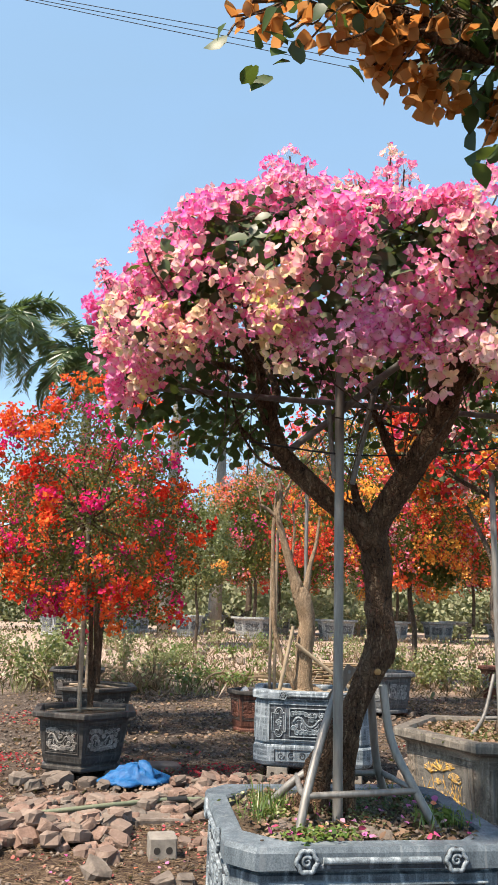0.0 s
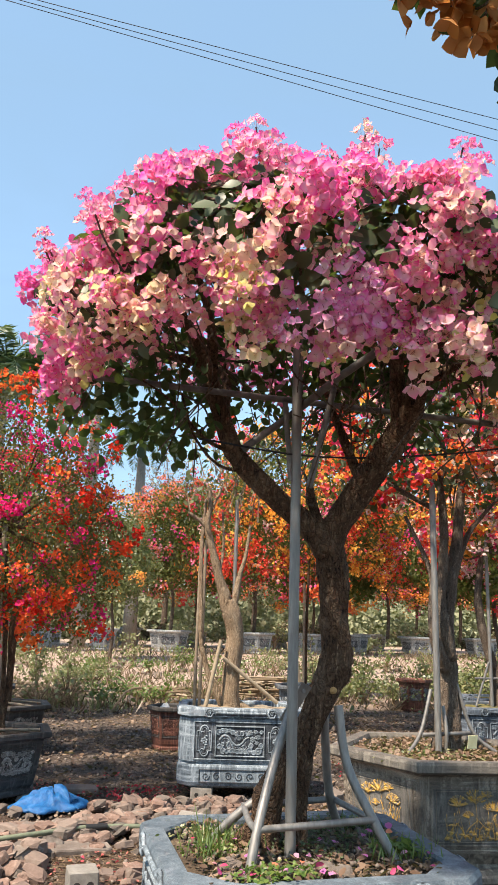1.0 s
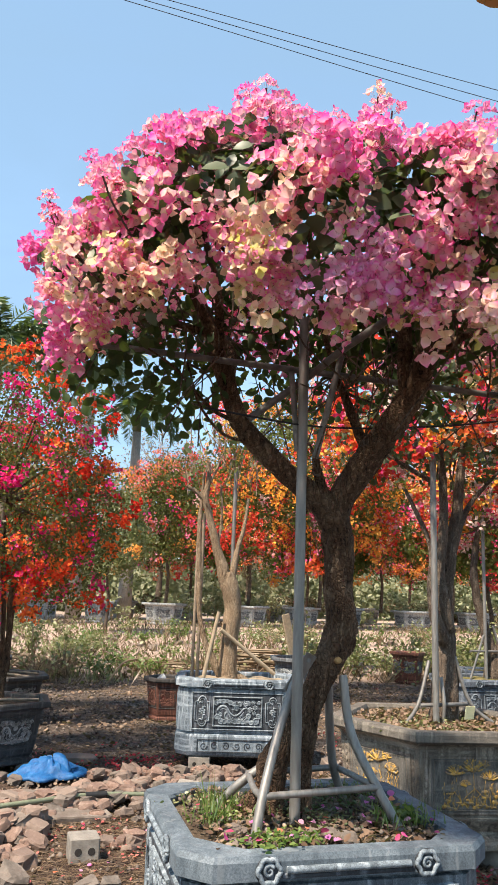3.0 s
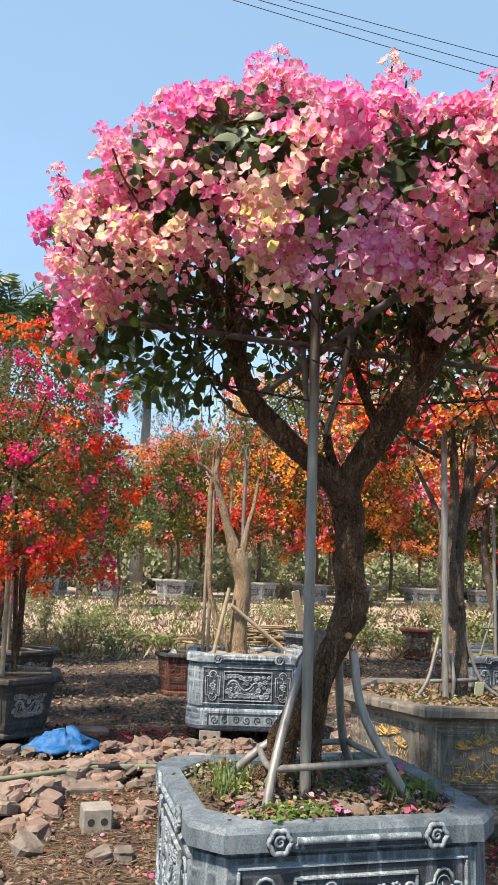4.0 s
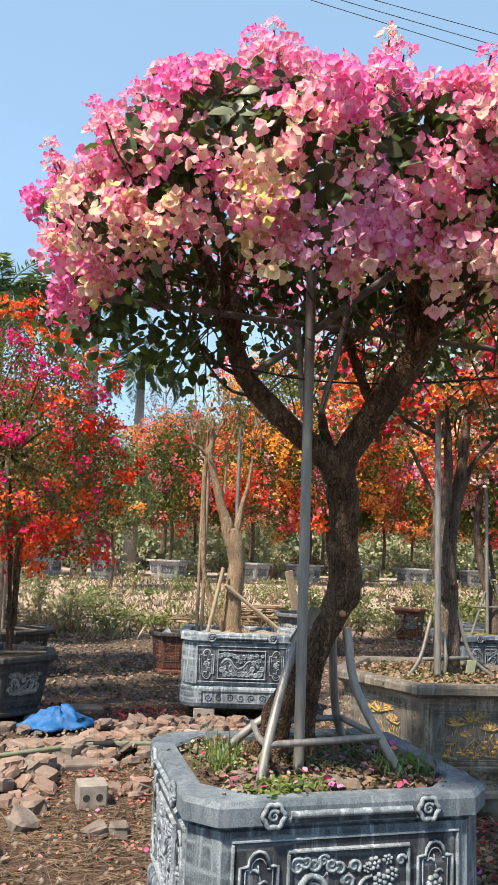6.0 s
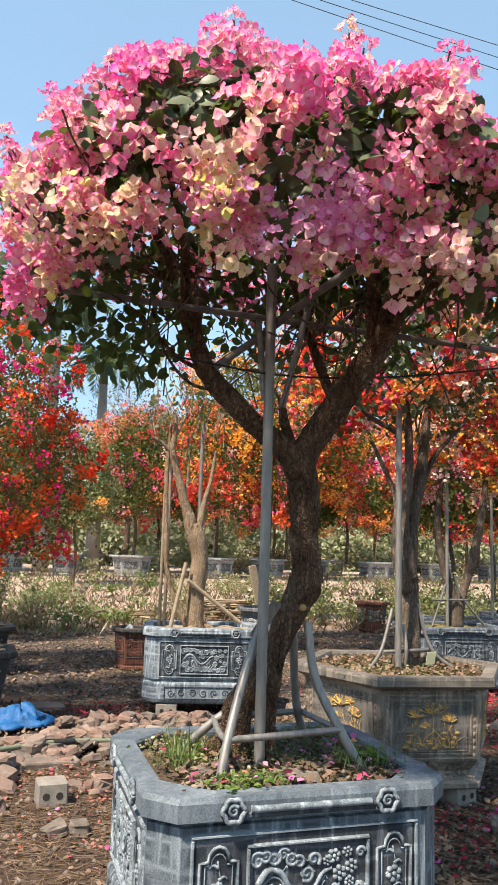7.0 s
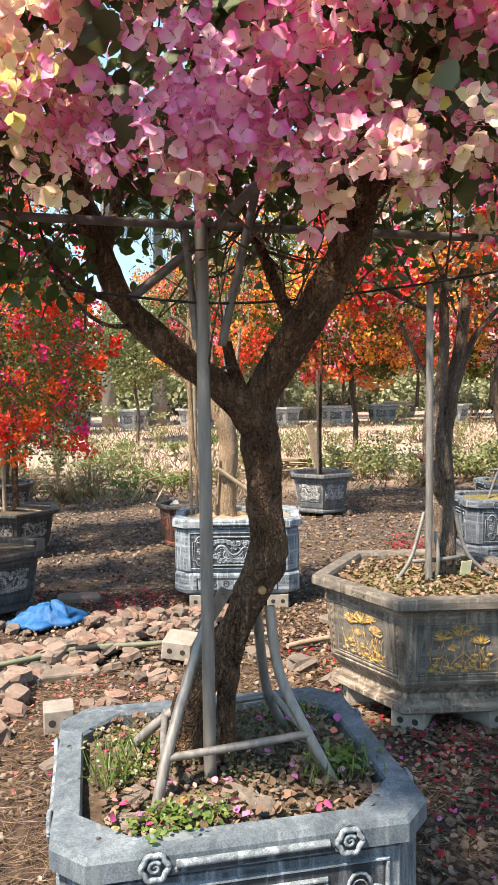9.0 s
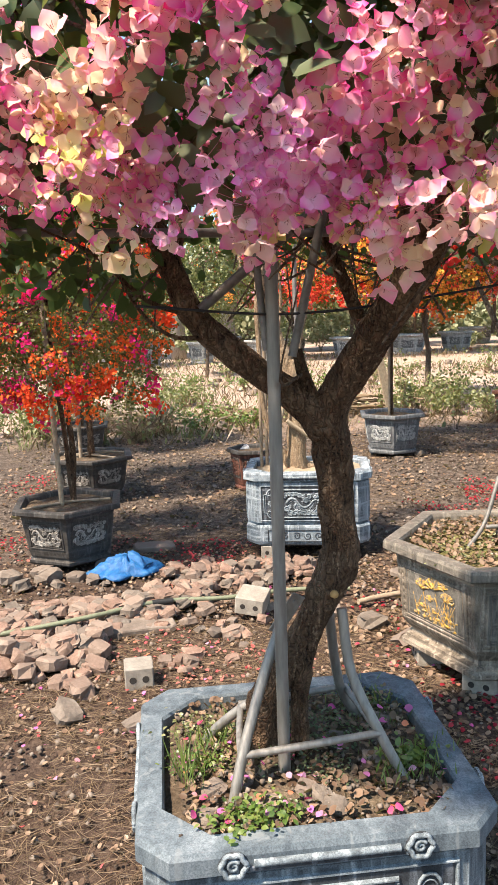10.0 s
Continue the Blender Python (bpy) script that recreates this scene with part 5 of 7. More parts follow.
for i in near:
    head(int(i) % 7, pts[i], RM[i], scale[i])
for (p, k) in SPRIGS:
    head(int(abs(p[0]) * 100) % 7, p, aim(np.array([(p[0] * 0.3, -0.4, 1.0)]), np.array([p[0] * 9]))[0], k / 0.105)
sets, hues = [], []
for j in range(7):
    s = rest[j::7]
    sets.append(strewn(tpls[j][:3], RM[s], scale[s], pts[s]))
    hues.append(np.repeat(g.random(len(s)), len(tpls[j][0])) + np.tile(tpls[j][3], len(s)))
leaf_obj("blossom", *join_templates(sets), PINK, main_tree, "dense pink, salmon and cream bracts", "stuff", np.concatenate(hues))
# leaves in the gaps between the heads, in the paler tone painted as sunlit
hp = np.repeat(holes, 4, axis=0)
hd = np.repeat(hdir, 4, axis=0)
hp = hp + g.normal(scale=0.045, size=hp.shape) - hd * 0.05
D = unit(len(hp), g) * 0.8 + hd * 0.6 + np.array((0, -0.3, 0.25))
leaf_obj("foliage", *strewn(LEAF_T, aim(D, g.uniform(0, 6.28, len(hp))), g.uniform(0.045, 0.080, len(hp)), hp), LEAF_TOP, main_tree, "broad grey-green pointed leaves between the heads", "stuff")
# leaves through the crown and hanging under it
n = 4000
d = unit(n, g)
d[:, 2] = np.where(d[:, 2] < -0.12, -d[:, 2], d[:, 2])
P = cushion(d, 1.0)
P = CROWN_C + (P - CROWN_C) * (0.66 + 0.36 * g.random(n) ** 0.6)[:, None]
D = d * 0.4 + unit(n, g) * 0.8 + np.array((0, -0.25, 0.3))
setA = strewn(LEAF_T, aim(D, g.uniform(0, 6.28, n)), g.uniform(0.036, 0.075, n), P)
n = 320
a, r = g.uniform(0, 6.283, n), np.sqrt(g.uniform(0.15, 1, n))
P = np.stack([CROWN_C[0] + np.cos(a) * r * 1.0, CROWN_C[1] + 0.1 + np.abs(np.sin(a)) * r * 0.80, 2.46 - 0.22 * g.random(n) ** 1.6 * (r ** 2)], 1)
D = unit(n, g) * 0.7 + np.array((0, -0.3, -0.1))
setB = strewn(LEAF_T, aim(D, g.uniform(0, 6.28, n)), g.uniform(0.036, 0.066, n), P)
n = 230
t0 = g.random(n)
P = np.stack([-1.0 + 0.62 * t0 + g.normal(scale=0.05, size=n), 0.65 + g.normal(scale=0.22, size=n), 2.46 - 0.20 * g.random(n) - 0.08 * t0], 1)
setC = strewn(LEAF_T, aim(unit(n, g) + np.array((0, -.6, -.2)), g.uniform(0, 6.28, n)), g.uniform(0.038, 0.068, n), P)
# inner and hanging leaves take the dark tone that carries the crown's shade
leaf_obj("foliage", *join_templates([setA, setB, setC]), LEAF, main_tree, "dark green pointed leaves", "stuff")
# thin twigs inside the crown
tw = Geo()
tips = cushion(unit(150, g), 0.92)
ends = [np.array(L[-1][:3]) for L in BOUGHS] + [np.array(L[-2][:3]) for L in BOUGHS if len(L) > 3]
for p in tips:
    o = min(ends, key=lambda e: np.linalg.norm(e - p) + g.uniform(0, 0.25))
    mid = o * 0.5 + p * 0.5 + g.normal(scale=0.06, size=3)
    c = curve([tuple(o), tuple(mid), tuple(p)], 4)
    tw.tube(c, [0.006 - 0.0008 * k * 0.6 for k in range(len(c))], 4)
for i in range(26):
    x, y = g.uniform(-0.8, 0.8), g.uniform(-0.1, 0.8)
    tw.tube(curve([(x, y, 2.62), (x + g.uniform(-.1, .1), y, 2.4), (x + g.uniform(-.2, .2), y + g.uniform(-.1, .1), 2.05 + g.uniform(0, .2))], 4), 0.0035, 4)
for p, _ in SPRIGS:
    tw.tube(curve([(p[0] * 0.72, p[1] * 0.6 + 0.1, p[2] - 0.26), (p[0] * 0.94, p[1] * 0.94 + 0.02, p[2] - 0.09), p], 4), 0.003, 4)
tagged(tw.obj("twig_mass", BARK_GREY, main_tree), kind="stuff")

# steel support in the main planter
stand = empty("support_stand", pose(0, 0, 0), "galvanised steel tube stand propping the pink tree", "tree support")


def pipe(pts, r, mat, parent, name, steps=5, label=""):
    k = Geo()
    c = curve(pts, steps) if len(pts) > 2 else pts
    k.tube(c, r, 12)
    return k.obj(name, mat, parent, label, True, 50)


pipe([(-0.072, 0.352, 0.70), (-0.072, 0.356, 2.58)], 0.0192, STEEL, stand, "pole")
pipe([(-0.245, 0.245, 0.72), (-0.205, 0.29, 0.86), (-0.13, 0.37, 1.05), (-0.055, 0.42, 1.22)], 0.0165, STEEL, stand, "leg")
pipe([(0.295, 0.275, 0.72), (0.225, 0.33, 0.86), (0.155, 0.40, 1.03), (0.135, 0.44, 1.23)], 0.0165, STEEL, stand, "leg")
pipe([(-0.31, 0.60, 0.73), (-0.22, 0.56, 0.83), (-0.12, 0.53, 0.91)], 0.0165, STEEL, stand, "leg")
pipe([(0.24, 0.66, 0.72), (0.16, 0.60, 0.90), (0.11, 0.53, 1.22)], 0.0165, STEEL, stand, "leg")
pipe([(-0.212, 0.285, 0.853), (0.228, 0.325, 0.862)], 0.012, STEEL, stand, "crossbar")
pipe([(-0.212, 0.285, 0.853), (-0.205, 0.40, 0.85), (-0.185, 0.56, 0.865)], 0.0115, STEEL, stand, "crossbar")
pipe([(0.222, 0.33, 0.862), (0.185, 0.62, 0.87)], 0.0115, STEEL, stand, "crossbar")
pipe([(-0.19, 0.57, 0.865), (0.185, 0.62, 0.87)], 0.0115, STEEL, stand, "crossbar")
pl = Geo()
pl.box((0, 0, 0), (0.042, 0.006, 0.16), pose(-0.045, 0.405, 1.24, 18, 28, 0), 0.002)
pl.obj("bracket", STEEL, stand, "flat bolted steel bracket")
bt = Geo()
bt.tube([(-0.02, 0.39, 1.285), (-0.02, 0.378, 1.285)], 0.008, 8)
bt.obj("bolt", STEEL, stand)
pipe([(-0.86, 0.41, 2.395), (-0.06, 0.385, 2.375), (1.02, 0.38, 2.36)], 0.0125, RUSTY, stand, "canopy_bar", 6, "weathered grey horizontal tube")
pipe([(-0.27, 0.42, 2.17), (-0.056, 0.40, 2.342), (0.0265, 0.15, 2.414), (0.153, -0.10, 2.495), (0.26, -0.32, 2.56)], 0.0145, RUSTY, stand, "canopy_bar", 3, "weathered grey sloping tube")
pipe([(0.095, 0.35, 2.50), (-0.017, 0.36, 2.03)], 0.0125, RUSTY, stand, "strut")
pipe([(-0.116, 0.37, 2.36), (-0.091, 0.36, 2.05)], 0.0105, RUSTY, stand, "strut")
ty = Geo()
ty.tube(curve([(-0.45, 0.37, 2.185), (0.0, 0.35, 2.15), (0.5, 0.36, 2.20), (1.0, 0.30, 2.28)], 5), 0.004, 5)
ty.obj("wire", CABLE, stand)


# ---------- other trees ----------
def potted_tree(m, label, trunks, crown, mat, flowers, leaves, seed, bark=BARK_GREY, size=0.05, stake=None, spread=0.085, **kw):
    """A trained tree: trunks are lists of (x, y, z, radius); crown is (centre, radii)."""
    top = empty("bougainvillea_tree", m, label, "tree", "potted trees")
    for i, L in enumerate(trunks):
        k = Geo()
        limb(k, L, 10, 0.18, 5, seed + i)
        k.obj("trunk" if i == 0 else "limb", bark, top, smooth=True)
    c, r = crown
    g = np.random.default_rng(seed)
    tw = Geo()
    o = trunks[0][-1][:3]
    for p in unit(26, g):
        q = np.array(c) + p * np.array(r) * 0.85
        tw.tube(curve([o, tuple(np.array(o) * .4 + q * .6 + g.normal(scale=.06, size=3)), tuple(q)], 3), [0.014 - 0.0016 * j for j in range(7)], 4)
    tagged(tw.obj("branchwork", bark, top), kind="stuff")
    flower_crown(top, c, r, mat, flowers, leaves, seed, size=size, spread=spread, **kw)
    return top


def stake(m, h, r, label="grey steel stake beside the tree", mat=STEEL):
    s = empty("support_stake", m, label, "tree support", "tree stakes")
    k = Geo()
    k.tube([(0, 0, 0), (0, 0, h)], r, 8)
    k.obj("pole", mat, s, smooth=True, angle=50)
    return s


# left row
potted_tree(pose(-1.28, 4.95, 0.5), "orange and crimson flowering tree in a charcoal pot", [[(0.05, 0, 0, .03), (0.02, .03, .4, .022), (0.0, .0, .8, .021), (-.05, 0, 1.3, .026), (-.1, .05, 1.8, .02)], [(0.03, .05, 0, .03), (0.06, .06, .5, .026), (.05, .0, 1.0, .022), (.15, .0, 1.6, .015)]],
            ((-0.07, 0, 1.93), (1.12, 1.02, 1.22)), ORANGE, 860, 22000, 101, BARK, low=-0.85, size=0.029, spread=0.052, fine=True, droop=0.16, clump=0.055, leafsize=(0.022, 0.048), leafmat=LEAF_OLIVE)
ps = stake(pose(-1.33, 4.90, 0.46, 0, -1.5, 0), 1.9, 0.022, "grey wooden stake with crosspieces in the charcoal pot", WOOD)
pipe([(-.36, -.10, .085), (.02, .0, .10)], 0.012, WOOD, ps, "crosspiece")
pipe([(.0, .02, .10), (.42, .06, .085)], 0.012, WOOD, ps, "crosspiece")
potted_tree(pose(-1.30, 7.45, 0.46), "orange and crimson flowering tree behind the first", [[(0.0, 0, 0, .045), (0.0, .03, .6, .036), (0.02, .0, 1.1, .03), (-.05, 0, 1.7, .02)]],
            ((-0.05, 0, 2.0), (1.0, 0.95, 1.05)), ORANGE, 650, 6500, 107, BARK, size=0.036, spread=0.055, low=-0.8, droop=0.14)
ps = stake(pose(-1.42, 7.40, 0.42), 1.7, 0.024, "grey wooden stake with crosspieces in the pot", WOOD)
pipe([(-.25, -.16, .08), (.14, .12, .12), (.50, .20, .09)], 0.013, WOOD, ps, "crosspiece")
pipe([(-.22, .22, .09), (.06, .06, .11), (.42, -.14, .085)], 0.013, WOOD, ps, "crosspiece")
potted_tree(pose(-1.75, 10.55, 0.44), "crimson and orange flowering tree at the end of the row", [[(0.0, 0, 0, .05), (0.05, .03, .6, .04), (0.0, .0, 1.1, .03), (-.05, 0, 1.7, .02)]],
            ((-0.1, 0, 2.1), (1.15, 1.0, 1.15)), ORANGE, 650, 5200, 113, BARK, size=0.045, spread=0.065, low=-0.75, droop=0.10)
stake(pose(-1.62, 10.5, 0.40, 0, 3, 0), 1.6, 0.024, "grey wooden stake in the pot", WOOD)
# gold planter tree
potted_tree(pose(1.68, 2.52, 0.70), "thick-trunked tree with red, orange and white flowers in the gold planter",
            [[(0.02, 0, -.02, .12), (0.03, .0, .12, .10), (0.05, .02, .35, .085), (0.06, .04, .62, .075), (0.05, .03, .85, .065), (0.10, .03, 1.1, .05), (.18, .05, 1.45, .04), (.24, .08, 1.8, .03), (.3, .1, 2.1, .015)],
             [(0.05, -.03, .62, .05), (0.0, -.06, .80, .048), (-.02, -.04, 1.0, .04), (.04, .0, 1.3, .034), (.06, .02, 1.6, .03), (.02, .0, 1.95, .015)],
             [(0.02, -.04, .55, .045), (-.06, -.06, .72, .04), (-.08, -.04, .9, .03), (-.06, 0, 1.2, .02), (-.2, .1, 1.6, .012)],
             [(.12, .03, 1.15, .03), (.3, .1, 1.5, .02), (.6, .15, 1.8, .01)], [(-.02, 0, 1.65, .02), (-.25, .0, 1.75, .016), (-.5, .05, 1.9, .008)]],
            ((0.35, 0.12, 2.12), (1.05, 0.85, 0.68)), MIXED, 480, 4600, 121, BARK_GREY, size=0.034, spread=0.060, low=-0.6, fine=True, clump=0.09, leafmat=LEAF_TOP)
gs = stake(pose(1.56, 2.36, 0.70), 1.9, 0.022)
for P in ([(.05, .02, .0), (0.06, .0, .16), (.06, .04, .33)], [(0.46, 0.0, .02), (.30, .08, .16), (.22, .14, .46)], [(-.20, .04, .03), (-.06, .12, .16), (.06, .2, .42)], [(-.08, .06, .15), (.12, .03, .16), (.30, .12, .15)]):
    pipe(P, 0.013, RUSTY if P[0][0] != .05 else STEEL, gs, "brace")
cd = Geo()
cd.box((0, 0, 0), (0.075, 0.003, 0.085), pose(0.215, -0.05, 0.12, 12, 0, 8), 0.002)
cd.obj("card", CARD, gs, "small pale yellow card tag")
# bare tree in the second stone planter
bare = empty("bare_tree", pose(0.88, 4.93, 0.74), "pruned bare tree with pale tan trunk in the carved planter", "tree")
BARE = [[(-0.10, 0, -.03, .115), (-0.10, .0, .06, .095), (-.097, .0, .26, .086), (-.075, 0, .50, .088), (-.07, 0, .66, .084), (-.085, 0, .79, .086), (-.12, 0, .90, .085), (-.15, .0, .99, .062)],
        [(-.09, -.01, .84, .06), (-.165, -.01, .93, .062), (-.186, 0, 1.05, .056), (-.246, 0, 1.21, .046), (-.32, 0, 1.47, .037), (-.383, 0, 1.69, .032), (-.36, 0, 1.88, .024), (-.37, 0, 2.06, .018)],
        [(-.37, 0, 1.66, .024), (-.47, 0, 1.75, .02), (-.575, 0, 1.81, .017)],
        [(-.10, 0, .90, .04), (-.04, .01, 1.22, .025), (.005, .0, 1.38, .02), (.033, 0, 1.55, .016), (.05, 0, 1.72, .012)],
        [(-.15, 0, .02, .05), (-.244, .0, .18, .036), (-.33, .0, .36, .026), (-.394, 0, .62, .024), (-.407, 0, .94, .023), (-.428, 0, 1.47, .020), (-.40, .02, 1.95, .013)],
        [(-.345, 0, 1.85, .015), (-.28, 0, 2.0, .012), (-.2, .05, 2.2, .008)], [(-.25, 0, 1.22, .018), (-.2, .05, 1.5, .014), (-.22, .06, 1.85, .009)],
        [(-.05, 0, .05, .05), (.06, -.02, .0, .036), (.14, -.03, -.03, .02)]]
for i, L in enumerate(BARE):
    k = Geo()
    limb(k, L, 10, 0.18, 5, 140 + i)
    k.obj("trunk" if i == 0 else "limb", BARK_PALE, bare, smooth=True)
tf = Geo()
g = np.random.default_rng(5)
for i in range(60):
    x, z = g.uniform(-.6, .15), g.uniform(1.7, 2.35)
    a = g.uniform(-1, 1)
    tf.tube([(x, g.uniform(-.1, .1), z), (x + .12 * a, g.uniform(-.15, .15), z + .2), (x + .18 * a, 0, z + .36)], [.006, .004, .002], 4)
tagged(tf.obj("twig_mass", BARK_PALE, bare), kind="stuff")
n = 90
P = np.stack([g.uniform(-.6, .2, n), g.uniform(-.15, .15, n), g.uniform(1.9, 2.6, n)], 1)
leaf_obj("leaves", *strewn(LEAF_T, aim(unit(n, g), g.uniform(0, 6, n)), g.uniform(.05, .08, n), P), LEAF_PALE, bare, "a few young leaves", "stuff")
st2 = stake(pose(0.80, 4.96, 0.74), 2.0, 0.02)
for P in ([(-.28, -.18, .02), (-.14, -.12, .62)], [(-.12, -.14, .46), (.42, -.12, .06)]):
    pipe(P, 0.019, BAMBOO, st2, "prop", label="pale wooden prop")
for dx in (-.07, -.02):
    st = stake(pose(0.56 + dx, 5.16, 0.72), 1.6, 0.016, "thin dark stake behind the bare tree", WOOD)
# slender tree in the slate pot
potted_tree(pose(2.95, 9.12, 0.58), "orange-red flowering tree on a thin staked stem", [[(0, 0, 0, .03), (0.0, .02, .5, .026), (0.01, .0, 1.2, .022), (0.05, 0, 2.4, .016)]], ((0.10, 0, 2.75), (1.70, 1.3, 1.55)), MIXED, 1000, 15000, 151, BARK, low=-0.75, size=0.042, spread=0.07, clump=0.11)
stake(pose(2.90, 9.08, 0.56), 1.6, 0.02, "dark stake beside the thin stem", WOOD)
# right-hand planters
potted_tree(pose(4.1, 5.7, 0.68), "leaning multi-stemmed tree with red, white and orange flowers",
            [[(0.0, 0, 0, .12), (.0, .0, .18, .10), (-.06, 0, .45, .06), (-.16, 0, .8, .05), (-.22, 0, 1.2, .045), (-.15, 0, 1.7, .03)], [(.04, 0, .15, .08), (.14, 0, .45, .055), (.30, 0, .95, .05), (.42, 0, 1.45, .045), (.5, .05, 1.9, .03)]],
            ((0.55, 0.2, 2.35), (1.35, 1.1, 0.95)), MIXED, 640, 5200, 161, BARK_GREY, size=0.040, spread=0.07, low=-0.75, droop=0.12, fine=True, clump=0.12)
s3 = stake(pose(3.95, 5.6, 0.68), 1.9, 0.02)
for P in ([(-.2, 0, .02), (-.02, 0, .5)], [(.5, 0, .02), (.2, 0, .35), (.1, 0, .6)], [(-.2, 0, .32), (.25, 0, .32)]):
    pipe(P, 0.013, RUSTY, s3, "brace")
potted_tree(pose(6.35, 7.5, 0.66), "curving thick tree with crimson and orange flowers",
            [[(-.25, 0, 0, .13), (-.15, 0, .2, .11), (.0, 0, .45, .09), (.18, 0, .75, .085), (.25, 0, 1.05, .07), (.2, 0, 1.45, .055), (.15, 0, 1.9, .04)], [(.22, 0, 1.1, .05), (.45, 0, 1.5, .04), (.8, 0, 1.75, .03), (1.2, 0, 2.0, .02)], [(.2, 0, 1.25, .04), (-.2, 0, 1.6, .035), (-.6, 0, 1.85, .02)]],
            ((0.2, 0.2, 2.65), (1.6, 1.3, 0.95)), CRIMSON, 700, 5600, 171, BARK_GREY, size=0.042, spread=0.07, low=-0.55, clump=0.13)
stake(pose(5.75, 7.3, 0.6), 2.3, 0.02)
potted_tree(pose(0.85, 20.0, gz(0.85, 20.0)), "light green leafy tree beyond the weeds", [[(0, 0, 0, .05), (.05, 0, .8, .045), (-.03, 0, 1.6, .035), (0, 0, 2.6, .02)]], ((0, 0, 2.75), (1.15, 1.0, 1.55)), FAR_WARM, 30, 9000, 191, BARK_GREY, low=-0.9, leafmat=LEAF_PALE, lumps=0.4, leafsize=(0.06, 0.12))
# trees standing in the distant row
for i, (x, y, z, rx, rz, mat) in enumerate(((3.2, 24.3, 4.1, 2.2, 2.2, FAR_ROSE), (6.2, 24.5, 4.2, 2.2, 2.3, FAR_ROSE), (9.0, 24.8, 4.3, 2.2, 2.4, FAR_WARM), (11.8, 25.5, 4.3, 2.2, 2.4, FAR_WARM), (14.6, 25.0, 4.3, 2.3, 2.4, FAR_WARM), (17.6, 25.2, 4.3, 2.4, 2.4, FAR_ROSE), (5.0, 29.5, 4.6, 2.4, 2.6, FAR_WARM), (10.5, 30.5, 4.6, 2.6, 2.6, FAR_ROSE), (15.5, 30.5, 4.6, 2.6, 2.6, FAR_WARM), (20.5, 30.5, 4.6, 2.6, 2.6, FAR_WARM),
                                            (-3.4, 23.0, 4.0, 1.8, 1.7, FAR_WARM), (20.5, 26, 4.2, 2.4, 2.0, FAR_WARM), (5.2, 14.0, 3.1, 1.3, 1.1, FAR_WARM), (9.0, 13.5, 3.1, 1.7, 1.2, FAR_ROSE), (11.5, 15.5, 3.4, 1.9, 1.4, FAR_WARM))):
    b = gz(x, y) + (0.6 if y > 20 else 0.0)
    h = z - b
    potted_tree(pose(x, y, b), "distant flowering tree in orange, red and magenta", [[(0, 0, 0, .07), (.05, 0, h * .35, .055), (-.05, 0, h * .6, .05), (0, 0, h * .95, .03)]], ((0, 0, h), (rx, rx * 0.8, rz)), mat, 560, 17000, 200 + i * 3, BARK_GREY, size=0.075, spread=0.13, low=-0.8, lumps=0.42, bare=0.22, clump=0.20, leafsize=(0.07, 0.14))

# ---------- overhanging branch near the camera ----------
over = empty("overhanging_tree", pose(0, 0, 0), "branch with amber bracts and green leaves hanging overhead", "tree")
k = Geo()
limb(k, [(1.9, -2.3, -0.05, .11), (1.8, -2.25, 1.0, .09), (1.6, -2.1, 1.9, .07), (1.1, -1.8, 2.55, .045), (0.5, -1.55, 2.80, .028), (0.0, -1.45, 2.66, .018), (-0.25, -1.43, 2.58, .012), (-0.5, -1.45, 2.66, .007), (-0.72, -1.47, 2.60, .004)], 10, 0.15, 6, 7)
k.obj("trunk", BARK, over, smooth=True)
g = np.random.default_rng(15)
AM = []
for (x, y, z, r, nn) in ((-0.58, -1.42, 2.63, 0.09, 5), (-0.50, -1.42, 2.62, 0.08, 6), (-0.44, -1.40, 2.57, 0.06, 5), (-0.39, -1.41, 2.52, 0.05, 5), (-0.37, -1.42, 2.49, 0.04, 4),
                         (-0.45, -1.44, 2.66, 0.14, 8), (-0.2, -1.44, 2.68, 0.14, 6), (-0.7, -1.45, 2.60, 0.05, 3), (-0.30, -1.42, 2.50, 0.04, 2), (-0.21, -1.40, 2.50, 0.05, 6), (-0.20, -1.40, 2.46, 0.03, 3), (-0.40, -1.41, 2.60, 0.10, 8)):
    for i in range(int(nn * 3.4)):
        AM.append((x + g.normal(scale=r * .5), y + g.normal(scale=r * .4), z + g.normal(scale=r * .4)))
AM = np.array(AM)
D = unit(len(AM), g) + np.array((0, -.3, -.3))
leaf_obj("blossom", *strewn(floret(BR_WIDE, 0.8), aim(D, g.uniform(0, 6.28, len(AM))), g.uniform(.024, .034, len(AM)), AM), AMBER, over, "translucent amber bracts", "stuff")
LV = []
for (x, y, z, r, nn) in ((-0.30, -1.40, 2.60, 0.10, 40), (-0.15, -1.42, 2.55, 0.09, 40), (0.0, -1.42, 2.6, 0.12, 40), (-0.55, -1.44, 2.66, 0.12, 30), (-0.72, -1.45, 2.55, 0.05, 7), (-0.68, -1.46, 2.50, 0.04, 5), (-0.22, -1.40, 2.50, 0.05, 12),
                         (-0.45, -1.45, 2.72, 0.1, 30), (-0.2, -1.45, 2.7, 0.1, 30), (-0.27, -1.41, 2.36, 0.025, 5), (-0.12, -1.2, 2.47, 0.03, 3), (-0.26, -1.40, 2.70, 0.10, 60), (-0.30, -1.38, 2.66, 0.09, 40), (-0.15, -1.4, 2.64, 0.08, 40)):
    for i in range(nn):
        LV.append((x + g.normal(scale=r * .6), y + g.normal(scale=r * .5), z + g.normal(scale=r * .5)))
LV = np.array(LV)
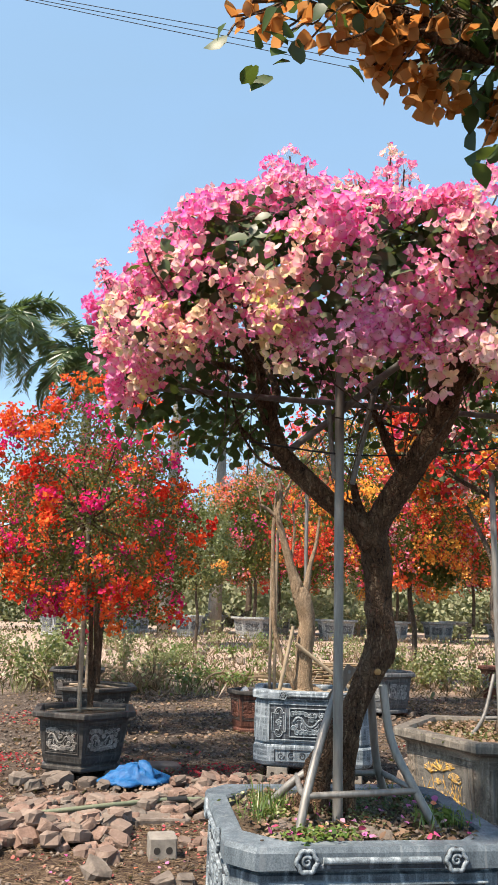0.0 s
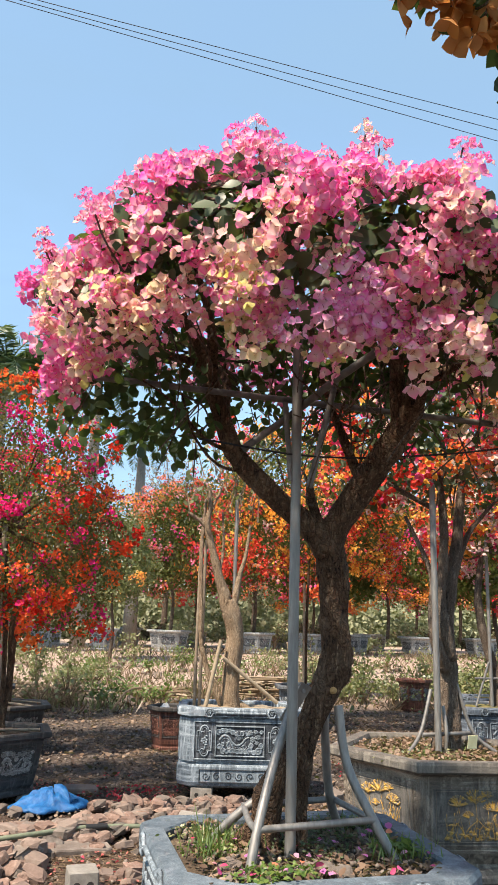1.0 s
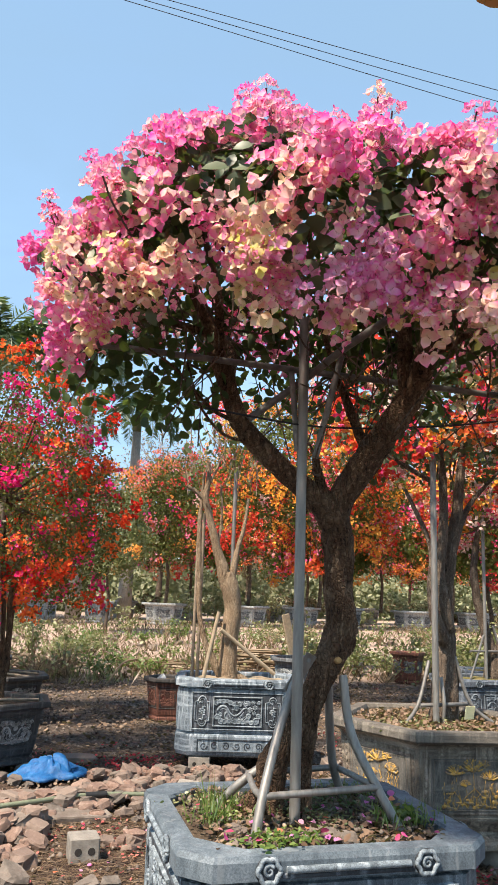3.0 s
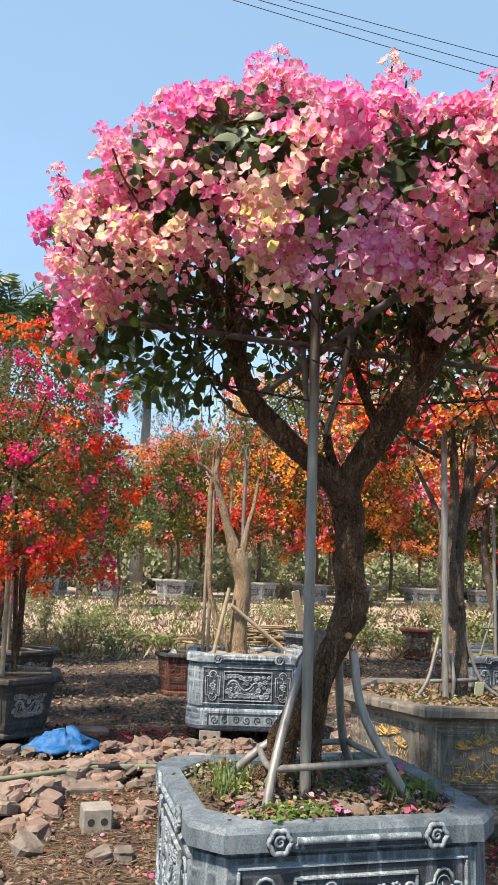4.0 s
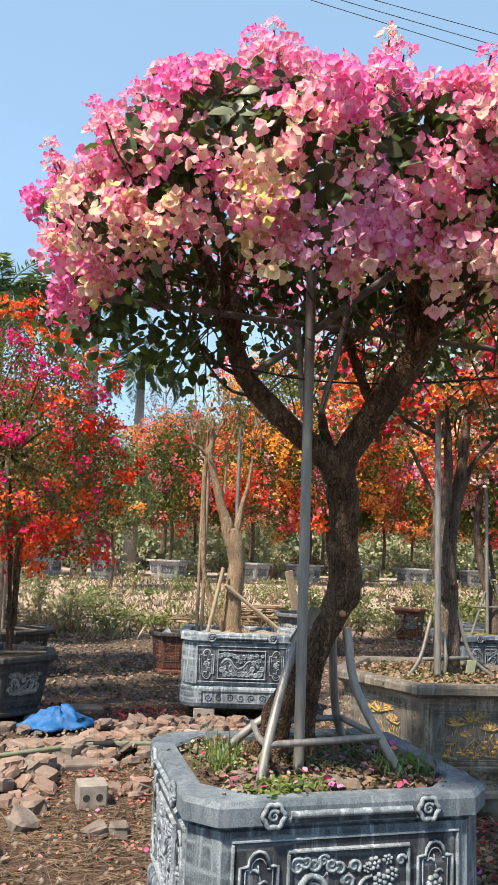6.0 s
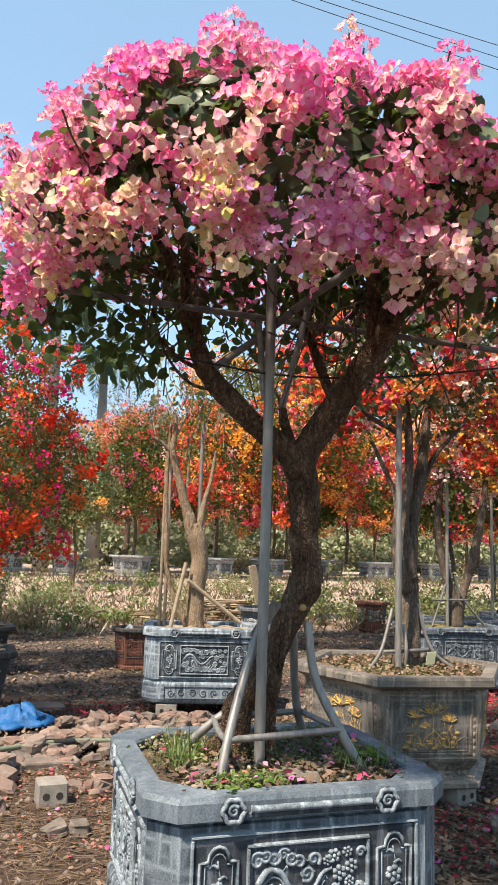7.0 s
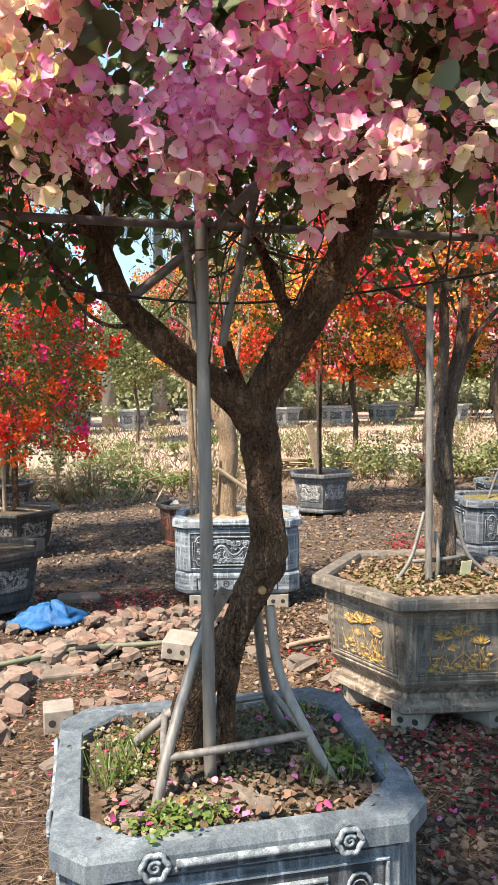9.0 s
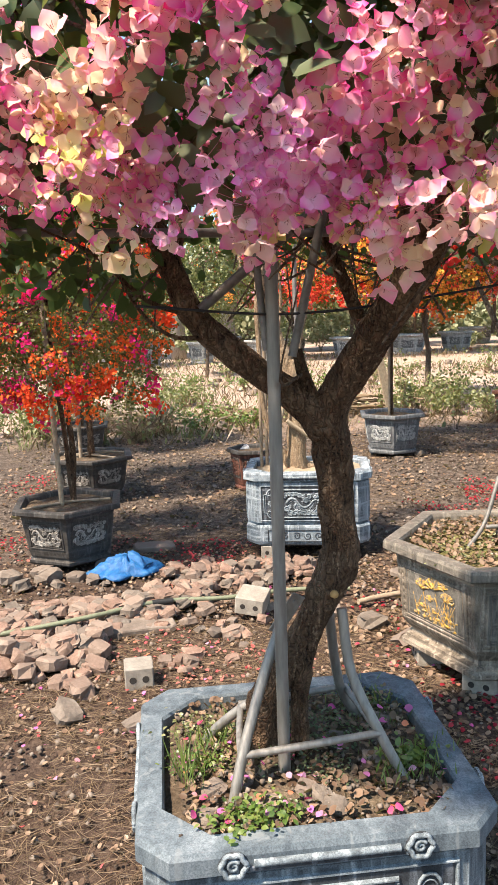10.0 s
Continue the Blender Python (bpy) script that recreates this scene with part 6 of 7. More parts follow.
leaf_obj("foliage", *strewn(LEAF_T, aim(unit(len(LV), g) + np.array((0, -.5, 0)), g.uniform(0, 6.28, len(LV))), g.uniform(.040, .068, len(LV)), LV), LEAF, over, "green leaves seen from below", "stuff")
tw = Geo()
for p in np.concatenate([AM[::3], LV[::6]]):
    x = float(np.clip(p[0] + 0.1, -0.7, 0.4))
    o = (x, -1.45, 2.66 - 0.05 * abs(x))
    tw.tube(curve([o, tuple((np.array(o) + p) / 2 + g.normal(scale=.02, size=3)), tuple(p)], 3), .0022, 4)
tagged(tw.obj("twig_mass", BARK, over), kind="stuff")

# ---------- palms ----------
def palm(x, y, h, crown_len, seed, label="tall royal palm with a smooth grey trunk", nf=17):
    top = empty("palm_tree", pose(x, y, gz(x, y)), label, "palm", "royal palms")
    k = Geo()
    k.tube([(0, 0, -.1), (0, 0, h * .2), (0.05, 0, h * .5), (0.05, 0, h * .8), (0.05, 0, h)], [.30, .26, .24, .20, .16], 14, 0.03)
    k.obj("trunk", PALM_BARK, top, smooth=True)
    s = Geo()
    s.tube([(0.05, 0, h), (0.05, 0, h + .6), (0.05, 0, h + 1.3)], [.17, .16, .08], 12)
    s.obj("crownshaft", PALM, top, smooth=True)
    g = np.random.default_rng(seed)
    for i in range(nf):
        az, el = i * 2.4 + g.uniform(-.2, .2), g.uniform(-.35, 1.1)
        L = crown_len * g.uniform(.85, 1.1)
        pts = []
        p, e = np.array((0.05, 0, h + 1.2)), el
        for j in range(11):
            pts.append(p.copy())
            p = p + L / 10 * np.array((math.cos(az) * math.cos(e), math.sin(az) * math.cos(e), math.sin(e)))
            e -= 0.17 + 0.02 * j
        stem = [tuple(q) for q in pts]
        sg = Geo()
        sg.tube(stem, [0.035 - 0.003 * j for j in range(11)], 5)
        fr = sg.obj("frond", PALM, top)
        Q, Dm, K = [], [], []
        for j in range(1, 80):
            f = j / 80 * 10
            a = int(f)
            q = pts[a] + (pts[min(a + 1, 10)] - pts[a]) * (f - a)
            along = pts[min(a + 1, 10)] - pts[a]
            along /= np.linalg.norm(along) + 1e-9
            sd = np.cross(along, (0, 0, 1.0))
            sd /= np.linalg.norm(sd) + 1e-9
            for w in (-1, 1):
                Q.append(q)
                Dm.append(sd * w + along * 0.7 + np.array((0, 0, -0.35 + g.normal(scale=.3))))
                K.append(0.62 * math.sin(math.pi * min(1, 0.12 + j / 90)) * crown_len / 3)
        Q, Dm, K = np.array(Q), np.array(Dm), np.array(K)
        strip = (QUAD[0][:, [0, 2, 1]] * np.array((0.20, 0.3, 1)), QUAD[1], QUAD[2])
        leaf_obj("leafage", *strewn(strip, aim(Dm, g.uniform(0, 6.28, len(Q))), K, Q), PALM, fr, kind="stuff")


palm(-6.7, 26.0, 10.3, 3.6, 1, nf=26)
palm(-3.25, 26.5, 9.0, 3.7, 2, nf=30)
palm(0.25, 27.5, 9.6, 3.2, 4)
palm(-9.5, 28.0, 11.0, 3.6, 5)
palm(2.2, 28.0, 7.4, 3.0, 6, "royal palm with drooping pale fronds", 13)

# ---------- wires ----------
for z0, z1 in ((14.38, 13.72), (14.30, 13.42), (14.24, 13.12)):
    rise = (z1 - z0) / 12.9
    P = [(x, 12.0, z0 + rise * (x + 4.6) + 0.00035 * (x - 2) ** 2) for x in (-40, -20, -4.6, 2, 8.3, 24, 40)]
    k = Geo()
    k.tube(curve(P, 8), 0.0085, 5)
    tagged(k.obj("overhead_wire", CABLE), "thin black overhead cable against the sky", "cable", "overhead wires")

# ---------- ground clutter ----------
g = np.random.default_rng(77)


def chunk_mesh(name, s, mat, seed, rough=0.25):
    """A broken lump: a bevelled block with knocked-off corners."""
    q = np.random.default_rng(seed)
    k = Geo()
    rings = []
    for f, z in ((.82, -.5), (1, -.32), (1, .28), (.78, .5)):
        b = 0.16
        ring = [(-.5 + b, -.5), (.5 - b, -.5), (.5, -.5 + b), (.5, .5 - b), (.5 - b, .5), (-.5 + b, .5), (-.5, .5 - b), (-.5, -.5 + b)]
        rings.append([((x * f + q.normal(scale=rough * .16)) * s[0], (y * f + q.normal(scale=rough * .16)) * s[1], (z + q.normal(scale=rough * .12)) * s[2]) for x, y in ring])
    k.loft(rings)
    me = bpy.data.meshes.new(name)
    me.from_pydata(k.v, [], k.f)
    me.materials.append(mat)
    return me


CH = [chunk_mesh("brick", (0.12 + .02 * (i % 3), 0.10 + 0.012 * (i % 4), 0.065 + .008 * (i % 3)), BRICK, 500 + i, 0.22 + .10 * (i % 3)) for i in range(9)]
SH = [chunk_mesh("stone", (0.13, 0.11, 0.07), RUBBLE, 540 + i, 0.45) for i in range(6)]
bits = ([], [])


def lump(kind, x, y, k, z=0.0, flat=True):
    if k < 0.52:
        bits[kind].append((int(g.integers(6)), pose(x, y, gz(x, y) + z + 0.028 * k, g.normal(scale=14), g.normal(scale=14), g.uniform(0, 360)) @ Matrix.Scale(k, 4)))
        return
    mesh, name, lab, cat = ((CH, "brick", "broken pinkish clay brick in a rubble heap", "brick"), (SH, "stone", "rough grey-brown stone on bare earth", "stone"))[kind]
    ob = new(name, mesh[int(g.integers(len(mesh)))])
    ob.matrix_basis = pose(x, y, gz(x, y) + z + 0.028 * k, g.normal(scale=14), g.normal(scale=14), g.uniform(0, 360)) @ Matrix.Scale(k, 4)
    tagged(ob, lab, cat, "rubble")


def heap(n, x0, y0, x1, y1, w, h, kmin=0.6, kmax=1.3):
    """Bricks heaped along a line."""
    for i in range(n):
        t, s = g.random(), g.normal(scale=.42)
        x, y = x0 + (x1 - x0) * t + (y1 - y0) * s * w * .2, y0 + (y1 - y0) * t + s * w
        lump(0 if g.random() < .78 else 1, x, y, g.uniform(kmin, kmax), max(0, h * (1 - abs(s) * 1.2)) * g.random())


heap(150, -0.45, 4.15, 0.75, 4.25, 0.38, 0.10, .3, 1.0)
heap(260, -1.7, 3.4, -0.1, 3.75, 0.50, 0.09, .25, 1.05)
heap(120, -1.9, 2.75, -0.85, 3.0, 0.40, 0.12, .35, 1.25)
heap(22, -0.5, 2.7, 0.3, 3.4, 0.4, 0.02, .4, .9)
for x, y, kk, q in ((-1.0, 2.15, 1.2, 1), (-0.62, 2.0, .9, 1), (-0.50, 2.0, .9, 1), (-1.55, 1.9, 1.2, 1), (0.95, 3.05, 1.3, 1), (1.1, 2.75, 1.2, 1), (0.72, 3.3, 1.2, 1), (-1.42, 4.45, 1.5, 1), (-1.2, 4.42, 1.1, 1), (-1.62, 4.30, 1.2, 1), (-1.05, 4.35, .9, 1), (-1.75, 4.5, 1.4, 1), (-0.98, 4.5, .8, 1), (-1.33, 4.3, .8, 1), (-1.0, 4.7, 1.0, 1), (-1.5, 4.6, 1.3, 1), (1.75, 1.5, 1.2, 1), (2.35, 2.05, 1.6, 1), (2.5, 2.4, 1.2, 1),
                  (-0.95, 2.42, 1.2, 0), (2.2, 1.3, 1.0, 1), (1.7, 4.6, 1.2, 1), (1.5, 5.6, 1.3, 1), (2.6, 3.1, 1.2, 1), (3.2, 3.6, 1.2, 1), (2.9, 8.62, 1.0, 1), (3.3, 8.9, 1.0, 1), (-1.6, 7.1, 1.0, 1), (-1.1, 7.15, 1.0, 1)):
    lump(q, x, y, kk)
for i in range(90):
    lump(1, g.uniform(-2.4, 5.5), g.uniform(1.0, 10.5), g.uniform(.2, .55), -0.01)
for i in range(60):
    lump(1, g.uniform(-3, 9), g.uniform(12, 22), g.uniform(.6, 2.0), -0.01)
def scattered(kind, name, mesh, mat, label):
    """The small fragments, joined."""
    k = Geo()
    for i, m in bits[kind]:
        me = mesh[i]
        k.add([m @ v.co for v in me.vertices], [tuple(p.vertices) for p in me.polygons])
    tagged(k.obj(name, mat), label, "rubble", kind="stuff")


scattered(0, "brick_rubble", CH, BRICK, "small pinkish fragments of broken brick")
scattered(1, "stone_rubble", SH, RUBBLE, "small grey-brown stones over the bare earth")
hollow_block(pose(-0.62, 2.5, 0.0, 0, 0, 4), (0.17, 0.17, 0.13), "small grey cement block with two holes on straw")
hollow_block(pose(0.17, 3.42, 0.05, 4, 6, -20), (0.21, 0.24, 0.12), "grey cement block lying on brick rubble")
# thin slabs on the ground
for x, y, sx, sy, a in ((-0.55, 5.15, .38, .2, 10), (-1.5, 3.28, .5, .22, 4), (-0.6, 3.3, .42, .2, 12), (1.55, 4.0, .35, .2, 30)):
    k = Geo()
    k.box((0, 0, .02), (sx, sy, .04), None, .03)
    ob = k.obj("slab", RUBBLE)
    ob.matrix_basis = pose(x, y, 0.005, 2, 3, a)
    tagged(ob, "thin broken grey slab lying on earth", "slab", "broken slabs")

# blue plastic sheet
k = Geo()
rings, n = [], 44
for r, z in ((1.05, 0.0), (.97, .03), (.86, .05), (.76, .07), (.66, .10), (.56, .14), (.46, .17), (.36, .19), (.24, .205), (.12, .21), (.03, .21)):
    ring = []
    for i in range(n):
        a = 6.283 * i / n
        w = Vector((math.cos(a) * 2.2, math.sin(a) * 2.2, z * 9))
        rr = r * (1 + .34 * noise.noise(w) + .22 * noise.noise(w * 2.9))
        ring.append((math.cos(a) * rr * .30 + (.02 if z < .1 else .05), math.sin(a) * rr * .20, z * .62 * (1 + .5 * noise.noise(w * 1.9)) + 0.016 + (.026 * noise.noise(w * 4.1) + .012 * noise.noise(w * 9.0) if z > 0 else 0)))
    rings.append(ring)
k.loft(rings)
bag = k.obj("plastic_sheet", BAG, smooth=True)
bag.matrix_basis = pose(-0.82, 4.52, 0, 0, 0, 6)
tagged(bag, "crumpled bright blue plastic sheet on bare ground", "plastic sheet")

# white rag
k = Geo()
rings, n = [], 18
for r, z in ((1.0, 0.0), (.92, .3), (.75, .6), (.5, .85), (.2, 1.0), (.03, 1.0)):
    ring = []
    for i in range(n):
        a = 6.283 * i / n
        w = Vector((math.cos(a) * 1.7, math.sin(a) * 1.7, z * 3))
        rr = r * (1 + .4 * noise.noise(w) + .25 * noise.noise(w * 3))
        ring.append((math.cos(a) * rr * .15, math.sin(a) * rr * .12, z * .15 * (1 + .6 * noise.noise(w * 2)) - 0.01))
    rings.append(ring)
k.loft(rings)
rag = k.obj("plastic_sack", WHITE, smooth=True)
rag.matrix_basis = pose(0.60, 7.64, 0.42) @ Matrix.Scale(0.55, 4)
tagged(rag, "crumpled white plastic sack lying in a dark bowl", "sack")

# hose
hose = empty("garden_hose", pose(0, 0, 0), "dull green hose lying across the rubble", "hose")
pipe([(-2.6, 3.05, .06), (-1.57, 3.22, .075), (-1.0, 3.34, .10), (-0.5, 3.58, .085), (0.0, 3.60, .07), (0.5, 3.72, .05), (0.95, 3.66, .05)], 0.017, HOSE, hose, "tube", 5)
pipe([(-0.55, 3.555, .087), (-0.40, 3.585, .084)], 0.023, BLACK, hose, "joint", label="black taped joint")
hose2 = empty("garden_hose", pose(0, 0, 0), "thin grey pipe along the bare ground", "hose")
pipe([(0.95, 3.40, .04), (1.25, 3.5, .04), (2.4, 3.75, .03), (3.6, 3.7, .03), (5.5, 3.9, .03)], 0.02, WOOD, hose2, "tube", 4)


# ---------- strewn litter ----------
def litter(name, tpl, n, area, sizes, mat, label, cat, lift=0.004, upright=0.15, mask=None):
    x0, x1, y0, y1 = area
    P = np.stack([g.uniform(x0, x1, n), g.uniform(y0, y1, n), np.zeros(n)], 1)
    if mask is not None:
        P = P[np.array([mask(p) for p in P])]
    edge = np.minimum(P[:, 0] - x0, x1 - P[:, 0])
    if y0 < 0.5:
        edge = np.minimum(edge, P[:, 1] - y0)
    P = P[edge > 0.9 * g.random(len(P)) ** 0.7]
    P[:, 2] = ground_z(P[:, 0], P[:, 1]) + lift + 0.012 * g.random(len(P))
    m = len(P)
    v, f, a = tpl
    D = np.array([(0, 0, 1.0)]) + g.normal(scale=upright, size=(m, 3))
    tagged(leaf_obj(name, *strewn((v - v.mean(0), f, a), aim(D, g.uniform(0, 6.28, m)), g.uniform(*sizes, m), P), mat), label, cat, kind="stuff")


def nz(p, s, o=0.0):
    return noise.noise(Vector((p[0] * s + o, p[1] * s, o)))


NEEDLE = quad_template(0.022, 0.10)
litter("straw", NEEDLE, 70000, (-3.6, 4.6, -1.4, 3.3), (.05, .18), STRAW, "thin dry straw over the near ground", "straw", .006, .12, lambda p: nz(p, .9) > -.25 or p[1] < 1.6)
litter("straw_sparse", NEEDLE, 22000, (-3.0, 6.0, 3.3, 11.0), (.06, .22), STRAW, "scattered dry straw on dark soil", "straw", .006, .15, lambda p: nz(p, .8, 3) > 0.0)
litter("dry_leaves", BR, 16000, (-3.6, 5.4, -1.4, 5.0), (.014, .036), LITTER, "dry brown fallen leaves", "leaf litter", .01, .35)
litter("dry_leaves_far", BR, 4500, (-3.0, 8.0, 5.0, 13.0), (.03, .07), LITTER, "dry brown fallen leaves", "leaf litter", .01, .35)
litter("fallen_petals", BR_WIDE, 900, (-3.0, 4.0, -0.9, 4.5), (.020, .034), PETAL, "fallen pink and orange bracts", "petals", .014, .35, lambda p: nz(p, .8, 5) > .05)
litter("red_petals", BR_WIDE, 12000, (-4.0, 9.0, 3.6, 11.0), (.022, .036), PETAL_RED, "drifts of fallen crimson bracts", "petals", .014, .35, lambda p: nz(p, .42, 8) > .32 or (p[0] > 2.3 and p[1] < 7.5 and nz(p, .9, 2) > -.05))
litter("petal_drift", BR_WIDE, 9000, (2.0, 7.5, 3.7, 6.8), (.022, .038), PETAL_RED, "bright drifts of fallen crimson bracts", "petals", .016, .4, lambda p: nz(p, .8, 13) > .02)
litter("petal_drift", BR_WIDE, 800, (-0.7, 0.5, 4.4, 5.3), (.02, .034), PETAL_RED, "fallen crimson bracts behind the blue sheet", "petals", .016, .4, lambda p: nz(p, 1.3, 14) > -.1)
litter("petal_drift", BR_WIDE, 1600, (-3.2, -1.5, 4.7, 5.8), (.022, .036), PETAL_RED, "fallen crimson bracts under the orange tree", "petals", .016, .4, lambda p: nz(p, 1.0, 15) > -.1)
litter("litter_by_planter", BR, 10000, (0.2, 4.6, -1.2, 4.4), (.02, .05), LITTER, "dense brown leaf litter beside the planters", "leaf litter", .01, .4)
litter("near_red_petals", BR_WIDE, 5200, (0.55, 4.2, -0.4, 3.6), (.018, .034), PETAL_RED, "fallen crimson bracts over dry soil", "petals", .014, .35, lambda p: nz(p, 1.1, 4) > -.05)
litter("near_pink_petals", BR_WIDE, 900, (0.55, 3.4, -0.4, 3.0), (.022, .036), PETAL, "fallen lilac and orange bracts beside the planter", "petals", .016, .35, lambda p: nz(p, 1.3, 7) > .0)
litter("rubble_petals", BR_WIDE, 2200, (-2.4, 0.9, 2.4, 5.6), (.018, .032), PETAL_RED, "fallen crimson bracts among the rubble", "petals", .016, .4, lambda p: nz(p, 1.0, 9) > .05)
litter("strewn_red_petals", BR_WIDE, 700, (-2.6, 1.2, -0.9, 2.8), (.016, .030), PETAL_RED, "single fallen crimson bracts on straw", "petals", .014, .35, lambda p: nz(p, 1.2, 17) > -.15)
litter("pebbles", chunk := (np.array([(-.5, 0, 0), (0, -.5, 0), (.5, 0, 0), (0, .5, 0), (0, 0, .45), (0, 0, -.3)]), np.array([(0, 1, 4), (1, 2, 4), (2, 3, 4), (3, 0, 4), (1, 0, 5), (2, 1, 5), (3, 2, 5), (0, 3, 5)]), np.zeros(6)), 15000, (-3.0, 6.0, 0.5, 11.5), (.01, .050), CLOD, "small pebbles and clods", "pebbles", .0, .2)

# litter in the main planter
n = 900
P = np.stack([g.uniform(-.40, .40, n), g.uniform(.08, .82, n), np.full(n, .735) + g.uniform(0, .03, n)], 1)
tagged(leaf_obj("planter_litter", *strewn((BR[0] - BR[0].mean(0), BR[1], BR[2]), aim(np.array([(0, 0, 1.0)]) + g.normal(scale=.5, size=(n, 3)), g.uniform(0, 6.28, n)), g.uniform(.016, .038, n), P), LITTER), "dry fallen leaves on the planter soil", "leaf litter", kind="stuff")
n = 64
P = np.stack([g.uniform(-.40, .42, n), .09 + .6 * g.random(n) ** 1.5, np.full(n, .765) + g.uniform(0, .012, n)], 1)
tagged(leaf_obj("planter_petals", *strewn((BR_WIDE[0] - BR_WIDE[0].mean(0), BR_WIDE[1], BR_WIDE[2]), aim(np.array([(0, 0, 1.0)]) + g.normal(scale=.35, size=(n, 3)), g.uniform(0, 6.28, n)), g.uniform(.018, .031, n), P), PETAL), "fallen pink bracts in the planter", "petals", kind="stuff")
for x, y, kk in ((-.02, .26, .42), (.02, .22, .42), (-.14, .20, .5), (.12, .50, .6), (.27, .50, .5), (.30, .60, .5), (-.30, .30, .35), (-.2, .33, .5), (.22, .38, .4), (.05, .17, .3), (-.33, .18, .3)):
    lump(1, x, y, max(kk, 0.53), 0.725)
n = 800
P = np.stack([g.uniform(-.41, .41, n), g.uniform(.07, .83, n), np.full(n, .738) + g.uniform(0, .02, n)], 1)
tagged(leaf_obj("planter_clods", *strewn(chunk, aim(unit(n, g), g.uniform(0, 6.28, n)), .008 + .02 * g.random(n) ** 3, P), CLOD), "brown clods and pebbles on the planter soil", "clods", kind="stuff")


def tuft(name, x, y, z, n, h, mat, label, spread=0.05, wide=0.06):
    P = np.stack([x + g.normal(scale=spread, size=n), y + g.normal(scale=spread, size=n), np.full(n, z)], 1)
    D = np.stack([g.normal(scale=.35, size=n), g.normal(scale=.35, size=n), np.ones(n)], 1)
    blade = quad_template(wide, .0)
    blade = (blade[0][:, [0, 2, 1]] * np.array((1, 1, 1)), blade[1], blade[2])
    tagged(leaf_obj(name, *strewn(blade, aim(D, g.uniform(0, 6.28, n)), h * g.uniform(.5, 1.15, n), P), mat), label, "grass", kind="stuff")


tuft("grass_tuft", -.37, .33, .74, 26, .20, GRASS, "tuft of green grass in the planter corner", .02, .028)
tuft("grass_tuft", -.27, .52, .74, 90, .10, GRASS, "low green grass in the planter", .06, .05)
tuft("grass_tuft", .33, .32, .74, 110, .07, GRASS, "low green weeds in the planter", .06, .09)
tuft("grass_tuft", .30, .70, .74, 60, .06, GRASS, "low green weeds in the planter", .06, .09)


def creeping(x, y, z, n, r, mat, label, k=(.012, .024)):
    P = np.stack([x + g.normal(scale=r, size=n), y + g.normal(scale=r * .7, size=n), z + g.uniform(0, .035, n)], 1)
    tagged(leaf_obj("weed", *strewn(LEAF_T, aim(np.array([(0, 0, 1.0)]) + g.normal(scale=.5, size=(n, 3)), g.uniform(0, 6.28, n)), g.uniform(*k, n), P), mat), label, "weed", kind="stuff")


creeping(-.22, .125, .75, 260, .06, GRASS, "small bright green creeping weed at the planter edge")
creeping(-.10, .15, .75, 60, .04, GRASS, "small bright green creeping weed at the planter edge")
creeping(.10, .55, .75, 420, .10, LEAF_TOP, "dark moss and weed round the trunk", (.008, .018))
creeping(.05, .32, .75, 120, .06, LEAF_TOP, "dark moss and weed round the trunk", (.008, .016))
creeping(-.30, .62, .75, 260, .07, LEAF_PALE, "yellow-green moss on the planter soil", (.008, .018))
creeping(-.05, .45, .75, 260, .09, LEAF_TOP, "dark moss on the planter soil", (.008, .016))
creeping(.25, .72, .75, 240, .07, LEAF_TOP, "dark moss on the planter soil", (.008, .016))
creeping(-.33, .42, .75, 200, .05, GRASS, "yellow-green moss at the planter edge", (.008, .018))
creeping(.33, .35, .75, 130, .05, GRASS, "green weed at the foot of the steel leg", (.014, .03))
# litter in the gold planter
n = 1700
a, r = g.uniform(0, 6.283, n), .56 * np.sqrt(g.random(n))
P = np.stack([1.606 + np.cos(a) * r, 2.435 + np.sin(a) * r, np.full(n, .735) + g.uniform(0, .03, n)], 1)
tagged(leaf_obj("planter_litter", *strewn((BR[0] - BR[0].mean(0), BR[1], BR[2]), aim(np.array([(0, 0, 1.0)]) + g.normal(scale=.5, size=(n, 3)), g.uniform(0, 6.28, n)), g.uniform(.02, .04, n), P), LITTER), "dry brown and yellow leaves in the gold planter", "leaf litter", kind="stuff")
creeping(1.45, 2.3, .745, 300, .22, LEAF_PALE, "sparse yellow-green weeds on the gold planter's soil")


# ---------- weeds and undergrowth ----------
def shrub(x, y, r, h, n, mat, label, k=(.05, .10), twigs=14):
    top = empty("shrub", pose(x, y, gz(x, y)), label, "shrub", "weeds and shrubs")
    tw = Geo()
    tips = []
    for i in range(twigs):
        a, s = g.uniform(0, 6.28), g.uniform(.3, 1)
        tip = (math.cos(a) * r * s, math.sin(a) * r * s, h * g.uniform(.5, 1.05) * (1.15 - .4 * s))
        tips.append(tip)
        tw.tube(curve([(g.normal(scale=.05), g.normal(scale=.05), 0), (tip[0] * .45, tip[1] * .45, tip[2] * .6), tip], 3), [.010, .009, .008, .006, .005, .004, .003], 4)
    tagged(tw.obj("stem_mass", TWIG, top), kind="stuff")
    if n:
        tips = np.array(tips)
        c = tips[g.integers(len(tips), size=n)] * g.uniform(.55, 1.05, (n, 1)) + g.normal(scale=.10, size=(n, 3)) * np.array((r, r, h * .6))
        c[:, 2] = np.abs(c[:, 2])
        leaf_obj("foliage", *strewn(LEAF_T, aim(unit(n, g) + np.array((0, -.2, .7)), g.uniform(0, 6.28, n)), g.uniform(*k, n), c), mat, top, kind="stuff")


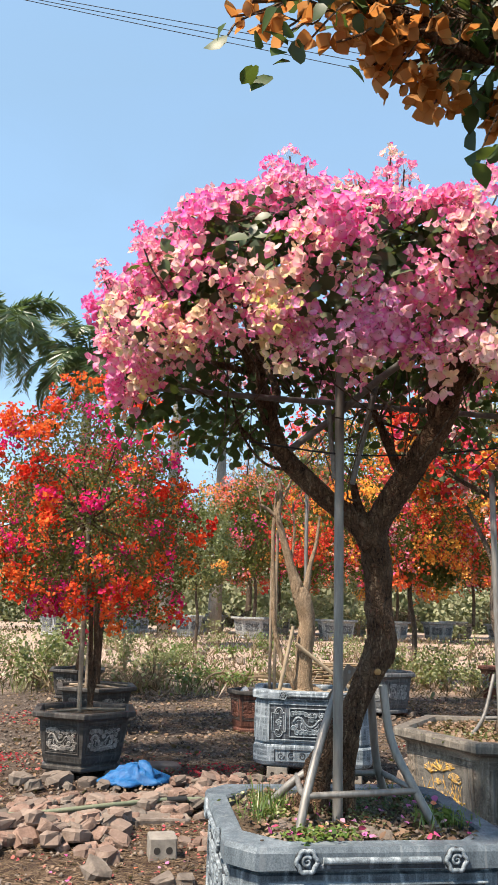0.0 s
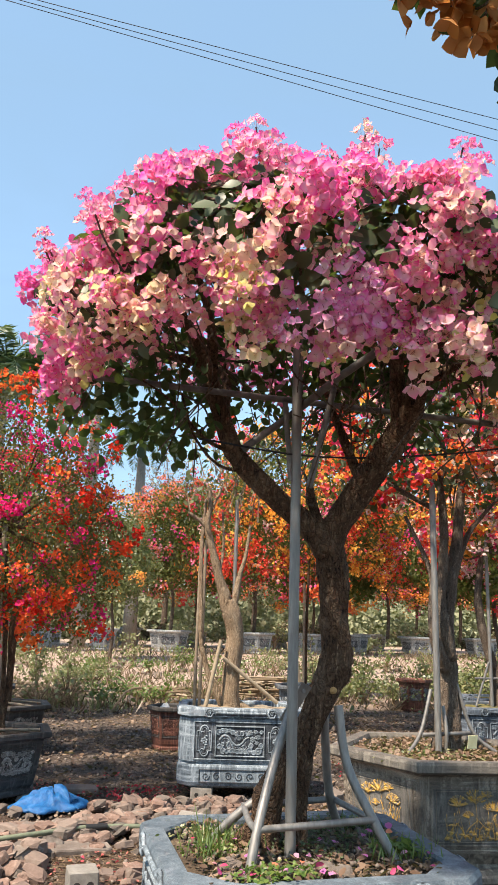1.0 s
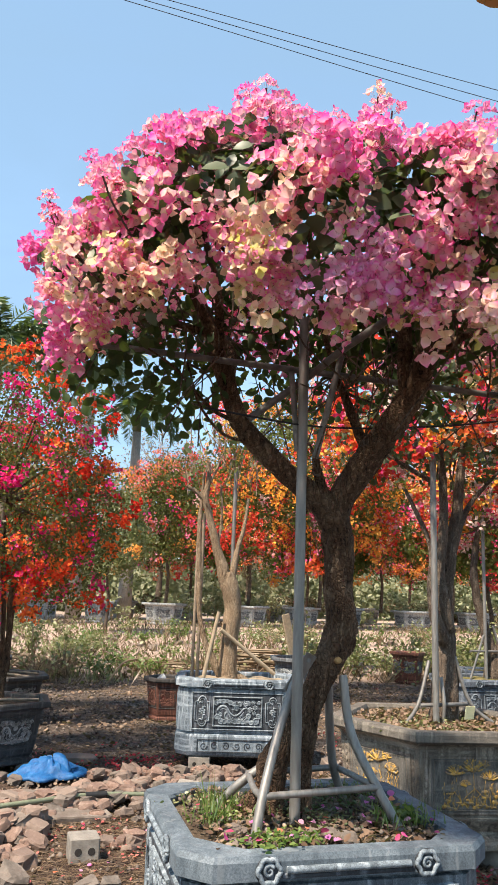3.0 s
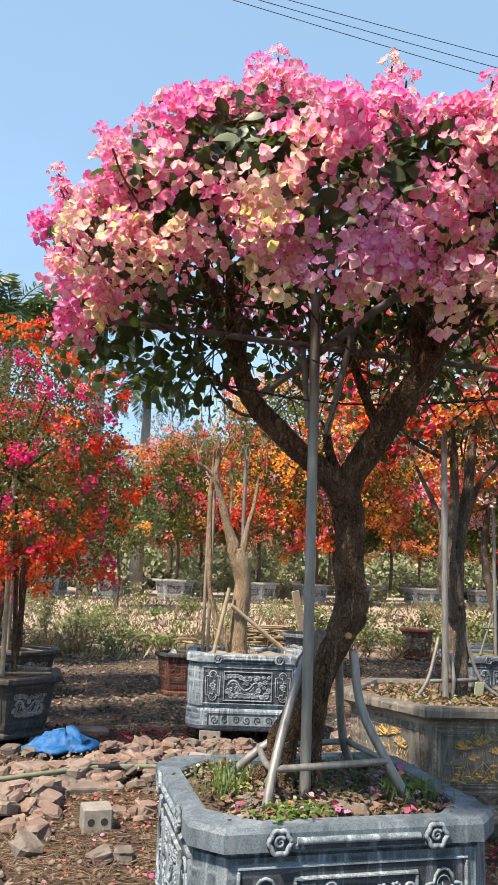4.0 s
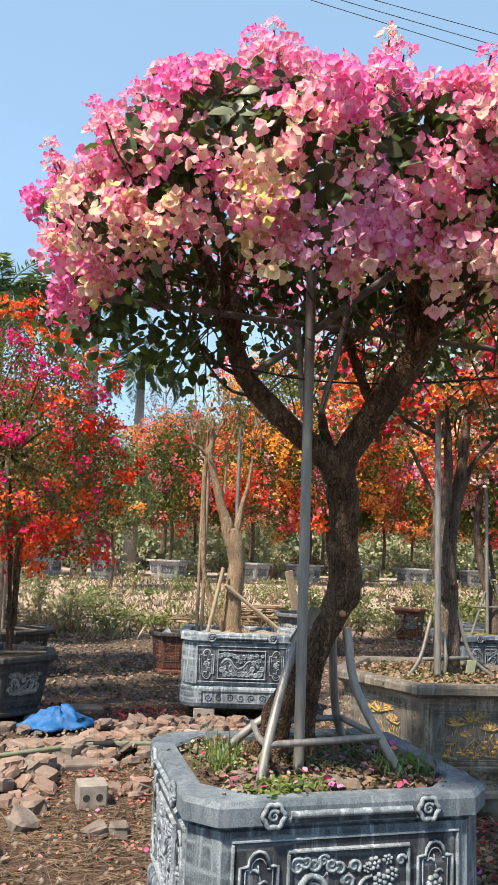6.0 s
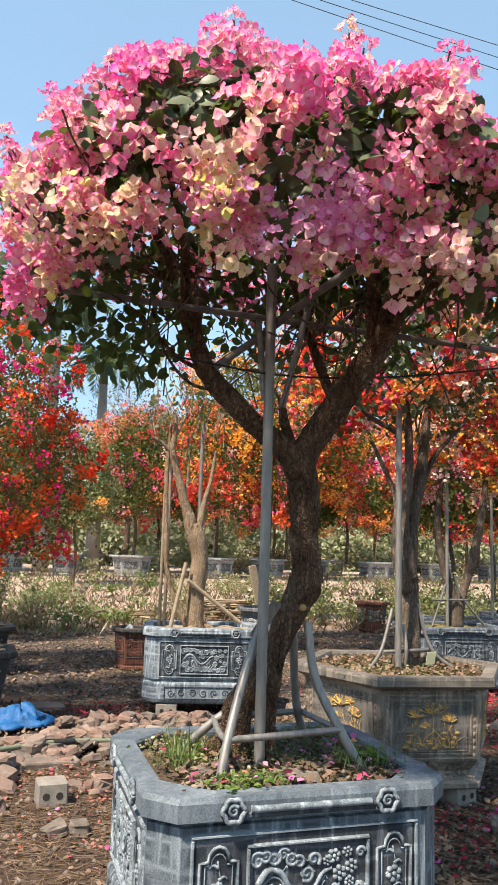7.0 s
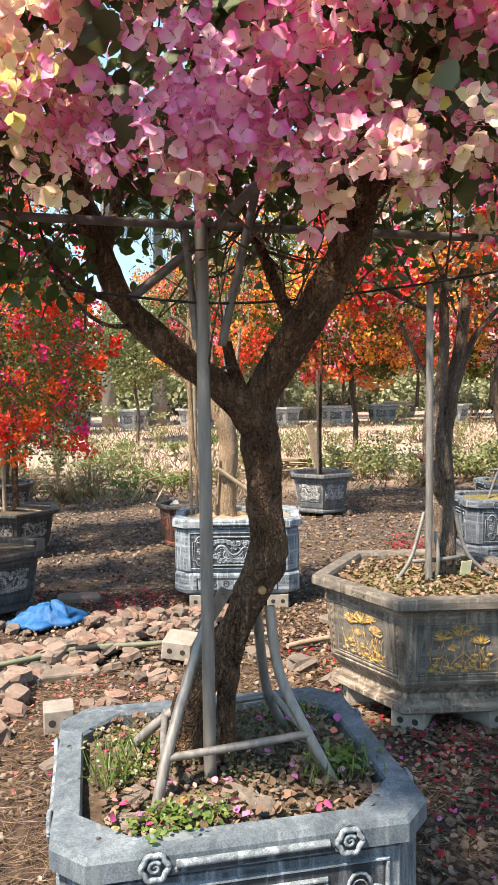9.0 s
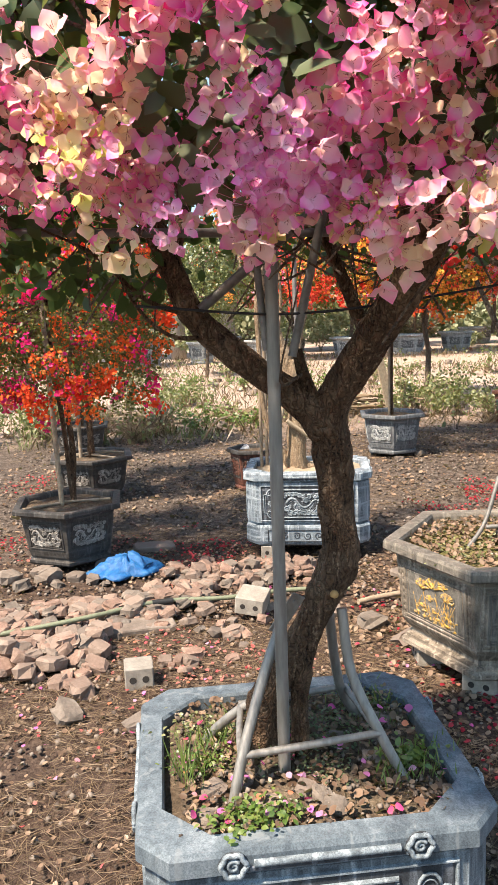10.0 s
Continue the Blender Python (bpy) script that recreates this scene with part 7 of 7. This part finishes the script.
for i in range(70):
    x, y = g.uniform(-5, 11), g.uniform(11.3, 19)
    if abs(x - 2.95) < 1.3 and y < 12.6:
        continue
    shrub(x, y, g.uniform(.35, .7), g.uniform(.35, .85), int(g.integers(90, 330)), LEAF_PALE if g.random() < .75 else GRASS, "straggling pale green weed over dry ground", (.035, .075))
for i in range(14):
    shrub(g.uniform(-2.5, 2.4), g.uniform(11.2, 13.0), g.uniform(.4, .7), g.uniform(.4, .7), 25, LEAF_PALE, "dry brown twiggy bush", twigs=46)
for (x, y, r, h) in ((4.6, 12.8, .8, .8), (5.2, 13.6, .9, .9), (6.4, 12.2, .8, .7), (7.5, 11.5, .9, .9), (8.3, 12.5, 1.0, 1.1), (9.4, 11.5, 1.0, 1.0), (10.5, 13, 1.1, 1.2), (-2.6, 12.2, .8, .9), (-3.6, 12.0, .8, .9), (-2.3, 15.0, .9, 1.3)):
    shrub(x, y, r, h, 800, LEAF_PALE, "leafy pale green bush", (.045, .10), 22)
for i in range(34):
    x, y = g.uniform(-4, 26), g.uniform(26.5, 34)
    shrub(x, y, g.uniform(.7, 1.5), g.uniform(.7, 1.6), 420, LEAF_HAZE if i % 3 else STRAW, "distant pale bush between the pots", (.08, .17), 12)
for i in range(14):
    x, y = g.uniform(-3.6, 0.6), g.uniform(11.0, 12.6)
    tuft("grass_tuft", x, y, gz(x, y), 40, .30, LEAF_PALE if g.random() < .6 else STRAW, "tall yellow-green grass tuft", .09, .05)


def stick_pile(x, y, n, L, h, label, mat=TWIG):
    top = empty("stick_pile", pose(x, y, gz(x, y)), label, "stick pile", "cut branches")
    for i in range(n):
        k = Geo()
        a, o = g.normal(scale=.45), g.normal(scale=.25)
        l, z = L * g.uniform(.5, 1), h * g.random()
        cx = g.normal(scale=L * .12)
        k.tube(curve([(cx - math.cos(a) * l / 2, o - math.sin(a) * l / 2, z + .02), (cx, o, z + g.uniform(0, .05)), (cx + math.cos(a) * l / 2, o + math.sin(a) * l / 2, z * .8 + .02)], 3), g.uniform(.010, .028), 5)
        k.obj("stick", mat, top)


stick_pile(3.6, 13.4, 36, 2.0, .40, "heap of cut branches on reddish earth")
stick_pile(-1.0, 12.9, 24, 2.2, .25, "stacked old planks and branches behind weeds", WOOD)
stick_pile(1.2, 13.0, 16, 1.8, .2, "old branches lying in the weeds")
pk = Geo()
pk.box((0, 0, .6), (.16, .04, 1.3), pose(3.85, 11.9, 0.0, 0, -14, 12), .008)
tagged(pk.obj("plank", BAMBOO), "pale weathered plank leaning in the weeds", "plank")
for x, y in ((-1.05, 12.0), (4.25, 12.5)):
    shrub(x, y, .25, 1.5, 60, LEAF_PALE, "thin upright green sapling", (.05, .09), 9)
k = Geo()
limb(k, [(0.2, 11.0, 0, .02), (0.45, 11.0, .35, .018), (0.7, 11.1, .42, .014)], 6, .1, 4, 4)
tagged(k.obj("bent_stick", TWIG), "bent dry branch sticking out of the weeds", "branch")

# low dry growth over the far ground
n = 17000
P = np.stack([g.uniform(-8, 18, n), g.uniform(10.8, 26, n), np.zeros(n)], 1)
P = P[np.array([nz(p, .35, 6) > -.12 for p in P])]
n = len(P)
P[:, 2] = ground_z(P[:, 0], P[:, 1])
D = np.stack([g.normal(scale=.6, size=n), g.normal(scale=.6, size=n), np.ones(n)], 1)
BL_T = quad_template(.09, 0)
BL_T = (BL_T[0][:, [0, 2, 1]], BL_T[1], BL_T[2])
tagged(leaf_obj("dry_weeds", *strewn(BL_T, aim(D, g.uniform(0, 6.28, n)), g.uniform(.10, .34, n), P), [STRAW]), "low dry weeds over reddish ground", "weeds", kind="stuff")
n = 3600
P = np.stack([g.uniform(-8, 18, n), g.uniform(10.8, 24, n), np.zeros(n)], 1)
P = P[np.array([nz(p, .5, 11) > .0 for p in P])]
n = len(P)
P[:, 2] = ground_z(P[:, 0], P[:, 1]) + g.uniform(.02, .3, n)
tagged(leaf_obj("green_weeds", *strewn(LEAF_T, aim(unit(n, g) + np.array((0, -.2, .8)), g.uniform(0, 6.28, n)), g.uniform(.05, .12, n), P), [LEAF_PALE]), "low pale green weeds over reddish ground", "weeds", kind="stuff")

# ---------- far backdrop ----------
def tree_line(name, y, x0, x1, h0, h1, n, mat, label, k):
    P = []
    while len(P) < n:
        x = g.uniform(x0, x1)
        top = h0 + (h1 - h0) * (0.5 + 0.9 * noise.noise(Vector((x * .12, y, 0))) + .25 * noise.noise(Vector((x * .6, y, 3))))
        z = g.uniform(0, max(.5, top))
        P.append((x, y + g.normal(scale=1.2), z + gz(x, y)))
    P = np.array(P)
    tagged(leaf_obj(name, *strewn(QUADW, aim(unit(n, g) + np.array((0, -.5, .5)), g.uniform(0, 6.28, n)), g.uniform(*k, n), P), mat), label, "tree line", kind="stuff")


# the haze on both tree lines comes from their pale leaf colour
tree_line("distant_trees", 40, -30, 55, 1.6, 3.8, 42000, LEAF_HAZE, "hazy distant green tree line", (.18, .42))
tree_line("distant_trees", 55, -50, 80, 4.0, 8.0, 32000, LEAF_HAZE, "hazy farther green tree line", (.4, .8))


def dry_tree(x, y, h, r, seed):
    """A leafless twiggy tree far behind."""
    top = empty("dry_tree", pose(x, y, gz(x, y)), "hazy brown leafless tree behind the pots", "tree", "dry trees")
    q = np.random.default_rng(seed)
    k = Geo()
    limb(k, [(0, 0, -.1, .16), (.1, 0, h * .3, .12), (0, .1, h * .55, .08), (.1, 0, h * .8, .03)], 8, .1, 4, seed)
    k.obj("trunk", BARK_GREY, top, smooth=True)
    t = Geo()
    for i in range(110):
        a, e = q.uniform(0, 6.28), q.uniform(.1, 1.2)
        z = h * q.uniform(.2, .75)
        L = r * q.uniform(.5, 1.1)
        p = (math.cos(a) * math.cos(e) * L, math.sin(a) * math.cos(e) * L, z + math.sin(e) * L)
        t.tube(curve([(0, 0, z), (p[0] * .5, p[1] * .5, z + (p[2] - z) * .4), p], 3), [.03, .027, .024, .02, .016, .012, .008], 4)
    tagged(t.obj("branchwork", TWIG, top), kind="stuff")
    n = 5000
    d = unit(n, q) * np.array((r, r, h * .42)) * q.uniform(.5, 1.0, (n, 1)) + np.array((0, 0, h * .58))
    leaf_obj("foliage", *strewn(QUAD, aim(unit(n, q), q.uniform(0, 6.28, n)), q.uniform(.06, .16, n), d), TWIG, top, "sparse dry leaves", "stuff")


dry_tree(4.7, 36.5, 10.2, 2.9, 31)
dry_tree(9.6, 37.5, 9.5, 3.4, 32)
